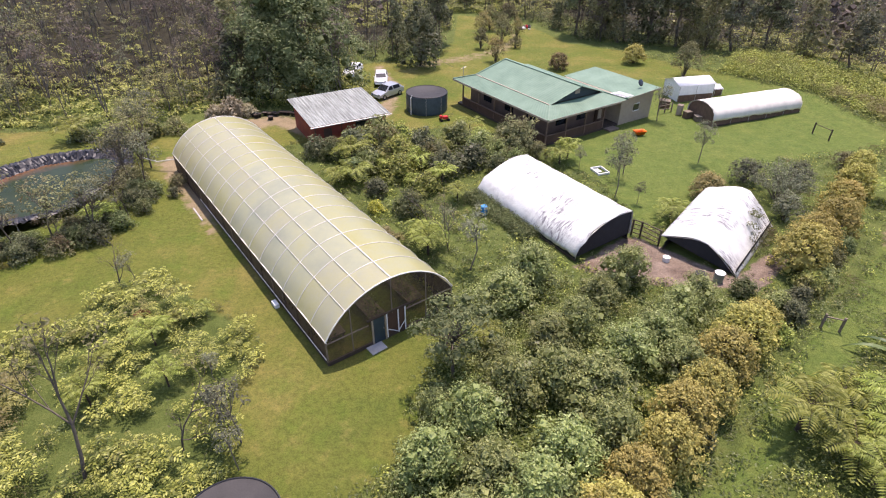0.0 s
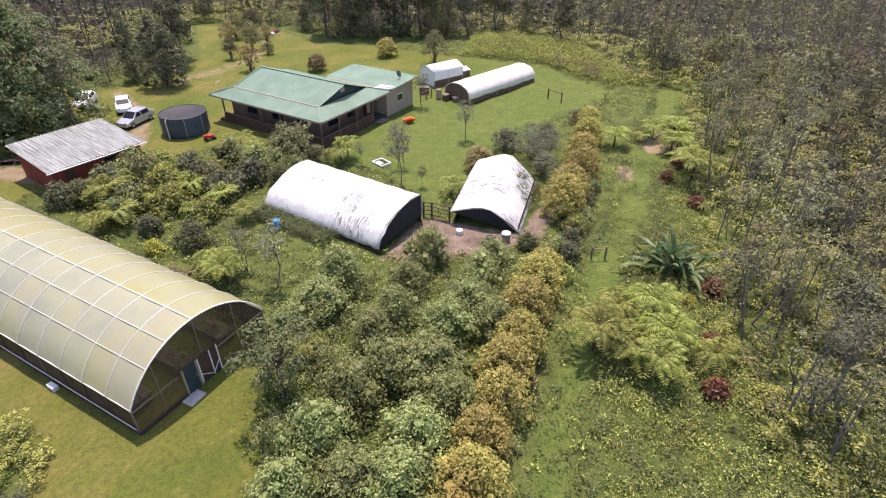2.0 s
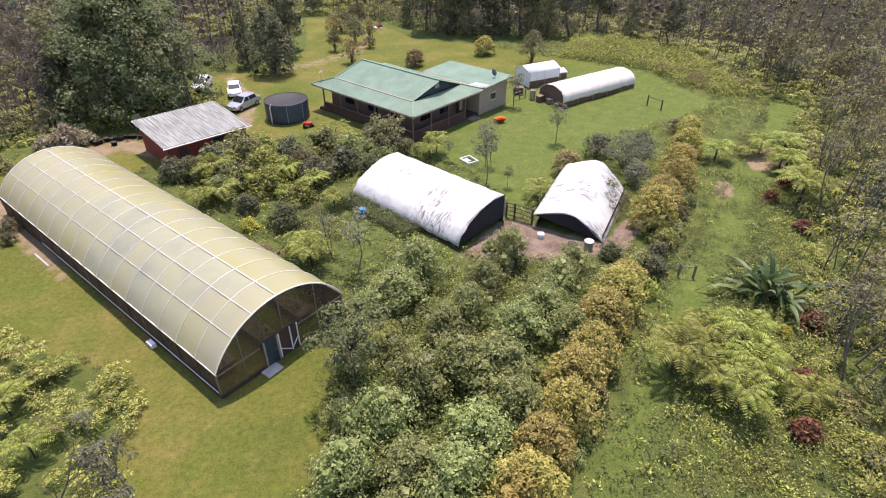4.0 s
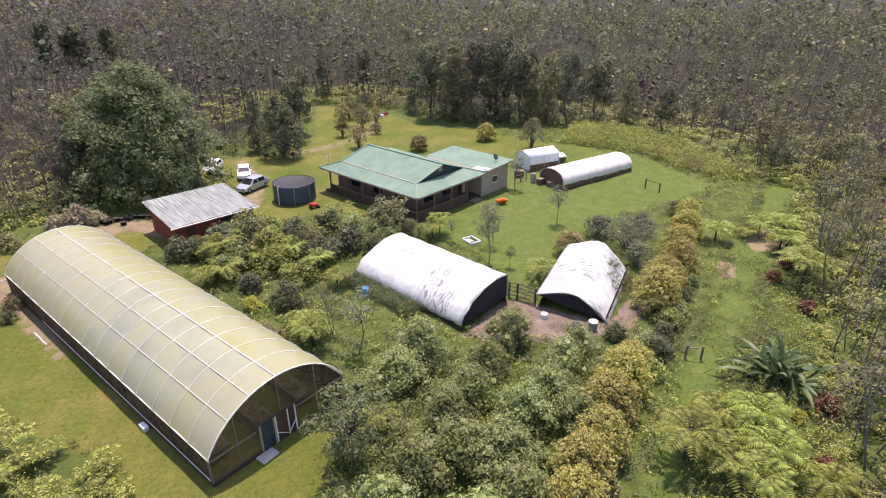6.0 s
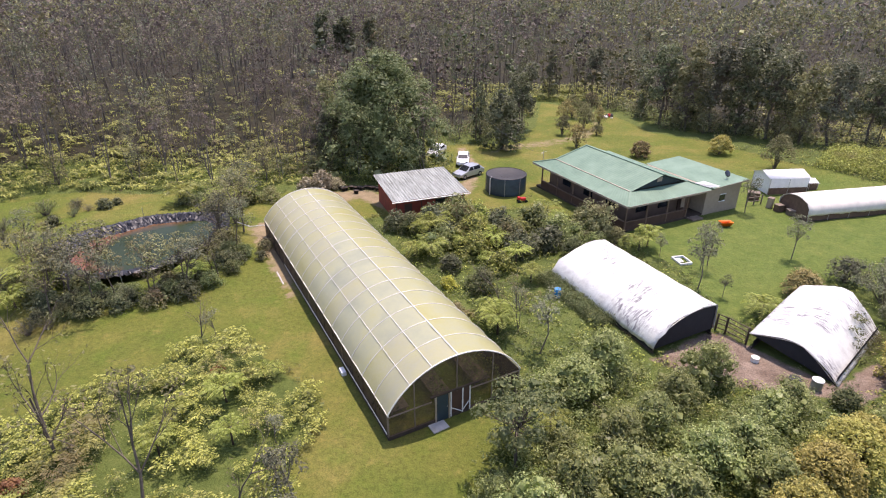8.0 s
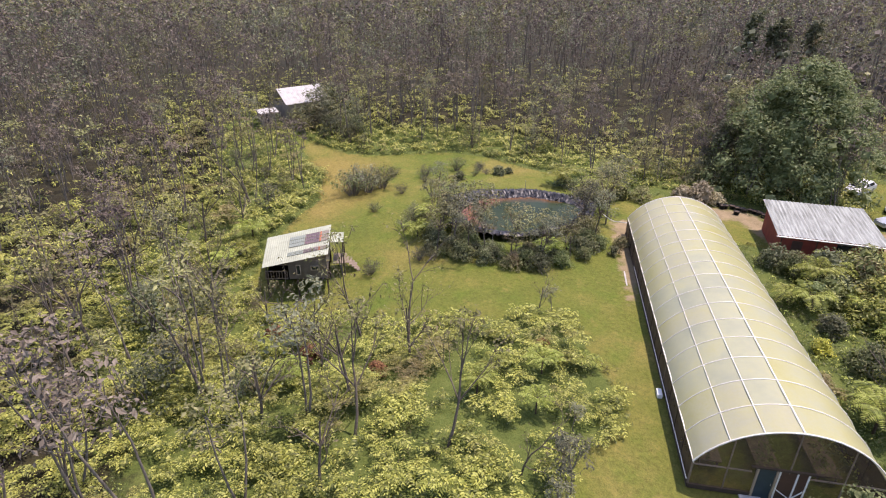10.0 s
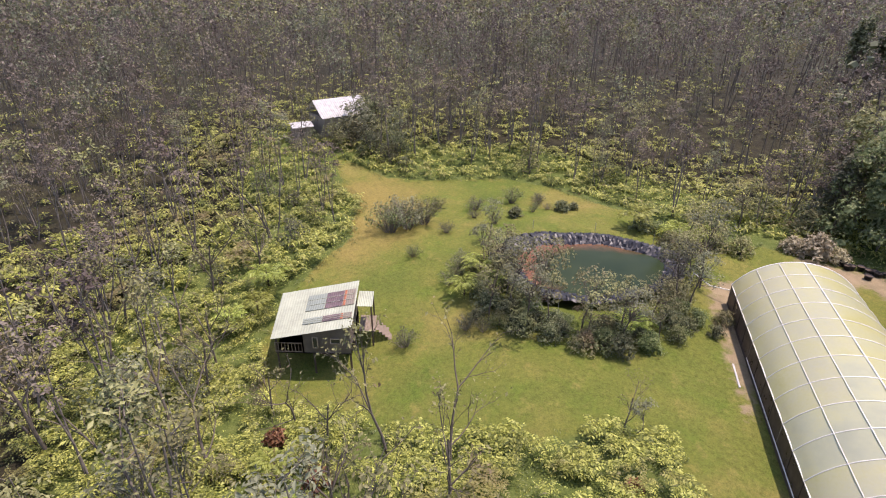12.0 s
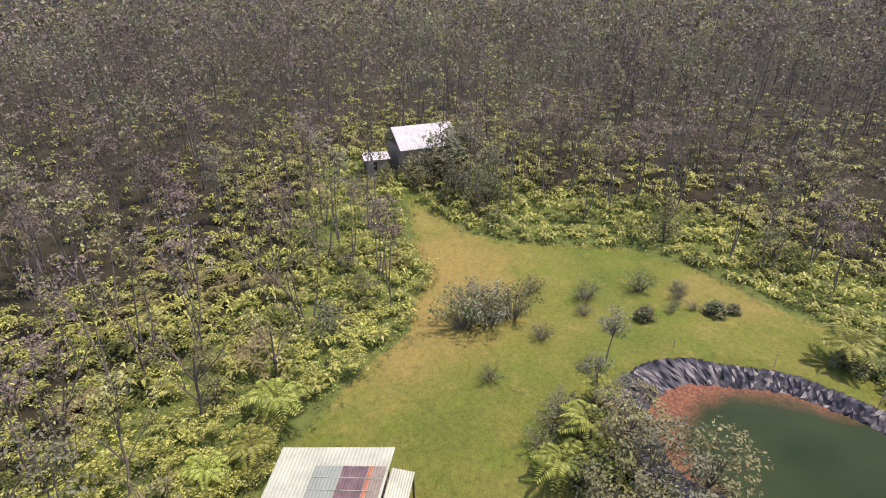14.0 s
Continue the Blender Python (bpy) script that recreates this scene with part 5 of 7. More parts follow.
            part("post", beam((p[0], p[1], -0.3 + ground_z(-44 + p[0], 20.5 + p[1]) - base), (p[0], p[1], top), 0.12, 0.12), M_DARKWOOD, h)
    # windows in the south wall
    for t0, t1, z0, z1 in ((0.16, 0.28, 0.95, 1.35), (0.44, 0.50, 0.55, 1.45)):
        p, q = Vector(P(0.07, t0)), Vector(P(0.07, t1))
        out = (a - b).normalized() * 0.10
        p += out
        q += out
        bm = bmesh.new()
        bm.faces.new([bm.verts.new(v) for v in ((p.x, p.y, fl + z0), (q.x, q.y, fl + z0), (q.x, q.y, fl + z1), (p.x, p.y, fl + z1))])
        w = part("window", bm, M_GLASSDARK, h)
        for v0, v1 in (((p.x, p.y, fl + z0), (q.x, q.y, fl + z0)), ((p.x, p.y, fl + z1), (q.x, q.y, fl + z1)),
                       ((p.x, p.y, fl + z0), (p.x, p.y, fl + z1)), ((q.x, q.y, fl + z0), (q.x, q.y, fl + z1))):
            part("window_frame", beam(v0, v1, 0.06, 0.06), M_CREAM, w)
    # porch rail on the open corner
    p, q = Vector(P(0.06, 0.64)), Vector(P(0.06, 0.97))
    for z in (0.15, 0.9):
        part("rail", beam((p.x, p.y, fl + z), (q.x, q.y, fl + z), 0.06, 0.06), M_WOOD, h)
    for i in range(9):
        r = p.lerp(q, i / 8)
        part("baluster", beam((r.x, r.y, fl + 0.1), (r.x, r.y, fl + 0.9), 0.04, 0.04), M_WOOD, h)
    # lean-to on the east side
    e = (a - d).normalized()
    p0, p1 = Vector(P(0.52, 0.0)), Vector(P(0.86, 0.0))
    part("lean_to_roof", corrugated([p0 + e * 0.02 + Vector((0, 0, -0.45)), p0 + e * 1.25 + Vector((0, 0, -0.7)), p1 + e * 1.25 + Vector((0, 0, -0.7)), p1 + e * 0.02 + Vector((0, 0, -0.45))], ribs=9, depth=0.03), M_HUTROOF, h, "small pale sheet roof")
    for r in (p0 + e * 1.15, p1 + e * 1.15):
        part("lean_to_post", beam((r.x, r.y, -0.3), (r.x, r.y, r.z - 0.7), 0.09, 0.09), M_DARKWOOD, h)
    r0, r1 = p0 + e * 0.2, p1 + e * 1.6
    for i in range(6):
        s, q = p0 + e * (0.15 + 0.22 * i), p1 + e * (0.15 + 0.22 * i)
        part("landing_board", beam((s.x, s.y, fl - 0.02), (q.x, q.y, fl - 0.02), 0.2, 0.05), M_WOOD, h)
    for i in range(7):
        s = p0 + e * (1.5 + 0.24 * i) + (p1 - p0) * 0.2
        q = p1 + e * (1.5 + 0.24 * i) - (p1 - p0) * 0.2
        part("step", beam((s.x, s.y, fl - 0.2 - 0.22 * i), (q.x, q.y, fl - 0.2 - 0.22 * i), 0.26, 0.05), M_WOOD, h)


build_hut()


# ---- far cottage among the trees ----
def build_cottage(x, y, turn, W, L, H, rise, label):
    h = thing("far_cottage", Matrix.LocRotScale((x, y, ground_z(x, y)), Euler((0, 0, turn)), None), label, "cottage")
    part("wall", box((0, 0, -0.2), (W, L, H)), M_HUTWALL, h)
    part("roof", corrugated([(-0.4, -0.4, H + 0.05), (W + 0.4, -0.4, H + 0.05), (W + 0.4, L / 2, H + rise), (-0.4, L / 2, H + rise)], ribs=24, depth=0.04), M_CONCRETE, h)
    part("roof", corrugated([(W + 0.4, L + 0.4, H + 0.05), (-0.4, L + 0.4, H + 0.05), (-0.4, L / 2, H + rise), (W + 0.4, L / 2, H + rise)], ribs=24, depth=0.04), M_CONCRETE, h)
    part("window", box((W * 0.3, -0.03, 1.2), (W * 0.5, -0.005, 2.2)), M_GLASSDARK, h)


build_cottage(-85.4, 42.0, radians(88), 7.2, 5.8, 3.6, 2.2, "white-roofed cottage half hidden by trees")
build_cottage(-87.0, 38.0, radians(80), 2.4, 2.8, 2.5, 0.5, "small white-roofed outhouse beside the cottage")


# ---- pond ----
def build_pond():
    cx, cy, a, b, w = POND
    pd = thing("pond", Matrix.Translation((cx, cy, POND_Z)), "lined pond of dark green water with reddish shallows", "pond")
    n, rr = 60, 14
    rnd = np.random.default_rng(11)
    wob = 1 + 0.05 * np.sin(np.arange(n) * math.tau / n * 3 + 1) + 0.03 * np.sin(np.arange(n) * math.tau / n * 7)

    def at(k, f, z):
        t = k * math.tau / n
        u, v = a * f * wob[k % n] * math.cos(t), b * f * wob[k % n] * math.sin(t)
        return (u * math.cos(w) - v * math.sin(w), u * math.sin(w) + v * math.cos(w), z)

    rows = [[at(k, j / rr, 0.0) for k in range(n + 1)] for j in range(1, rr + 1)]
    bm = sheet(rows, 0.0)
    me = bpy.data.meshes.new("water")
    bm.faces.new([v for v in bm.verts if False] or [bm.verts.new(at(k, 1 / rr, 0.0)) for k in range(n)])
    bm.to_mesh(me)
    bm.free()
    me.materials.append(M_WATER)
    sh = me.attributes.new("shallow", "FLOAT", "POINT")
    vals = []
    for v in me.vertices:
        u = (v.co.x * -0.83 + v.co.y * -0.2) / 6.5
        r = math.hypot(v.co.x / 7, v.co.y / 7)
        vals.append(max(0.0, min(1.0, (u + 0.3) * 1.3 * r + 0.7 * (v.co.x < 2) * r ** 3)))
    sh.data.foreach_set("value", vals)
    part("water", me, None, pd)
    rows = []

    def bulge(k):
        """The bank lies farther out on the north-east side."""
        return 1.0 + 0.06 * math.cos(k * math.tau / n)

    def slope(f, k):
        """The lined slope is broad on the west side and narrow on the north-east side."""
        near = max(0.0, math.cos((k % n) * math.tau / n - 0.3))
        return (f + (1.07 - f) * 0.5 * near if f < 1.07 else f) * bulge(k)

    pleat = np.convolve(rnd.normal(0, 0.035, 5 * n + 5), (0.25, 0.5, 0.5, 0.5, 0.25), "valid")
    pleat[-1] = pleat[0]
    for j, (f, z) in enumerate(((0.76, -0.2), (0.83, 0.03), (0.89, 0.14), (0.95, 0.28), (1.01, 0.44), (1.07, 0.58), (1.13, 0.64), (1.17, 0.5))):
        rows.append([])
        for k in range(5 * n + 1):
            p0, p1, s = at(k // 5, slope(f, k // 5), z), at(k // 5 + 1, slope(f, k // 5 + 1), z), (k % 5) / 5
            q = [p0[i] * (1 - s) + p1[i] * s for i in range(3)]
            jit = rnd.normal(0, 0.05, 3) + np.array((0, 0, pleat[k] * (0.2 + 0.08 * j))) if k < 5 * n else np.array(rows[-1][0]) - q
            rows[-1].append((q[0] + jit[0], q[1] + jit[1], q[2] + jit[2]))
    bm = sheet(rows, 0.0)
    for f in bm.faces:
        f.smooth = False
    part("liner", bm, M_LINER, pd, "crumpled black plastic liner over the bank")
    for k in range(0, n, 6):
        p = at(k, 1.36, 0.2)
        part("stake", bar((p[0], p[1], -0.2), (p[0], p[1], 1.3), 0.025), M_STEEL, pd)


build_pond()


# ---- cars ----
def build_car(x, y, turn, paint, label, tall):
    c = thing("car", Matrix.LocRotScale((x, y, ground_z(x, y)), Euler((0, 0, turn)), None), label, "car", "parked cars")
    L, W = 4.6, 1.8
    prof = [(0.0, 0.45), (0.02, 0.75), (0.9, 0.98), (1.15, 1.0), (1.95, tall), (3.6, tall + 0.02), (4.35, 1.05), (4.6, 0.95), (4.6, 0.42), (3.9, 0.3), (0.6, 0.3)]
    rows = []
    for f, inset in ((-1.0, 0.10), (-0.92, 0.0), (0.92, 0.0), (1.0, 0.10)):
        row = []
        for px, pz in prof:
            tuck = 0.80 if pz > 1.2 else 1.0
            row.append((px - L / 2 + (inset if px < 1 else -inset if px > 4 else 0), f * W / 2 * tuck, pz - inset * 0.4 * (pz > 0.6)))
        rows.append(row + [row[0]])
    bm = sheet(rows, 0.0)
    for r in (rows[0][:-1], rows[-1][:-1]):
        bm.faces.new([bm.verts.new(p) for p in r])
    bmesh.ops.remove_doubles(bm, verts=bm.verts, dist=0.001)
    bmesh.ops.recalc_face_normals(bm, faces=bm.faces)
    for f in bm.faces:
        f.smooth = False
    body = part("body", bm, paint, c)

    def pane(name, pts):
        bm = bmesh.new()
        bm.faces.new([bm.verts.new((px - L / 2, py, pz)) for px, py, pz in pts])
        part(name, bm, M_GLASSDARK, c)

    pane("windscreen", [(1.17, -0.74, 1.04), (1.17, 0.74, 1.04), (1.88, 0.66, tall - 0.03), (1.88, -0.66, tall - 0.03)])
    pane("rear_window", [(4.33, -0.7, 1.1), (4.33, 0.7, 1.1), (3.70, 0.64, tall - 0.02), (3.70, -0.64, tall - 0.02)])
    for s in (-1, 1):
        for x0, x1 in ((1.45, 2.45), (2.55, 3.75)):
            pane("side_window", [(x0 + 0.05, s * 0.885, 1.06), (x1, s * 0.885, 1.06), (x1 - 0.05, s * 0.755, tall - 0.09), (max(x0, 1.95), s * 0.755, tall - 0.09)])
        part("headlight", box((0.03 - L / 2, s * 0.62 - 0.16, 0.62), (0.12 - L / 2, s * 0.62 + 0.16, 0.8)), M_GLASSDARK, c)
        part("mirror", box((1.5 - L / 2, s * 0.95 - 0.08, 0.98), (1.62 - L / 2, s * 0.95 + 0.08, 1.12), 0.02), paint, c)
        for px in (0.85, 3.7):
            bm = bmesh.new()
            bmesh.ops.create_cone(bm, cap_ends=True, segments=18, radius1=0.33, radius2=0.33, depth=0.2, matrix=Matrix.LocRotScale((px - L / 2, s * 0.82, 0.33), Euler((radians(90), 0, 0)), None))
            wh = part("wheel", bm, M_RUBBER, c)
            bm = bmesh.new()
            bmesh.ops.create_cone(bm, cap_ends=True, segments=14, radius1=0.2, radius2=0.18, depth=0.22, matrix=Matrix.LocRotScale((px - L / 2, s * 0.82, 0.33), Euler((radians(90), 0, 0)), None))
            part("rim", bm, M_STEEL, wh)
    part("bumper", box((-L / 2 - 0.05, -0.8, 0.35), (-L / 2 + 0.12, 0.8, 0.58), 0.03), paint, c)
    return c


build_car(-8.1, 73.6, radians(50), M_CARSILVER, "silver estate car parked on the grass drive", 1.6)
build_car(-9.6, 79.6, radians(95), M_CARWHITE, "white saloon car parked on the grass drive", 1.42)
build_car(-14.2, 83.2, radians(80), M_CARWHITE, "white car half hidden under the big tree", 1.5)


# ---- small things on the ground ----
def build_barrel():
    b = thing("barrel", Matrix.Translation((3.26, 42.0, ground_z(3.3, 42))), "bright blue plastic barrel in the long grass", "barrel")
    rows = [[(r * math.cos(k * math.tau / 20), r * math.sin(k * math.tau / 20), z) for k in range(21)]
            for r, z in ((0.25, 0), (0.29, 0.03), (0.29, 0.3), (0.305, 0.32), (0.29, 0.34), (0.29, 0.58), (0.305, 0.6), (0.29, 0.62), (0.29, 0.85), (0.26, 0.9))]
    part("drum", sheet(rows, 0.01), M_BLUE, b)
    part("lid", bar((0, 0, 0.86), (0, 0, 0.89), 0.265, 20), M_BLUE, b, "paler blue lid")


build_barrel()


def build_frame():
    f = thing("cold_frame", Matrix.LocRotScale((15.4, 50.8, 0.02), Euler((0, 0, radians(20))), (0.85, 0.85, 0.8)), "white rectangular frame lying on the lawn", "frame")
    for a, b in (((-0.7, -0.9), (0.7, -0.9)), ((0.7, -0.9), (0.7, 0.9)), ((0.7, 0.9), (-0.7, 0.9)), ((-0.7, 0.9), (-0.7, -0.9))):
        part("side", beam((*a, 0.12), (*b, 0.12), 0.12, 0.24), M_WHITE, f)
    part("sheet", box((-0.5, -0.3, 0.05), (0.1, 0.6, 0.12)), M_PIPE, f)


build_frame()


def build_orange():
    o = thing("wheelbarrow", Matrix.LocRotScale((22.1, 60.5, 0), Euler((0, 0, radians(15))), (0.72, 0.8, 0.9)), "orange plastic tub barrow on the lawn", "wheelbarrow")
    rows = [[(x * f, y * f2, z) for x, y in ((-0.9, -0.5), (0.9, -0.5), (0.9, 0.5), (-0.9, 0.5), (-0.9, -0.5))] for f, f2, z in ((0.7, 0.7, 0.15), (1, 1, 0.6), (1.06, 1.06, 0.62))]
    bm = sheet(rows, 0.02)
    bm.faces.new([bm.verts.new((x * 0.7, y * 0.7, 0.16)) for x, y in ((-0.9, -0.5), (0.9, -0.5), (0.9, 0.5), (-0.9, 0.5))])
    part("tub", bm, M_ORANGE, o)
    for s in (-1, 1):
        part("leg", bar((s * 0.4, 0, 0), (s * 0.4, 0, 0.2), 0.04), M_STEEL, o)


build_orange()


def build_fence(name, pts, label, height=1.2, rails=(0.4, 0.8, 1.15), mat=None):
    x0, y0 = pts[0]
    f = thing(name, Matrix.Translation((x0, y0, ground_z(x0, y0))), label, "fence")
    z0 = ground_z(x0, y0)
    loc = [Vector((x - x0, y - y0, ground_z(x, y) - z0)) for x, y in pts]
    for p in loc:
        part("post", beam((p.x, p.y, p.z - 0.2), (p.x, p.y, p.z + height), 0.12, 0.12), mat or M_DARKWOOD, f)
    for a, b in zip(loc, loc[1:]):
        for r in rails:
            part("rail", beam((a.x, a.y, a.z + r), (b.x, b.y, b.z + r), 0.08, 0.05), mat or M_DARKWOOD, f)


build_fence("gate", [(15.3, 38.9), (15.9, 38.5), (17.0, 37.2)], "dark timber gate between the two tents", 1.5, (0.3, 0.7, 1.1, 1.45))
build_fence("fence", [(24.7, 27.6), (25.7, 27.2)], "short weathered post-and-rail fence on the path", 1.2, (1.0,), M_WOOD)
build_fence("fence", [(42.5, 61.4), (43.2, 59.3)], "dark post-and-rail fence end on the lawn", 1.3, (1.15,))
build_fence("fence", [(26.4, 67.4), (27.4, 67.9), (28.4, 68.4)], "weathered post-and-rail fence beside the tunnel", 1.2, (0.5, 1.0), M_WOOD)


def build_bin(x, y, r, h, mat, lid, label):
    b = thing("bin", Matrix.Translation((x, y, ground_z(x, y))), label, "bin")
    part("drum", bar((0, 0, 0), (0, 0, h), r, 20, r * 0.95), mat, b)
    part("lid", bar((0, 0, h), (0, 0, h + 0.05), r * 1.03, 20), lid, b)


build_bin(19.95, 32.6, 0.36, 0.75, M_HUTGREY, M_WHITE, "grey-green bin with a white lid by the tent")
build_bin(18.9, 33.2, 0.4, 0.25, M_BLACK, M_BLACK, "low black tub beside the bin")
build_bin(17.0, 35.2, 0.28, 0.3, M_WHITE, M_WHITE, "white bucket on the gravel by the tent")
wb = thing("white_box", Matrix.LocRotScale((-11.7, 29.3, 0.0), Euler((0, 0, radians(37))), None), "small white box beside the greenhouse wall", "box")
part("shell", box((-0.16, -0.35, 0), (0.16, 0.35, 0.3), 0.02), M_WHITE, wb)


def build_mower():
    o = thing("garden_tractor", Matrix.LocRotScale((-0.2, 64.6, 0), Euler((0, 0, radians(20))), (0.8, 0.8, 0.8)), "red garden machine with black handles by the tank", "mower")
    part("hood", box((-0.5, -0.3, 0.3), (0.3, 0.3, 0.75), 0.06), M_REDPLASTIC, o)
    part("seat", box((-1.0, -0.25, 0.45), (-0.6, 0.25, 0.9), 0.05), M_REDPLASTIC, o)
    for x in (-0.8, 0.3):
        for y in (-0.36, 0.36):
            bm = bmesh.new()
            bmesh.ops.create_cone(bm, cap_ends=True, segments=14, radius1=0.22, radius2=0.22, depth=0.14, matrix=Matrix.LocRotScale((x, y, 0.22), Euler((radians(90), 0, 0)), None))
            part("wheel", bm, M_RUBBER, o)
    part("handle", tube([(0.3, -0.25, 0.7), (1.2, -0.25, 1.0), (1.2, 0.25, 1.0), (0.3, 0.25, 0.7)], 0.025), M_BLACK, o)


build_mower()


def build_pipe(name, pts, r, mat, label):
    x0, y0 = pts[0][:2]
    t = thing(name, Matrix.Translation((x0, y0, ground_z(x0, y0))), label, "pipe")
    part("pipe", tube([(p[0] - x0, p[1] - y0, p[2]) for p in pts], r, 6), mat, t)
    for p in pts[::2]:
        part("support", bar((p[0] - x0, p[1] - y0, -0.2), (p[0] - x0, p[1] - y0, p[2]), 0.02), mat, t)


build_pipe("white_pipe", [(-26.6, 50.2, 1.2), (-28.6, 49.8, 1.0), (-30.6, 50.6, 1.1)], 0.05, M_PIPE, "white plastic pipe from the greenhouse to the pond")


def build_plank():
    t = thing("plank", Matrix.LocRotScale((-21.7, 41.5, 0.0), Euler((0, 0, radians(127))), None), "pale plank and pipe lying on the bare earth", "plank")
    part("board", box((-1.3, -0.06, 0.02), (1.3, 0.06, 0.09)), M_CONCRETE, t)
    part("offcut", box((1.4, 0.1, 0.02), (2.5, 0.26, 0.08)), M_WOOD, t)


build_plank()


def build_pots():
    """Black nursery pots behind the greenhouse."""
    rnd = random.Random(12)
    first = thing("plant_pot", Matrix.Translation((-21.5, 64.4, 0)), "black plastic nursery pot on bare earth", "pot", "nursery pots")
    rows = [[(r * math.cos(k * math.tau / 14), r * math.sin(k * math.tau / 14), z) for k in range(15)] for r, z in ((0.26, 0.0), (0.33, 0.42), (0.36, 0.44))]
    part("shell", sheet(rows, 0.015), M_BLACK, first)
    part("soil", bar((0, 0, 0.3), (0, 0, 0.38), 0.3, 14), M_DARKWOOD, first)
    for i in range(13):
        copy_thing(first, Matrix.Translation((-24.0 + 0.5 * i + rnd.uniform(-0.2, 0.2), 65.4 + 0.05 * i + rnd.uniform(-0.5, 0.5), 0)))


build_pots()


def build_rocks():
    t = thing("rock_pile", Matrix.Translation((14.8, 114.5, 0)), "small heap of pale and reddish stones on the lawn", "rocks")
    rnd = random.Random(8)
    for i in range(11):
        bm = bmesh.new()
        s = rnd.uniform(0.18, 0.5)
        bmesh.ops.create_icosphere(bm, subdivisions=1, radius=s, matrix=Matrix.LocRotScale((rnd.uniform(-1.1, 1.1), rnd.uniform(-0.8, 0.8), s * 0.5), Euler((i, i * 2, i * 3)), (1, 0.8, 0.7)))
        for v in bm.verts:
            v.co += Vector((rnd.uniform(-0.06, 0.06), rnd.uniform(-0.06, 0.06), rnd.uniform(-0.05, 0.05)))
        part("stone", bm, M_WHITE if i % 3 == 0 else M_REDPLASTIC if i == 4 else M_STONE, t)


build_rocks()
cable = thing("cable", Matrix.Translation((-9.0, 92.0, 0)), "thin overhead cable from a pole to the house", "cable")
part("pole", bar((0, 0, -0.3), (0, 0, 5.6), 0.09), M_WOOD, cable)
part("wire", tube([(0, 0, 5.5), (2.4, -5.6, 4.9), (4.9, -11.2, 4.6), (7.3, -16.6, 4.55), (9.6, -21.0, 4.7)], 0.02, 4), M_BLACK, cable)


# ---- trees and plants ----
RNG = np.random.default_rng(21)

hedge_kinds = [plant("hedge_shrub", bush_shape(np.random.default_rng(30 + i), 3.0, 1.75, 72, 38, 0.08, 0.36, 0.06, 0.12), M_BARK, M_GOLD,
                     "rounded golden-leaved shrub in a row", "shrub", "row of golden shrubs") for i in range(3)]
set_out(hedge_kinds, [(7.3, 13.3, 1.1), (8.8, 15.4, 1.05), (11.0, 17.2, 1.0), (12.4, 19.3, 1.05), (14.4, 20.9, 0.95), (16.6, 23.8, 1.05), (18.4, 25.5, 1.05),
                      (19.9, 27.0, 0.95), (26.5, 34.1, 1.3), (29.0, 36.9, 1.15), (31.8, 39.0, 1.1), (34.6, 42.7, 1.1), (37.6, 46.1, 1.1), (40.8, 50.2, 1.0),
                      (5.8, 11.5, 1.0), (4.4, 9.4, 1.0)], RNG, 0.95, 1.08)

orchard_kinds = [plant("fruit_tree", bush_shape(np.random.default_rng(40 + i), 2.9, 1.75, 54, 52, 0.083, 0.5, 0.08, 0.9), M_BARK, M_CITRUS,
                       "leafy green fruit tree branching from the ground", "tree", "orchard trees") for i in range(4)]
set_out(orchard_kinds, [(6, 31.9, 1.1), (4.2, 29.3, 1.05), (12.8, 32.1, 1.0), (15.5, 28.5, 1.1), (8.4, 26.8, 1.0), (11, 24.4, 1.0), (13.9, 23.1, 0.9), (6.4, 22.1, 1.1),
                        (3.5, 21.1, 1.1), (8.5, 21.2, 1.1), (6.2, 17.1, 1.0), (1.5, 19.1, 1.0), (-0.3, 19.9, 0.7), (2.3, 16, 0.95), (4.2, 14.8, 0.95), (-0.6, 16.6, 0.9),
                        (6.4, 25.3, 0.9), (13.3, 25.9, 0.9), (8.4, 18.5, 0.9), (17.4, 30, 0.9), (1, 13, 0.9), (-1.5, 12.5, 0.9), (10.4, 29.6, 0.8), (5, 12, 0.8), (3, 24.5, 0.6)], RNG)

corner = plant("corner_tree", tree_shape(np.random.default_rng(51), 6.0, 2.3, 0.3, 46, 50, 0.095, 0.12, 0.03, 0.6, 0.8, 0.5), M_BARK, M_WEED,
               "grey-green leafy tree at the greenhouse corner", "tree")
corner.matrix_world = standing(0.5, 22.9, 0.4, 0.95)

big = plant("big_tree", bush_shape(np.random.default_rng(52), 15.0, 8.4, 330, 84, 0.2, 1.25, 0.05, 0.9, 0.45), M_BARK, M_BIGLEAF,
            "huge green-leaved spreading tree beside the drive", "tree")
big.matrix_world = standing(-21.0, 76.5, 1.0)

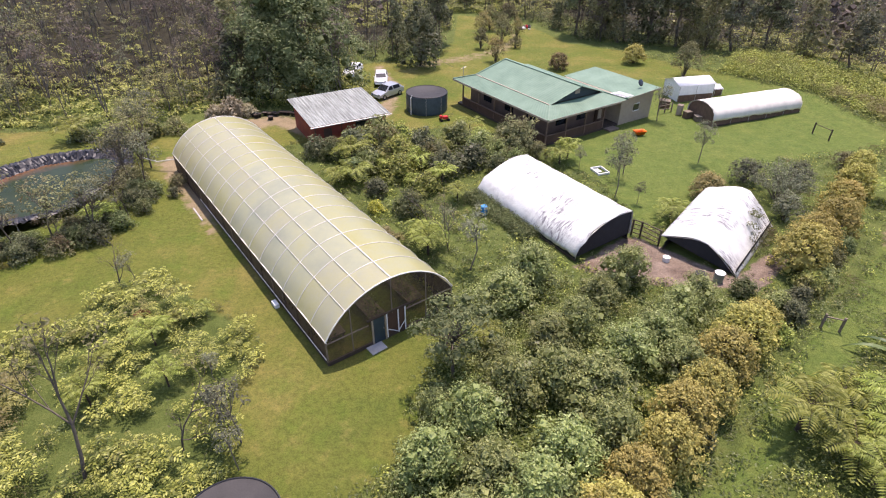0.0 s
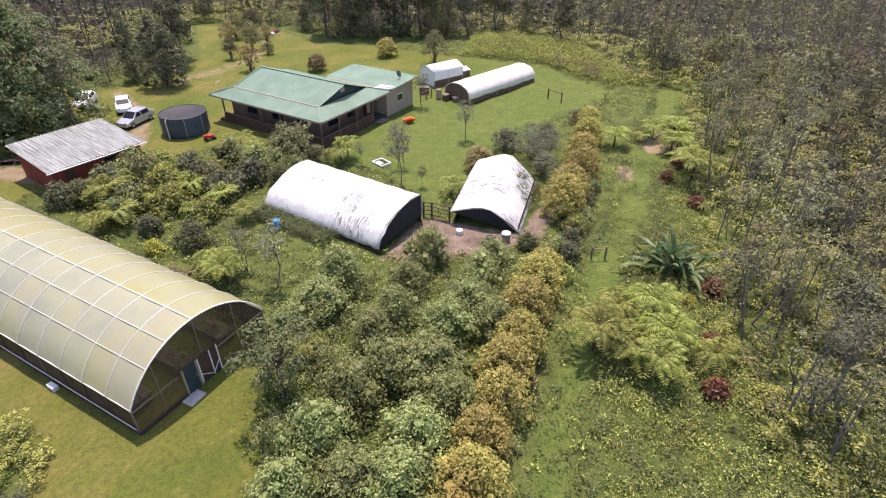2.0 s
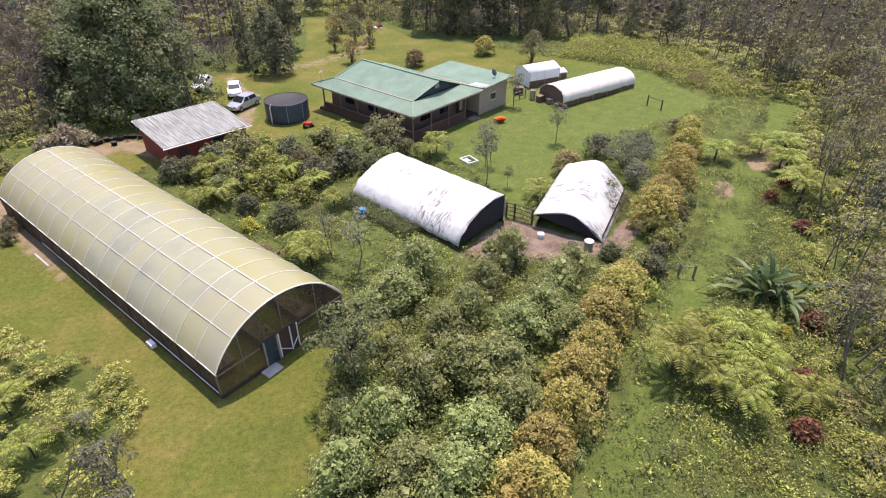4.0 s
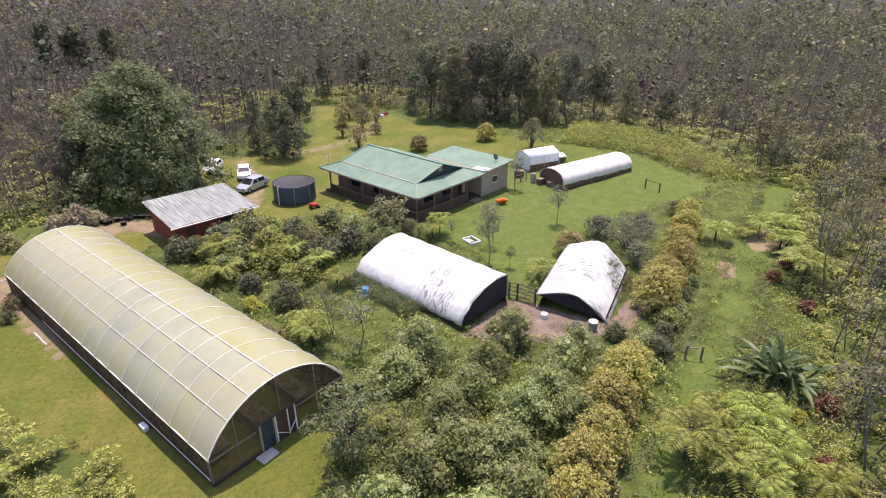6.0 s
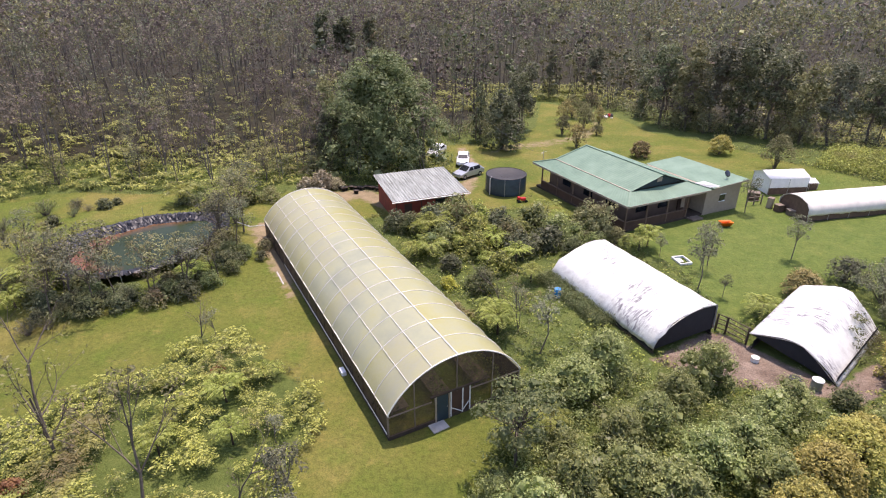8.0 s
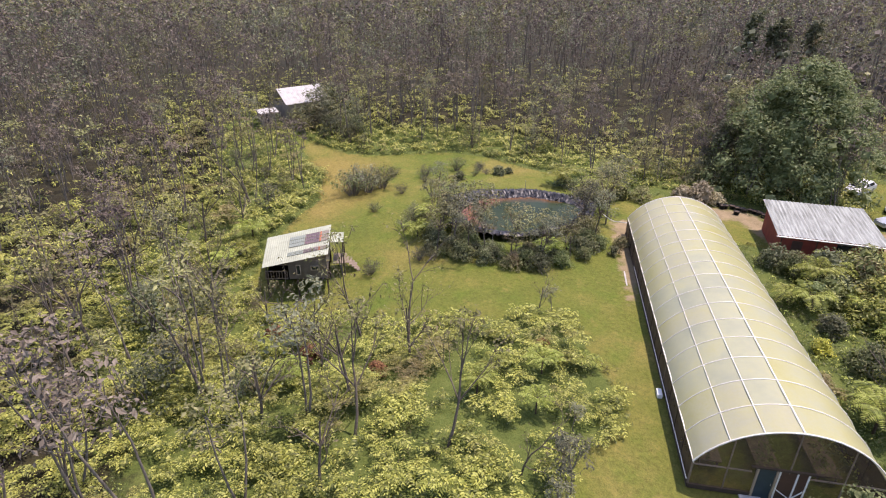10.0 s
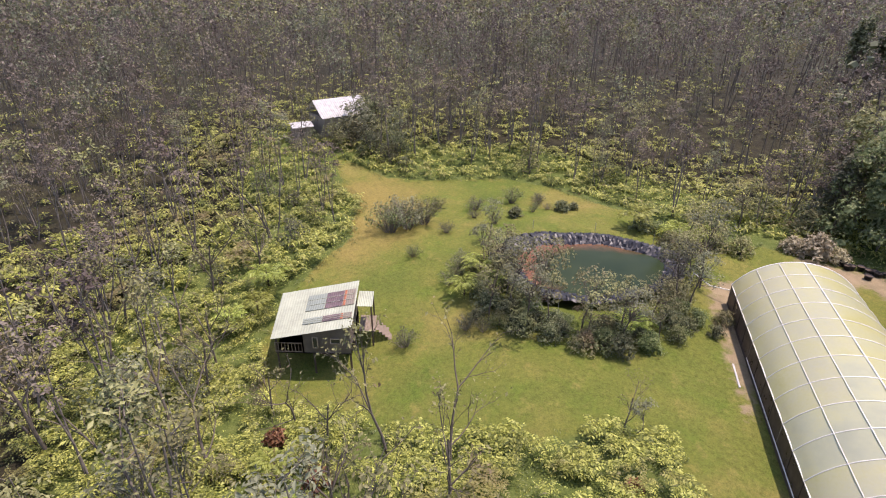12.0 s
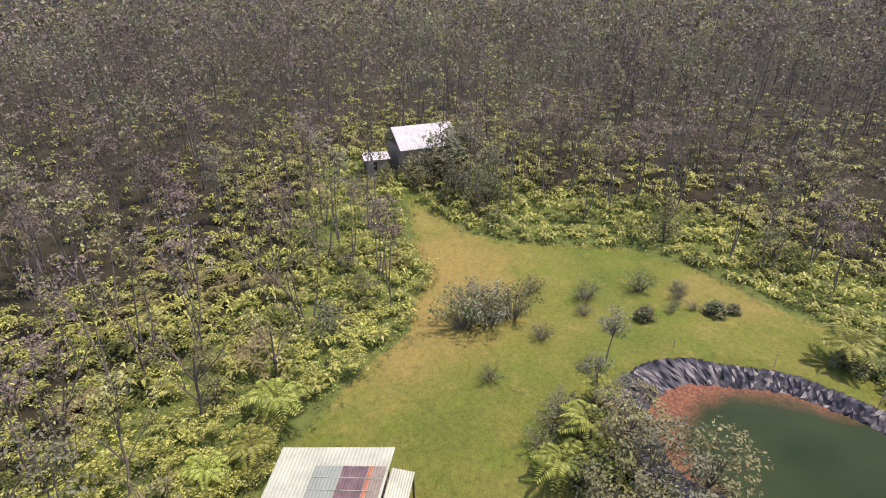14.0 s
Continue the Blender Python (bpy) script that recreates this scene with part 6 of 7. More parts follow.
def ohia_shape(rng, height):
    """Slender forked forest tree with thin upright tufts of leaf."""
    wood, green = [], []
    for s in range(int(rng.integers(2, 4))):
        top = np.array([rng.normal(0, 0.7), rng.normal(0, 0.7), height * rng.uniform(0.7, 0.95)])
        bend = rng.normal(0, 0.25, 3) * (1, 1, 0)
        stem = np.array([(0, 0, -0.2), top * 0.3 + bend, top * 0.65 + bend, top])
        wood.append(limb(stem + np.array([[rng.normal(0, 0.2), rng.normal(0, 0.2), 0]]), 0.075, 0.022, 5))
        for b in range(8):
            t = rng.uniform(0.4, 1.0)
            root = stem[1] * (1 - t) + stem[3] * t
            a, r = rng.uniform(0, 6.28), rng.uniform(0.3, 1.1)
            tip = root + np.array([r * math.cos(a), r * math.sin(a), rng.uniform(0.4, 1.2)])
            wood.append(limb([root, (root + tip) / 2 + (0, 0, -0.1), tip], 0.03, 0.01, 3))
            s = rng.uniform(0.38, 0.75)
            green.append(clump_leaves(rng, tip[None], s, 22, 0.135, None, 0.8, 0.5, 0.4, 0.7))
    return join(wood), join(green)


ohia_kinds = [plant("ohia_tree", ohia_shape(np.random.default_rng(60 + i), 9.6), M_PALEBARK, (M_OHIA, M_OHIA_GREY, M_OLIVE, M_OHIA, M_OHIA, M_OLIVE, M_OHIA)[i],
                    "slender grey-green forest tree with a patchy crown", "tree", "forest edge trees") for i in range(7)]
dark_kinds = [plant("dark_tree", (bush_shape(np.random.default_rng(70 + i), 12.5, 2.7, 46, 44, 0.26, 0.95, 0.03, 1.0, 0.3) if i % 2 else tree_shape(np.random.default_rng(70 + i), 14.0, 2.7, -0.1, 50, 42, 0.27, 0.25, 0.02, 0.95, 1.0, 0.25)), M_BARK, (M_DARKLEAF, M_OLIVE, M_OHIA_GREY, M_DARKLEAF)[i],
                    "tall dark dense tree on the edge of the clearing", "tree", "dark trees round the clearing") for i in range(4)]
set_out(dark_kinds, [(24, 110, 1.0), (28, 107, 1.1), (32, 105, 1.05), (36, 104, 1.0), (40, 101, 1.0), (44, 98, 0.95), (47.5, 96, 0.9), (22, 116, 0.9), (52, 94, 0.9),
                     (56, 90, 0.8), (60, 84, 0.75), (30, 112, 1.0), (38, 110, 1.0), (45, 106, 1.0), (-28, 73, 0.75), (-8.4, 93.0, 0.75), (-2.2, 98, 0.8),
                     (-30, 79, 0.9), (14, 134, 0.9), (4, 136, 0.9), (-1.5, 103, 0.85)], RNG)
droop = plant("drooping_tree", bush_shape(np.random.default_rng(79), 9.5, 3.3, 76, 46, 0.16, 0.95, 0.03, 0.9, 0.45), M_BARK, M_DARKLEAF, "dark drooping tree standing beside the grass drive", "tree")
droop.matrix_world = standing(-4.4, 88.0, 0.7)
conifer_kinds = [plant("conifer", tree_shape(np.random.default_rng(80), 14.0, 1.4, 0.1, 50, 26, 0.26, 0.22, 0.01, 0.7, 1.4), M_BARK, M_DARKLEAF,
                       "tall narrow dark conifer rising over the forest", "conifer", "conifers")]
set_out(conifer_kinds, [(-48, 128, 1.0), (-43.5, 132, 1.05), (-39.5, 138, 1.1), (-46, 133, 0.9)], RNG)

lawn_kinds = [plant("lawn_bush", bush_shape(np.random.default_rng(90 + i), 2.6, 1.5, 34, 40, 0.085, 0.45, 0.2, 0.8, 0.4), M_BARK, (M_OLIVE, M_BIGLEAF, M_OHIA_GREY)[i],
                    ("rounded olive-gold bush on the lawn", "round dark green bush on the lawn", "airy grey-green bush on the lawn")[i], "bush", "lawn bushes") for i in range(3)]
garden_kinds = [plant("garden_tree", bush_shape(np.random.default_rng(190 + i), 4.0, 1.5, 40, 34, 0.1, 0.5, 0.28, 0.9, 0.3), M_BARK, (M_RUSSET, M_OLIVE, M_OLIVE)[i],
                       ("small tree with browned leaves on the back lawn", "small olive tree on the back lawn", "small olive tree on the back lawn")[i], "tree", "small lawn trees") for i in range(3)]
set_out(garden_kinds, [(7.6, 90.8, 1.0), (9.7, 103.7, 1.25), (11.4, 112.2, 1.5), (6.5, 107.4, 1.3), (8, 113, 1.2), (5.6, 99, 0.9), (12.6, 106.4, 0.9), (34.8, 82.4, 1.15)], RNG)
dome_kinds = [plant("dome_bush", bush_shape(np.random.default_rng(195 + i), 2.9, 1.75, 50, 44, 0.085, 0.42, 0.12, 0.3), M_BARK, (M_RUSSET, M_GOLD)[i],
                    ("dense round browned bush behind the house", "dense round olive-gold bush on the back lawn")[i], "bush", "dense round bushes") for i in range(2)]
set_out(dome_kinds, [(17.0, 86.8, 1.05), (29.5, 90.2, 1.0), (23.9, 45.4, 0.9)], RNG)
airy = plant("airy_bush", twiggy_shape(np.random.default_rng(199), 3.6, 2.6, 90, 11, 0.085), M_PALEBARK, M_OHIA_GREY, "wide airy grey-green bush beside the tent", "bush")
airy.matrix_world = standing(30.6, 45.2, 0.4, 1.1)
set_out(lawn_kinds, [(11.7, 99.7, 0.8), (24.8, 46.4, 0.6), (28.9, 48.6, 1.25), (40.4, 52, 0.7), (10, 116, 1.1), (33.8, 48.4, 0.9), (9.4, 53.6, 0.7),
                     (6.2, 57.6, 0.9), (29.2, 41.6, 0.9)], RNG)

round_kinds = [plant("round_shrub", bush_shape(np.random.default_rng(95), 1.0, 0.7, 22, 30, 0.06, 0.26, 0.05, 0.2), M_BARK, M_DARKLEAF, "small round dark shrub on the mown field", "shrub", "round field shrubs")]
set_out(round_kinds, [(-50.5, 47.9, 1.2), (-48.7, 53.6, 1.3), (-48.3, 55.1, 1.0)], RNG)
croton_kinds = [plant("croton", bush_shape(np.random.default_rng(96), 1.5, 0.95, 26, 26, 0.11, 0.36, 0.05, 0.6), M_BARK, M_CROTON, "yellow-leaved croton bush among the weeds", "shrub", "yellow crotons")]
set_out(croton_kinds, [(-6.2, 42.2, 0.9), (-3.2, 42.3, 1.15), (27.7, 20.5, 0.55)], RNG)
porch_bush = plant("porch_bush", bush_shape(np.random.default_rng(97), 4.4, 2.5, 46, 46, 0.13, 0.6, 0.1, 0.7), M_BARK, M_OLIVE, "tall olive-brown bush before the porch", "bush")
porch_bush.matrix_world = standing(7.3, 54.2, 0.5)
slim_kinds = [plant("lawn_tree", tree_shape(np.random.default_rng(98 + i), 4.8, 0.95, 0.25, 26, 34, 0.075, 0.055, 0.03, 0.4, 0.8, 0.2), M_PALEBARK, M_OHIA_GREY, "slim grey-leaved young tree on the lawn", "tree", "slim lawn trees") for i in range(2)]
set_out(slim_kinds, [(15.4, 45.0, 1.05), (26.1, 53.0, 0.95), (17.3, 44.2, 0.55), (25.6, 65.1, 0.9), (13.4, 51.4, 0.5)], RNG)
pond_kinds = [plant("pond_tree", tree_shape(np.random.default_rng(100 + i), 5.4, 1.7, 0.35, 24, 30, 0.095, 0.08, 0.06, 0.5, 0.8, 0.2), M_BARK, (M_OLIVE, M_OHIA_GREY, M_OLIVE)[i],
                    "open-crowned tree on the bank of the pond", "tree", "trees round the pond") for i in range(3)]
set_out(pond_kinds, [(-39.5, 35.2, 1.0), (-37, 34.6, 1.1), (-36, 36.6, 1.0), (-38.6, 35.5, 0.9), (-40.6, 36.5, 0.8), (-33.5, 34.9, 0.8), (-30.5, 36.2, 0.85), (-28.6, 38, 0.8), (-30.8, 47.8, 1.05), (-29.6, 50.2, 1.1),
                     (-28.2, 46.1, 0.9), (-28.6, 42, 0.85), (-27.2, 40.6, 0.7), (-32, 54.5, 1.05), (-35.5, 58, 1.0), (-34.4, 66, 1.0), (-42.3, 37.5, 0.8), (-31.5, 52, 0.9), (-37.2, 32.4, 0.85), (-34.6, 34, 1.0), (-31.6, 37, 1.0), (-29.4, 38.6, 1.0), (-29, 45, 1.15)], RNG)
shrub_kinds = [plant("shrub", bush_shape(np.random.default_rng(110 + i), 1.7, 1.2, 28, 40, 0.09, 0.42, 0.05, 0.8), M_BARK, (M_DARKLEAF, M_CITRUS, M_WEED, M_FERN)[i],
                     ("dark green shrub", "green shrub", "weedy olive shrub", "bright yellow-green shrub")[i] + " among the undergrowth", "shrub", "undergrowth shrubs") for i in range(4)]
bank_kinds = [plant("bank_shrub", bush_shape(np.random.default_rng(114 + i), 1.6, 1.1, 26, 34, 0.085, 0.4, 0.05, 0.9, 0.4), M_BARK, (M_DARKLEAF, M_WEED, M_OLIVE)[i],
                    ("dark green", "weedy green", "olive-brown")[i] + " shrub on the bank of the pond", "shrub", "bank shrubs") for i in range(3)]
set_out(bank_kinds, [(-36.5, 34.4, 1.1), (-38.8, 34, 1.1), (-34.5, 33.4, 1.0), (-32.4, 34.2, 1.0), (-40.8, 35.2, 1.1), (-30, 35.4, 1.0), (-28, 37, 1.0), (-27, 39, 0.9), (-43, 36.5, 1.0),
                      (-26.8, 43.5, 0.8), (-35.4, 35.2, 1.2), (-37.6, 36.2, 1.1), (-33.2, 35.6, 1.1), (-29.2, 36.6, 1.2), (-41.8, 38.2, 1.0), (-30.4, 38.2, 1.0), (-28.2, 44.4, 1.1),
                      (-29.4, 46.4, 1.1), (-29.6, 40, 1.1), (-26.4, 41.8, 0.8), (-25.6, 46.8, 0.7), (-25.0, 44.6, 0.6), (-33, 58.6, 1.2), (-31, 60, 1.2), (-34.6, 33.2, 0.9)], RNG)
set_out(bank_kinds, [(-37.9, 31.8, 0.8), (-36.2, 32.6, 0.9), (-30.3, 38.1, 1.0), (-28.6, 39.6, 0.9), (-26.8, 44.9, 0.9), (-30.2, 46.9, 0.9), (-40.0, 56.2, 1.1), (-38.6, 57, 0.95),
                     (-35.9, 55.1, 0.95), (-33.6, 54.2, 0.95), (-32.6, 36.2, 0.9)], RNG)
# added dark shrubs in place of the shade cast by the pond trees
set_out(bank_kinds[:1], [(-38.4, 33.4, 1.1), (-36.6, 33.8, 1.0), (-34.4, 34.6, 0.9), (-32.2, 35.2, 0.9), (-30.4, 36.8, 0.9), (-28.8, 38.4, 0.9), (-27.6, 42.6, 0.9), (-40.2, 34.2, 1.0)], RNG)
brush_kinds = [plant("brush", twiggy_shape(np.random.default_rng(116 + i), 1.5, 1.15, 34, 7, 0.055), M_PALEBARK, M_OHIA_GREY if i else M_WEED,
                     "sparse greyish brush on the mown field", "shrub", "brush on the field") for i in range(2)]
set_out(brush_kinds, [(-56.4, 35.2, 2.1), (-56.0, 37.2, 2.5), (-55.8, 39.2, 2.2), (-57.4, 36.4, 2.2), (-58.5, 43.0, 1.2), (-55.3, 46.1, 1.3), (-54.5, 51.2, 1.4), (-53.0, 54.3, 0.8),
                      (-50.4, 50.6, 0.6), (-50.0, 52.5, 0.6), (-50.4, 44.8, 0.9), (-52.1, 39.5, 0.9), (-50.0, 33.8, 0.9), (-39.4, 25.8, 1.0), (-36.5, 31.2, 0.9), (-37.6, 30.4, 0.8),
                      (-44.2, 34.9, 1.3), (-45.2, 36.0, 1.2), (-43.6, 33.4, 1.1), (-52, 53, 0.9), (-51, 51.6, 0.7), (-53.4, 44.4, 0.7)], RNG)
set_out(shrub_kinds, [(-2.6, 54.3, 1.7), (-8.1, 50.5, 1.6), (-9, 49.3, 1.3), (-4.7, 48.9, 1.5), (-0.3, 49.8, 1.5), (3.5, 55.2, 1.5), (-3.3, 42, 1.2), (-4.8, 36.8, 1.0),
                      (-13.7, 53.9, 1.2), (1.1, 57.1, 1.5), (-6.8, 54.7, 1.6), (-10.5, 53.5, 1.3), (2.5, 51.5, 1.4), (5.5, 53, 1.4), (5, 50, 1.1), (-2, 46, 1.2), (-6.5, 45.5, 1.1), (7, 51.5, 1.2),
                      (-1.2, 52, 1.6), (-5, 52, 1.5), (-9.6, 54.4, 1.8), (-7.2, 55.6, 1.9), (-11.8, 53.4, 1.4), (-5.2, 56.6, 1.5), (-8.6, 52.6, 1.5), (22.6, 29.4, 0.8), (21, 31, 0.8), (26, 31.5, 0.9), (24.4, 30, 0.8), (28, 33, 0.8), (29.6, 35, 0.8), (21.2, 26.4, 0.7), (23.2, 28.4, 0.8), (27.2, 32.2, 0.8), (31.4, 36.8, 0.7), (17.6, 23.2, 0.5), (13.6, 18.4, 0.5), (10.6, 15.2, 0.5)], RNG)

fern_kinds = [plant("tree_fern", fern_shape(np.random.default_rng(120 + i), 1.3 + 0.45 * i, 2.45, 13 + i), M_DARKWOOD, M_TREEFERN,
                    "tree fern with arching bright green fronds", "tree fern", "tree ferns", "fronds") for i in range(3)]
set_out(fern_kinds, [(22.1, 21.3, 0.90), (24.2, 20.2, 0.86), (18.9, 19.4, 0.86), (20.5, 17.6, 0.95), (22.9, 17.6, 0.86), (20.6, 15.9, 0.90), (24.6, 15.4, 0.69),
                     (45.3, 40.6, 0.95), (41.3, 34.4, 1.03), (44.3, 44.6, 0.69), (40.3, 44.7, 0.77), (43, 36.6, 0.69), (19.5, 41.8, 0.86), (46, 45, 0.77),
                     (48, 44, 0.77), (50, 46, 0.69), (45, 41, 0.77)], RNG)
set_out(fern_kinds, [(-9.0, 48.2, 0.90), (-9.2, 54.4, 0.86), (-1.4, 35.6, 0.86), (3.4, 57.2, 0.90), (-5.7, 54.9, 0.78), (-9.7, 51.8, 0.86), (-2.8, 51.1, 0.86),
                     (2.6, 61.0, 0.86), (-0.5, 47.5, 0.78), (-1.7, 37.2, 0.86), (11.6, 52.6, 0.86), (12.6, 53.6, 0.62), (-10.4, 48, 0.70), (-6, 50.6, 0.78),
                     (-4.5, 54, 0.70), (-1, 54.6, 0.78), (0.2, 24, 0.62), (2.4, 25.6, 0.62), (-3.2, 47, 0.62), (3.6, 57.5, 0.70), (1, 44.4, 0.55)], RNG)
set_out(fern_kinds, [(-41.4, 33.3, 0.9), (-42.4, 36.0, 0.85), (-44.3, 38.6, 0.6), (-40.2, 35.6, 0.85), (-29, 39.6, 0.7), (-33.5, 57, 0.8), (-36.5, 57.5, 0.8), (-40.5, 56.2, 0.9), (-18.2, 25.3, 0.62),
                     (-16.8, 28.0, 0.5), (-20.5, 22.7, 0.55), (-19.7, 20.5, 0.5), (-14.9, 16.5, 0.5), (-25.8, 12.8, 0.55), (-28.9, 12.1, 0.55), (-51, 18.5, 0.8), (-53.4, 20.5, 0.8), (-50, 16, 0.7),
                     (-23, 26, 0.5), (-33, 13, 0.6), (-16, 22, 0.5)], RNG)
bare_kinds = [plant("bare_tree", bare_shape(np.random.default_rng(130 + i), 9.0, 3, 0.105, 5 if i % 2 else 2), M_BARK, M_OLIVE,
                    "half-dead tree of bare forking limbs with few leaves", "tree", "bare trees", "twig_leaves") for i in range(4)]
set_out(bare_kinds, [(-23, 30.8, 0.6), (-25.5, 19.5, 1.0), (-27.4, 21, 0.9), (-30.5, 18.8, 0.9), (-33.5, 16.3, 0.85), (-38.8, 15, 0.7), (-36.5, 15.6, 0.75), (-22, 12.5, 1.0), (-24.6, 14, 1.0),
                     (-29, 14.4, 0.9), (-35, 10, 1.0), (-40, 9, 1.0), (-43, 12, 0.9), (-46.6, 13.6, 0.9), (-31, 7, 1.0), (-17.6, 16, 0.9), (-20, 9, 0.9), (-27, 9, 1.0), (-13.4, 17.6, 0.6),
                     (-50, 12, 1.0), (-55, 16, 1.0), (-57, 21, 1.0), (-54, 9, 1.0), (-48, 7, 1.0), (-42, 3, 1.1), (-60, 13, 1.0), (-62, 24, 1.0), (-36, 1, 1.0), (-28, -1, 1.0)], RNG)
set_out(bare_kinds, [(28.6, 17.5, 0.6), (29.6, 15.2, 0.65), (26.4, 11.5, 0.6), (31.6, 20, 0.65), (35, 25, 0.65), (33.5, 18, 0.7), (-1.4, 39.2, 0.5), (0.2, 36.4, 0.55), (17.6, 50.2, 0.6)], RNG)
young = [plant("sapling", tree_shape(np.random.default_rng(140 + i), 4.2, 0.8, 0.3, 16, 26, 0.08, 0.045, 0.04, 0.36, 0.8, 0.2), M_PALEBARK, M_OHIA_GREY,
               "young silver-leaved sapling with a thin stem", "sapling", "saplings") for i in range(2)]
set_out(young, [(1.7, 33.6, 1.3), (0.2, 37.5, 0.9), (-45.0, 37.7, 1.05), (-10.6, 18.2, 1.1), (-11.8, 19.2, 0.8), (-10.2, 16.6, 0.9), (-22.6, 31, 0.7), (-47.5, 41.5, 1.1), (-13.2, 22.4, 0.6), (16.8, 49.4, 0.9)], RNG)


def banana_shape(rng):
    green, wood = [], []
    for i in range(56):
        t, L = i * 2.4, rng.uniform(1.9, 3.4)
        base = np.array([rng.normal(0, 0.5), rng.normal(0, 0.5), 0.2])
        s = np.linspace(0, 1, 8)
        el = rng.uniform(0.35, 1.15)
        rib = base + np.stack([s * L * math.cos(t) * math.cos(el), s * L * math.sin(t) * math.cos(el), s * L * math.sin(el) * 1.1 - 1.5 * s ** 2.5], 1)
        out = np.array((-math.sin(t), math.cos(t), 0))
        w = 0.15 * np.sin(np.pi * np.clip(s * 0.9 + 0.12, 0, 1))[:, None]
        v = np.concatenate([rib - out * w + (0, 0, 0.05), rib, rib + out * w + (0, 0, 0.05)])
        f = [(k, k + 1, 8 + k + 1, 8 + k) for k in range(7)] + [(8 + k, 8 + k + 1, 16 + k + 1, 16 + k) for k in range(7)]
        green.append((v, np.array(f)))
    for i in range(5):
        wood.append(limb([(rng.normal(0, 0.4), rng.normal(0, 0.4), -0.2), (rng.normal(0, 0.4), rng.normal(0, 0.4), 1.0)], 0.14, 0.09, 6))
    return join(wood), join(green)


palm = plant("banana_clump", banana_shape(np.random.default_rng(150)), M_BARK, M_PALM, "dark clump of long strap-shaped banana-like leaves", "plant", "", "leaves")
palm.matrix_world = standing(29.4, 24.2, 0.3, 1.3)
scrub_kinds = [plant("forest_bush", bush_shape(np.random.default_rng(160 + i), 3.2, 1.5, 24, 24, 0.105, 0.5, 0.1, 1.0, 0.22), M_BARK, (M_OLIVE, M_OHIA_GREY, M_DARKLEAF)[i],
                     ("olive-leaved", "grey-green", "dark green")[i] + " bushy young tree at the forest edge", "tree", "bushy forest edge trees") for i in range(3)]
spots = np.random.default_rng(161)
ex, ey = spots.uniform(18, 70, 900), spots.uniform(-8, 70, 900)
es = signed(ex, ey, CLEAR)
sel = (es < -1.0) & (es > -22) & (np.hypot(ex, ey) > 16)
set_out(scrub_kinds, [(a, b, float(s)) for a, b, s in zip(ex[sel][:34], ey[sel][:34], spots.uniform(0.7, 1.35, 34))], RNG)
wx, wy = spots.uniform(-95, 50, 2500), spots.uniform(-5, 112, 2500)
ws = signed(wx, wy, CLEAR)
sel = (ws < -1.2) & (ws > -9) & (wx < 45) & (np.hypot(wx, wy) > 26) & ~((wx + 88) ** 2 + (wy - 44) ** 2 < 70) & ~((wx + 21) ** 2 + (wy - 76) ** 2 < 60)
set_out(scrub_kinds, [(a, b, float(s)) for a, b, s in zip(wx[sel][:46], wy[sel][:46], spots.uniform(0.6, 1.3, 46))], RNG)
set_out(scrub_kinds, [(-83.4, 42.4, 1.15), (-84.0, 44.2, 1.2), (-83.8, 48.8, 1.6), (-86.6, 50.4, 2.0), (-83.4, 46.6, 1.9), (-84.4, 50.0, 1.8),  (-82.2, 44.6, 1.3), (-82.8, 47.4, 1.7), (-84.2, 50.2, 1.9), (-81.6, 42.6, 0.9), (-80.4, 46.0, 1.1), (-84.4, 39.4, 0.8), (-80.6, 48.4, 1.3), (-78.4, 46.6, 1.1), (-77.2, 49.2, 1.3), (-83.6, 46.2, 1.6), (-79.6, 51.2, 1.6)], RNG)
set_out(scrub_kinds[2:], [(-87.2, 44.9, 0.9), (-83.4, 45.7, 1.0), (-78.1, 45.5, 1.0), (-74.4, 45.9, 0.9), (-70.2, 46.3, 0.9), (-83.6, 47.7, 1.2), (-75.7, 48.1, 1.1)], spots)
set_out(ohia_kinds, [(-80.6, 43.6, 0.8), (-80.2, 45.4, 0.9), (-81.4, 41.9, 0.55), (-79.2, 44.6, 0.75), (-80.8, 46.8, 0.9)], spots)
pink_kinds = [plant("flowering_bush", bush_shape(np.random.default_rng(165), 1.7, 1.3, 26, 30, 0.12, 0.42, 0.05, 0.5), M_BARK, M_PALE, "pale pinkish flowering bush behind the greenhouse", "shrub", "flowering bushes")]
set_out(pink_kinds, [(-26.4, 65.4, 1.4), (-28.2, 64.8, 1.2), (-24.6, 65.8, 1.0)], RNG)
red_kinds = [plant("red_shrub", bush_shape(np.random.default_rng(155), 1.3, 0.9, 16, 20, 0.14, 0.4, 0.05), M_BARK, M_RED, "russet red-leaved shrub in the undergrowth", "shrub", "russet shrubs")]
set_out(red_kinds, [(29.8, 20.6, 0.9), (39.7, 35.9, 0.9), (25.8, 16.7, 0.9), (38.3, 30.7, 0.9), (-31, 14.6, 0.9), (-20, 27.6, 0.7), (-26.0, 17, 0.8), (43, 38, 1.0), (22.8, 13.5, 0.9), (-35.6, 14, 0.9)], RNG)


# ---- masses of leaves that nobody could count ----
def stuff(name, pieces, mats, slots, label, category):
    v, f = join(pieces)
    tones = np.concatenate([p[2] if len(p) > 2 else np.full(len(p[1]), 0.5) for p in pieces])
    return tagged(new(name, raw_mesh(name, v, f, mats, slots, tones=tones)), label, category, kind="stuff")


def scatter(rng, n, lo, hi):
    return rng.uniform(lo[0], hi[0], n), rng.uniform(lo[1], hi[1], n)


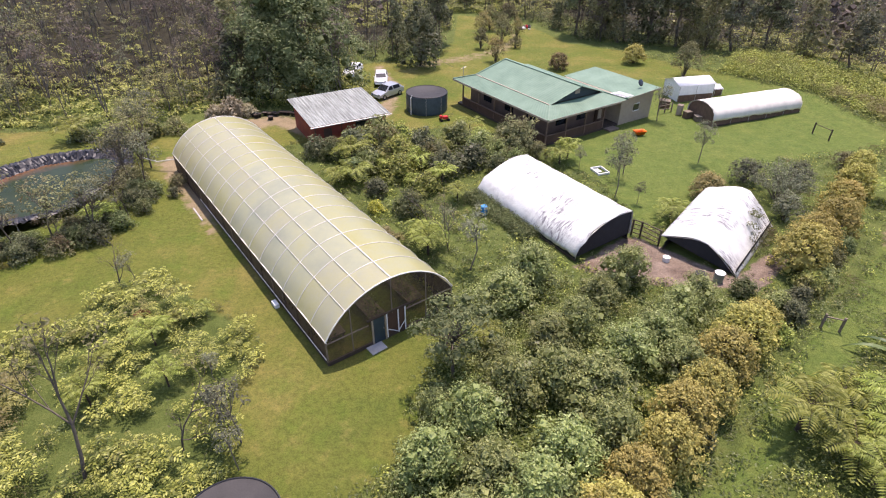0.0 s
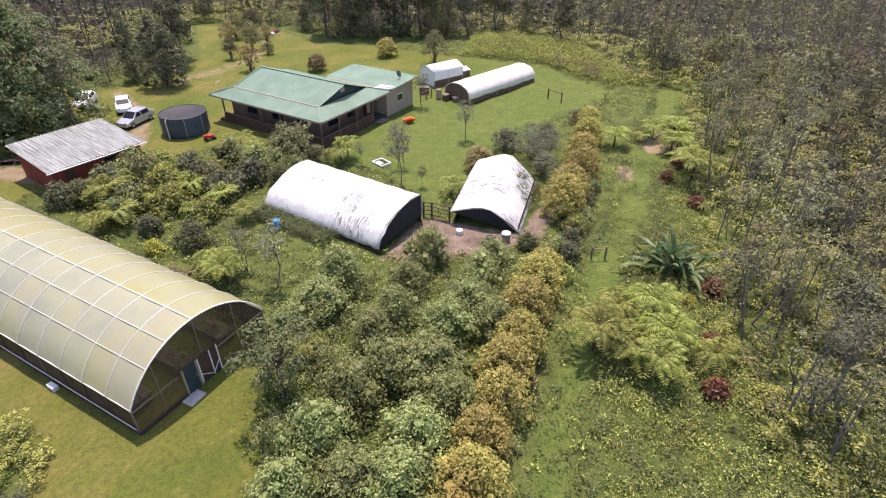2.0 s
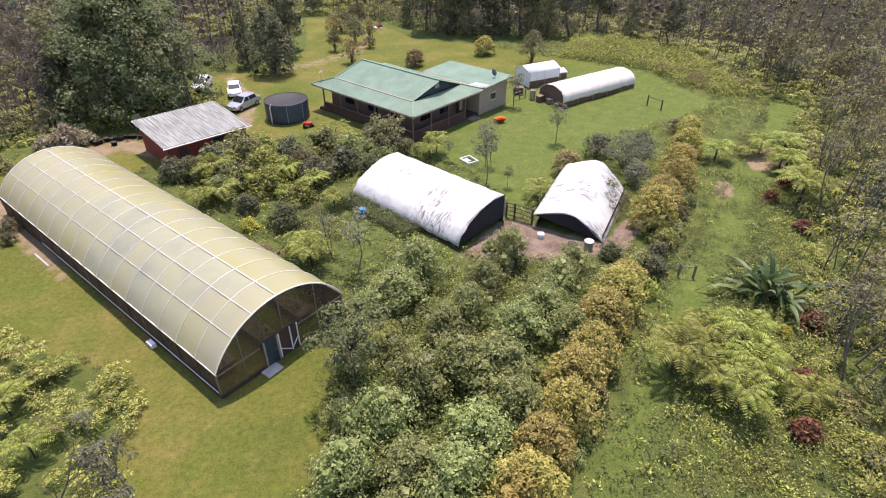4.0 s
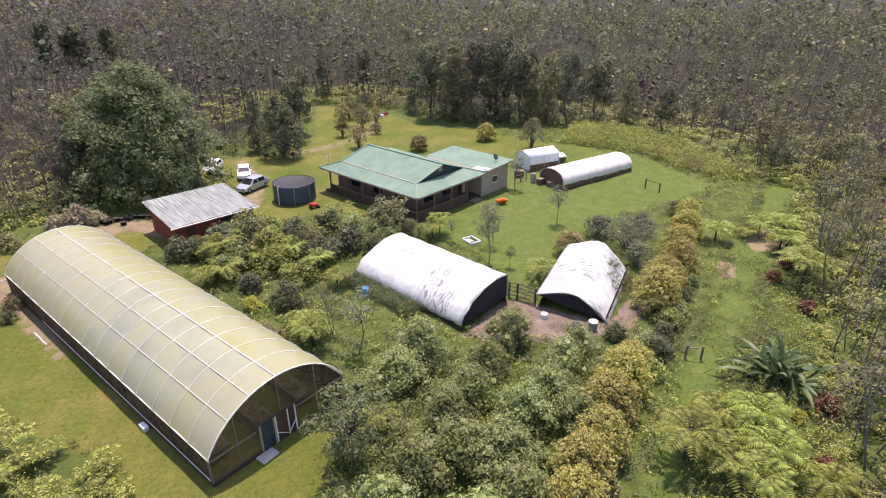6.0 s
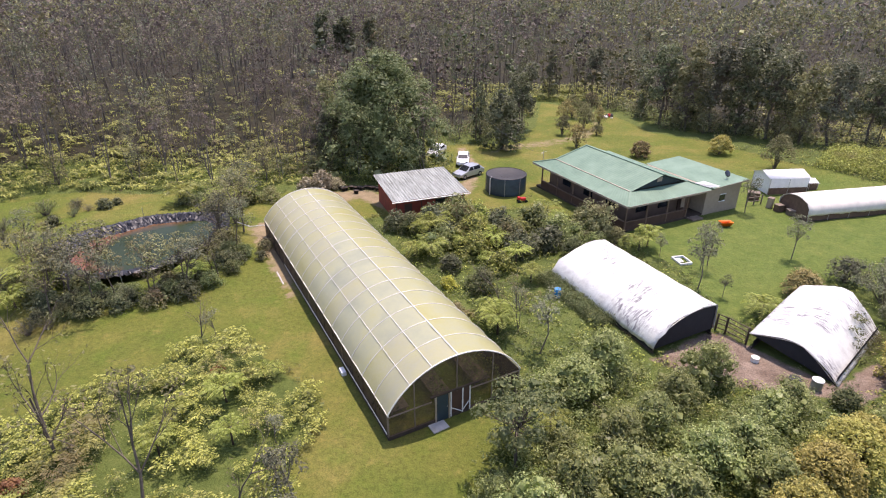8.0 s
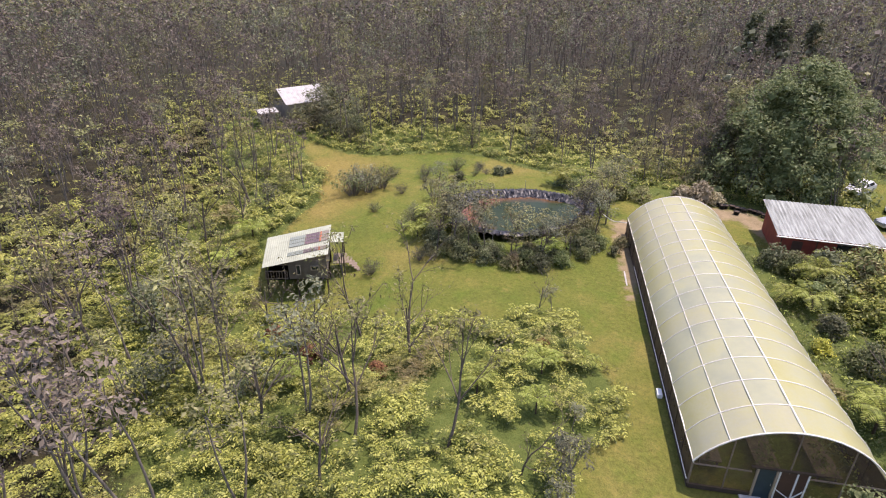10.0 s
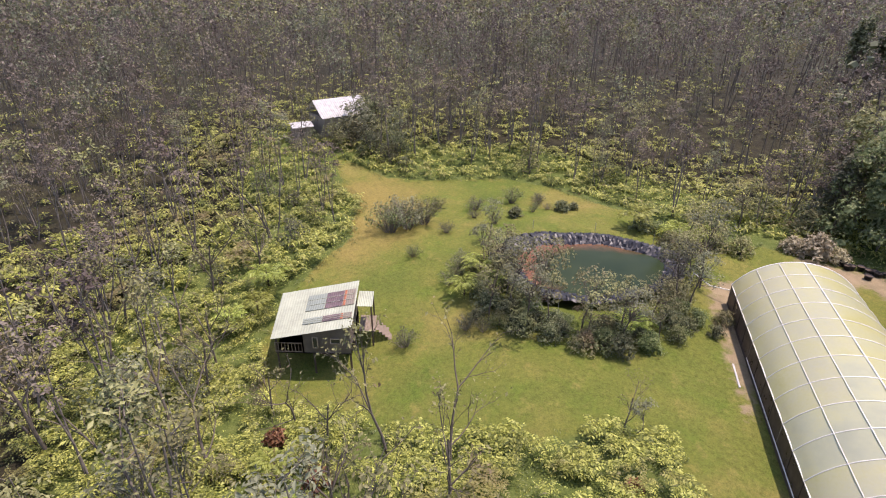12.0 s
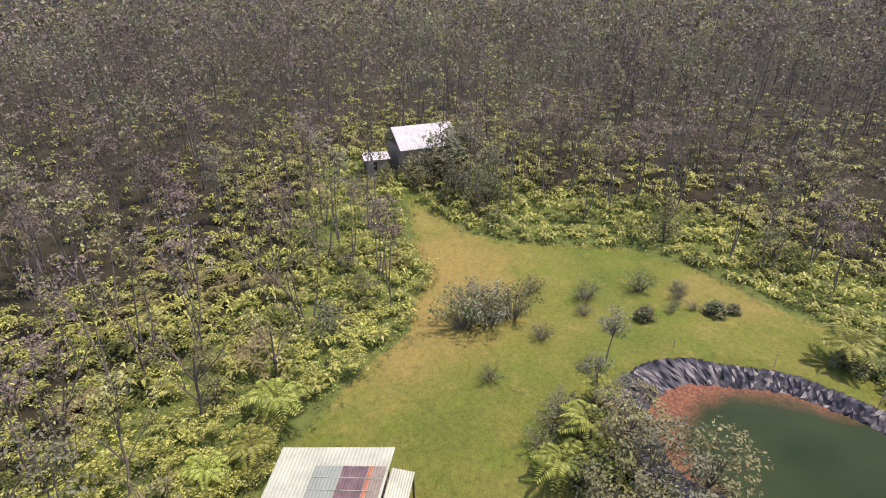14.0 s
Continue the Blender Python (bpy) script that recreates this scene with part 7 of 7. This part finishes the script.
def carpet(rng, x, y, per, spread, height, leaf, aspect=0.45):
    """Low leafy mounds at the given places."""
    n = len(x)
    d = rng.normal(0, 1, (n * per, 3))
    d[:, 2] = np.abs(d[:, 2])
    d /= np.linalg.norm(d, axis=1, keepdims=True)
    size1, tall1 = rng.uniform(0.7, 1.7, n), rng.uniform(0.35, 1.0, n) * height
    size, tall = np.repeat(size1, per), np.repeat(tall1, per)
    k = rng.uniform(0.75, 1.08, n * per)
    px = np.repeat(x, per) + d[:, 0] * size * spread * k
    py = np.repeat(y, per) + d[:, 1] * size * spread * k
    pz = land(px, py) + 0.03 + tall * d[:, 2] * k
    v, f = leaves(rng, np.stack([px, py, pz], 1), d, leaf, aspect, 0.45, 0.6)
    return v, f, np.repeat(rng.uniform(0, 1, n), per)


def off_buildings(x, y):
    """Keep plants out of the greenhouse, tents, house, hut and pond."""
    ok = np.ones(x.shape, bool)
    for poly in ([(-7.3, 23.2), (0.2, 29), (-19.2, 55), (-26.8, 49.6)], [(9.8, 34.6), (15.1, 38.2), (8.2, 48.8), (2.6, 45.2)],
                 [(16.8, 36.8), (21.4, 33), (27.8, 40.4), (23.2, 44.2)], [(10.4, 55.6), (25.9, 66), (15.6, 82), (0.2, 71.2)],
                 [(-14.5, 55.2), (-6, 60.2), (-10, 67.4), (-19, 62.4)], [(-38.6, 21), (-45.2, 26), (-50, 20), (-43.4, 15.8)],
                 [(28, 63), (32, 61.5), (45, 66), (43, 71), (29, 66.5)]):
        ok &= ~inside(x, y, poly)
    return ok & (pond_r(x, y) > 1.3) & (np.hypot(x + 2.65, y - 68.6) > 2.9) & (np.hypot(x + 9.4, y - 13.2) > 2.6)


ALL_LAWN = [LAWN_WEST, LAWN_HOUSE, PATH_EAST]


def on_lawn(x, y, margin=0.3):
    hit = np.zeros(x.shape, bool)
    for p in ALL_LAWN + [GRAVEL]:
        hit |= signed(x, y, p) > margin
    return hit


def in_view(x, y, reach):
    """The side of the land that the flight ever looks at."""
    az = np.degrees(np.arctan2(-x, y + 4))
    return (np.hypot(x, y) < reach) & (az > -72) & (az < 112)


# fern scrub west of the greenhouse and under the young trees
r = np.random.default_rng(200)
x, y = scatter(r, 13500, (-75, -8), (-9, 42))
west = (~on_lawn(x, y)) & off_buildings(x, y) & (y < 0.9 * (-x) + 22) & (signed(x, y, CLEAR) < 9) | (inside(x, y, CLEAR) & (x < -11) & (y < 33) & ~on_lawn(x, y))
west &= ~on_lawn(x, y) & off_buildings(x, y) & (np.hypot(x, y) < 80) & (np.hypot(x, y) > 9)
dens = np.clip(1.3 - np.hypot(x + 10, y - 15) / 75, 0.45, 1)
west &= r.uniform(0, 1, x.shape) < dens
x, y = x[west], y[west]
gap = np.array([noise.noise((a * 0.35, b * 0.35, 3.0)) for a, b in zip(x, y)])
x, y = x[gap > -0.13], y[gap > -0.13]
half = len(x) // 2
sel = r.uniform(0, 1, len(x)) < 0.3
fx, fy = x[sel], y[sel]
swell = np.array([noise.noise((a * 0.3, b * 0.3, 5.0)) for a, b in zip(fx, fy)])
ferns = rosettes(r, fx, fy, land(fx, fy) + 0.5 + 0.9 * np.clip(swell + 0.3, 0, 1) * r.uniform(0.5, 1.2, len(fx)), r.uniform(0.5, 1.1, len(fx)), 7, 6)
stuff("fern_scrub", [carpet(r, x[:half], y[:half], 17, 0.42, 0.85, 0.068), carpet(r, x[half:], y[half:], 17, 0.42, 1.0, 0.066), ferns], [M_FERN, M_WEED],
      [0] * (half * 17) + [1] * ((len(x) - half) * 17) + [0] * len(ferns[1]), "yellow-green fern scrub covering rough ground", "ferns")

# weeds, ferns and long grass inside the clearing
x, y = scatter(r, 16000, (-30, 4), (60, 96))
mid = inside(x, y, CLEAR) & ~on_lawn(x, y) & off_buildings(x, y) & (x > -9 - 0.5 * (y - 24)) & (np.hypot(x, y) > 6)
x, y = x[mid], y[mid]
near = np.hypot(x, y) < 48
keep = near | (r.uniform(0, 1, x.shape) < 0.6)
x, y = x[keep], y[keep]
a = len(x) * 3 // 5
stuff("weeds", [carpet(r, x[:a], y[:a], 17, 0.42, 0.55, 0.10), carpet(r, x[a:], y[a:], 17, 0.45, 0.75, 0.11)], [M_WEED, M_FERN],
      [0] * (a * 17) + [1] * ((len(x) - a) * 17), "long grass and weeds between the trees and tents", "weeds")

s, w = r.uniform(0.34, 1.02, 700) * 12.8, r.uniform(-1.5, 0.25, 700)
tx, ty = 9.95 + w * math.cos(radians(33.6)) - s * math.sin(radians(33.6)), 34.95 + w * math.sin(radians(33.6)) + s * math.cos(radians(33.6))
x, y = scatter(r, 9000, (24, 26), (62, 76))
rough = (signed(x, y, PATH_EAST) > -0.5) & off_buildings(x, y)
gap = np.array([noise.noise((a * 0.22, b * 0.22, 17.0)) for a, b in zip(x, y)])
x, y = x[rough & (gap > 0.02)], y[rough & (gap > 0.02)]
stuff("rough_grass", [carpet(r, tx, ty, 22, 0.4, 1.0, 0.1, 0.3), carpet(r, x, y, 14, 0.4, 0.3, 0.085, 0.3)], [M_WEED], None, "rank grass against the tent and along the path", "grass")

# leafy fill between the orchard trees
x, y = scatter(r, 2600, (-4, 8), (24, 36))
fill = inside(x, y, [(-1, 24), (0.6, 29.5), (2.5, 32.5), (8, 33), (11, 29.6), (18, 30.4), (22, 28.6), (19.6, 26.4), (14.4, 20), (9.4, 14.4), (5.4, 8.4), (-3.4, 9), (-3.6, 14.5), (-1.6, 17.5)])
x, y = x[fill], y[fill]
gap = np.array([noise.noise((a * 0.3, b * 0.3, 9.0)) for a, b in zip(x, y)])
x, y = x[gap > -0.12], y[gap > -0.12]
stuff("orchard_undergrowth", [carpet(r, x, y, 40, 0.55, 1.2, 0.08)], [M_CITRUS], None, "rank green growth between the orchard trees", "undergrowth")

# the rough bank beyond the tunnel, and the fern patch east of the path
x, y = scatter(r, 5200, (38, 58), (62, 95))
bank = inside(x, y, [(40, 82), (47, 93), (60, 79), (59, 61), (54, 62), (49.5, 74)])
x, y = x[bank], y[bank]
x2, y2 = scatter(r, 4200, (6, -4), (42, 36))
field = inside(x2, y2, [(10, 3), (13.4, 12.4), (18, 17.6), (26.4, 24), (33, 29), (40, 35), (35.4, 26), (28.5, 18), (23.6, 11), (22, -4), (12, -4)])
x2, y2 = x2[field], y2[field]
stuff("fern_bank", [carpet(r, x, y, 21, 0.7, 1.6, 0.14), carpet(r, x2, y2, 38, 0.42, 0.9, 0.068)], [M_FERN, M_WEED],
      [0] * (len(x) * 21 + len(x2) * 26) + [1] * (len(x2) * 12), "fern and scrub on rough banks at the edge of the lawn", "ferns")

# thicket at the edge of the eastern forest
x, y = scatter(r, 5200, (20, -10), (62, 52))
sd = signed(x, y, CLEAR)
grown = (sd < 0.3) & (sd > -16) & (np.hypot(x, y) > 14) & (np.hypot(x - 29, y - 24.2) > 2.6)
gap = np.array([noise.noise((a * 0.28, b * 0.28, 31.0)) for a, b in zip(x, y)])
grown &= (gap > -0.12) & (r.uniform(0, 1, x.shape) < np.clip(1.0 + sd / 20, 0.3, 1))
x, y = x[grown], y[grown]
a = len(x) // 2
stuff("thicket", [carpet(r, x[:a], y[:a], 38, 0.75, 2.3, 0.105), carpet(r, x[a:], y[a:], 38, 0.65, 1.4, 0.1)], [M_OLIVE, M_FERN],
      [0] * (a * 38) + [1] * ((len(x) - a) * 38), "olive thicket of saplings and fern at the forest edge", "thicket")

# dark undergrowth closing the foot of the tall northern wood
x, y = scatter(r, 5000, (-40, 66), (66, 128))
sd = signed(x, y, CLEAR)
foot = (sd < -0.8) & (sd > -9) & ((y > 90) | (x < -14)) & (np.hypot(x + 21, y - 76.5) > 7) & (x + y < 152) & ~((x < 2) & (y > 106) & (sd > -1.5))
x, y = x[foot], y[foot]
a = len(x) // 2
stuff("undergrowth", [carpet(r, x[:a], y[:a], 26, 1.0, 4.2, 0.22), carpet(r, x[a:], y[a:], 26, 1.1, 2.8, 0.2)], [M_DARKLEAF, M_OLIVE],
      [0] * (a * 26) + [1] * ((len(x) - a) * 26), "dark undergrowth at the foot of tall trees", "undergrowth")

# tufts along the lawn edges and on the lawn itself
x, y = scatter(r, 26000, (-84, 8), (60, 100))
edge = np.full(x.shape, 1e9)
for p in ALL_LAWN:
    edge = np.minimum(edge, np.abs(signed(x, y, p)))
tuft = (edge < 0.9) & off_buildings(x, y)
x, y = x[tuft], y[tuft]
stuff("edge_tufts", [carpet(r, x, y, 9, 0.25, 0.45, 0.11, 0.25)], [M_WEED], None, "rough grass tufts along the mown edges", "grass")

# understory along the forest edge
x, y = scatter(r, 46000, (-150, -8), (100, 150))
sd = signed(x, y, CLEAR)
under = (sd < 0.5) & in_view(x, y, 150) & (np.hypot(x, y) > 12) & ~on_lawn(x, y)
under &= ~((np.hypot(x - 32, y - 110) < 22) | (np.hypot(x + 10, y - 102) < 14))
under &= r.uniform(0, 1, x.shape) < np.clip(1.5 + sd / 22, 0.1, 1)
x, y = x[under], y[under]
hole = np.array([noise.noise((a * 0.22, b * 0.22, 13.0)) for a, b in zip(x, y)])
dense = (hole > -0.38) | (sd[under] > -6)
x, y, hole = x[dense], y[dense], hole[dense]
dist = np.hypot(x + 8, y - 5)
pick = r.uniform(0, 1, x.shape) < np.where(x > 15, 0.85, 1.0)
n1, n2 = (dist < 50) & (r.uniform(0, 1, x.shape) < 0.55) & pick, (dist >= 50) & pick
lift = 0.4 + 1.5 * np.clip(hole + 0.25, 0, 0.8) * r.uniform(0.4, 1.4, len(x))
z = land(x, y) + lift
stuff("fern_understory", [rosettes(r, x[n1], y[n1], z[n1], r.uniform(0.45, 0.95, n1.sum()), 7, 5), rosettes(r, x[n2], y[n2], z[n2], r.uniform(0.45, 0.85, n2.sum()), 8, 0, 0.15),
                          carpet(r, x[n1], y[n1], 16, 0.6, 0.8, 0.07), carpet(r, x[n2], y[n2], 9, 0.8, 1.2, 0.15)], [M_FERN], None,
      "bright fern understory along the edge of the forest", "ferns")



# ---- forest ----
def tree_cloud(rng, x, y, h, per, leaf, spread, mats, stems=3, tall=0.5, k=6, dense=0.0):
    """Many simple trees at once: a few thin stems each and a feathery crown of leaf tufts."""
    n = len(x)
    z0 = land(x, y)
    pieces, slots = [], []
    wide = spread * rng.uniform(0.55, 1.6, n)
    own = rng.uniform(0, 1, n)
    p, _ = ball(rng, n * k, 0.4)
    p = p.reshape(n, k, 3)
    p[..., :2] *= (1.0 - 0.45 * np.clip(p[..., 2:], -0.2, 1))
    C = np.stack([x[:, None] + p[..., 0] * wide[:, None], y[:, None] + p[..., 1] * wide[:, None],
                  z0[:, None] + h[:, None] * (1 - tall / 2 + p[..., 2] * tall / 2)], -1).reshape(-1, 3)
    m = max(1, per // k)
    cl = np.repeat(wide, k) * rng.uniform(0.28, 0.55, n * k)
    if dense:
        pieces.append((*cores(rng, C, cl * dense, 0.9), np.repeat(own, k * 6)))
        slots += np.repeat(mats, k * 6).tolist()
    q, d = ball(rng, n * k * m, 0.35)
    P = np.repeat(C, m, 0) + q * (1, 1, 1.1) * np.repeat(cl, m)[:, None]
    pieces.append((*leaves(rng, P, d * 0.6, leaf, 0.55, 0.35, 1.1), np.repeat(own, k * m)))
    slots += np.repeat(mats, k * m).tolist()
    if stems:
        x, y, z0, h = (np.repeat(v, stems) for v in (x, y, z0, h))
        n *= stems
        w = (0.03 + 0.0045 * h) * rng.uniform(0.7, 1.4, n)
        foot, lean = rng.normal(0, 0.3, (n, 2)), rng.normal(0, 0.75, (n, 2))
        rise = h * rng.uniform(0.6, 0.98, n)
        base = np.stack([x + foot[:, 0], y + foot[:, 1], z0 - 0.2], 1)
        top = np.stack([x + lean[:, 0], y + lean[:, 1], z0 + rise], 1)
        a = rng.uniform(0, math.tau, n)
        ring = []
        for q, s in ((base, 1.0), (top, 0.35)):
            for j in range(3):
                ring.append(q + np.stack([np.cos(a + j * 2.094) * w * s, np.sin(a + j * 2.094) * w * s, np.zeros(n)], 1))
        v = np.stack(ring, 1).reshape(-1, 3)
        b = np.arange(n)[:, None] * 6
        f = np.concatenate([b + np.array([[0, 1, 4, 3]]), b + np.array([[1, 2, 5, 4]]), b + np.array([[2, 0, 3, 5]])])
        pieces.append((v, f))
        slots += [4] * len(f)
    return pieces, slots


def leaf_kind(rng, x, y):
    """Which foliage each tree bears: browner to the west, olive to the east, dark in the tall north wood."""
    u = rng.uniform(0, 1, len(x))
    east = np.clip((x + 5) / 45, 0, 1)
    brown = 0.5 - 0.38 * east
    kind = np.where(u < brown, 0, np.where(u < brown + 0.22, 1, 2))
    return np.where((y > 88) & (x > -30) & (rng.uniform(0, 1, len(x)) < 0.25), 3, kind)


def thin(x, y, keep_dist):
    """Drop places that crowd one another."""
    seen = {}
    out = []
    c = keep_dist
    for i, (a, b) in enumerate(zip(x, y)):
        k = (int(a // c), int(b // c))
        if any((a - p) ** 2 + (b - q) ** 2 < c * c for u in (-1, 0, 1) for v in (-1, 0, 1) for p, q in seen.get((k[0] + u, k[1] + v), ())):
            continue
        seen.setdefault(k, []).append((a, b))
        out.append(i)
    return np.array(out, int)


r = np.random.default_rng(300)
x, y = scatter(r, 52000, (-190, -20), (190, 190))
sd = signed(x, y, CLEAR)
ok = (sd < -1.2) & in_view(x, y, 185) & (np.hypot(x, y) > 14)
young_side = (x < -36) & (y < 30) & (np.hypot(x + 40, y - 12) < 34)
ok &= ~young_side | (r.uniform(0, 1, x.shape) < 0.25)
edge_side = np.clip(0.1 - sd / 22, 0.1, 1)
ok &= (r.uniform(0, 1, x.shape) < edge_side) | (y > 85) | (x > 12)
ok &= ~((np.abs(x + 86.5) < 7.5) & (np.abs(y - 44) < 6.8)) & ~(((x + 21) ** 2 + (y - 76.5) ** 2) < 30)
x, y = x[ok], y[ok]
far = np.hypot(x, y) > 96
wide = np.where(x > 12, 0.72, 1.0)[~far]
i, j = thin(x[~far] / wide, y[~far] / wide, 2.75), thin(x[far], y[far], 4.1)
x, y = np.concatenate([x[~far][i], x[far][j]]), np.concatenate([y[~far][i], y[far][j]])
glade = np.array([noise.noise((a * 0.11, b * 0.11, 7.0)) for a, b in zip(x, y)])
clump = np.array([noise.noise((a * 0.17, b * 0.17, 27.0)) for a, b in zip(x, y)])
keep = ((glade < 0.16) | (r.uniform(0, 1, len(x)) < 0.4)) & ((clump > -0.06) | (r.uniform(0, 1, len(x)) < 0.4))
x, y = x[keep], y[keep]
order = np.argsort(np.hypot(x + 12, y - 14))
x, y = x[order], y[order]
# the nearest stand as trees of their own
count = 300
for j in range(count):
    s = r.uniform(0.8, 1.3) * (0.85 if x[j] > 12 else 1.0)
    kind = ohia_kinds[j % 7] if j < 7 or x[j] < 10 else ohia_kinds[(2, 5, 2, 1)[j % 4]]
    m = standing(x[j], y[j], r.uniform(0, 6.28), s, sz=s * r.uniform(0.85, 1.15))
    if j < 7:
        kind.matrix_world = m
    else:
        copy_thing(kind, Matrix()).matrix_basis = m
x, y = x[count:], y[count:]
h = r.uniform(8.0, 14.0, len(x)) * np.where(r.uniform(0, 1, len(x)) < 0.08, 1.35, 1.0) * np.where(x > 12, 0.68, 1.0)
tallish = (y > 84) & (x > -42) & (np.hypot(x, y) < 152)
FOREST = [M_OHIA, M_OHIA_GREY, M_OLIVE, M_DARKLEAF, M_BARK]
for sel, per, leaf, wide, tall, rise, dense, where in ((~tallish & (np.hypot(x, y) < 100), 220, 0.23, 2.2, 0.66, 1.05, 0.0, "round"),
                                                       (tallish, 196, 0.2, 2.5, 0.8, 1.25, 0.36, "north of"),
                                                       (~tallish & (np.hypot(x, y) >= 100), 198, 0.235, 2.9, 0.66, 1.15, 0.0, "behind")):
    pieces, slots = tree_cloud(r, x[sel], y[sel], h[sel] * rise, per, leaf, wide, leaf_kind(r, x[sel], y[sel]), 2, tall, 14 if dense else 11, dense)
    stuff("forest", pieces, FOREST, slots, "grey-brown forest of slender trees %s the clearing" % where, "forest")

# farther woods, coarser with distance
rad = 185 + (430 - 185) * r.uniform(0, 1, 6000) ** 0.8
az = np.radians(r.uniform(-66, 108, 6000))
x, y = -np.sin(az) * rad, np.cos(az) * rad
pieces, slots = tree_cloud(r, x, y, r.uniform(7.0, 13.0, len(x)), 15, 0.72, 3.2, leaf_kind(r, x, y), 1, 0.5, 3)
stuff("far_woods", pieces, FOREST, slots, "brown-green woods stretching to the distance", "forest")
rad = 430 + (1700 - 430) * r.uniform(0, 1, 2600)
az = np.radians(r.uniform(-66, 108, 2600))
x, y = -np.sin(az) * rad, np.cos(az) * rad
pieces, slots = tree_cloud(r, x, y, r.uniform(6, 10, len(x)) + rad * 0.003, 8, 2.4, 9.0, leaf_kind(r, x, y), 0, 0.6, 2)
stuff("far_woods", pieces, FOREST, slots, "hazy brown woods on the horizon", "forest")
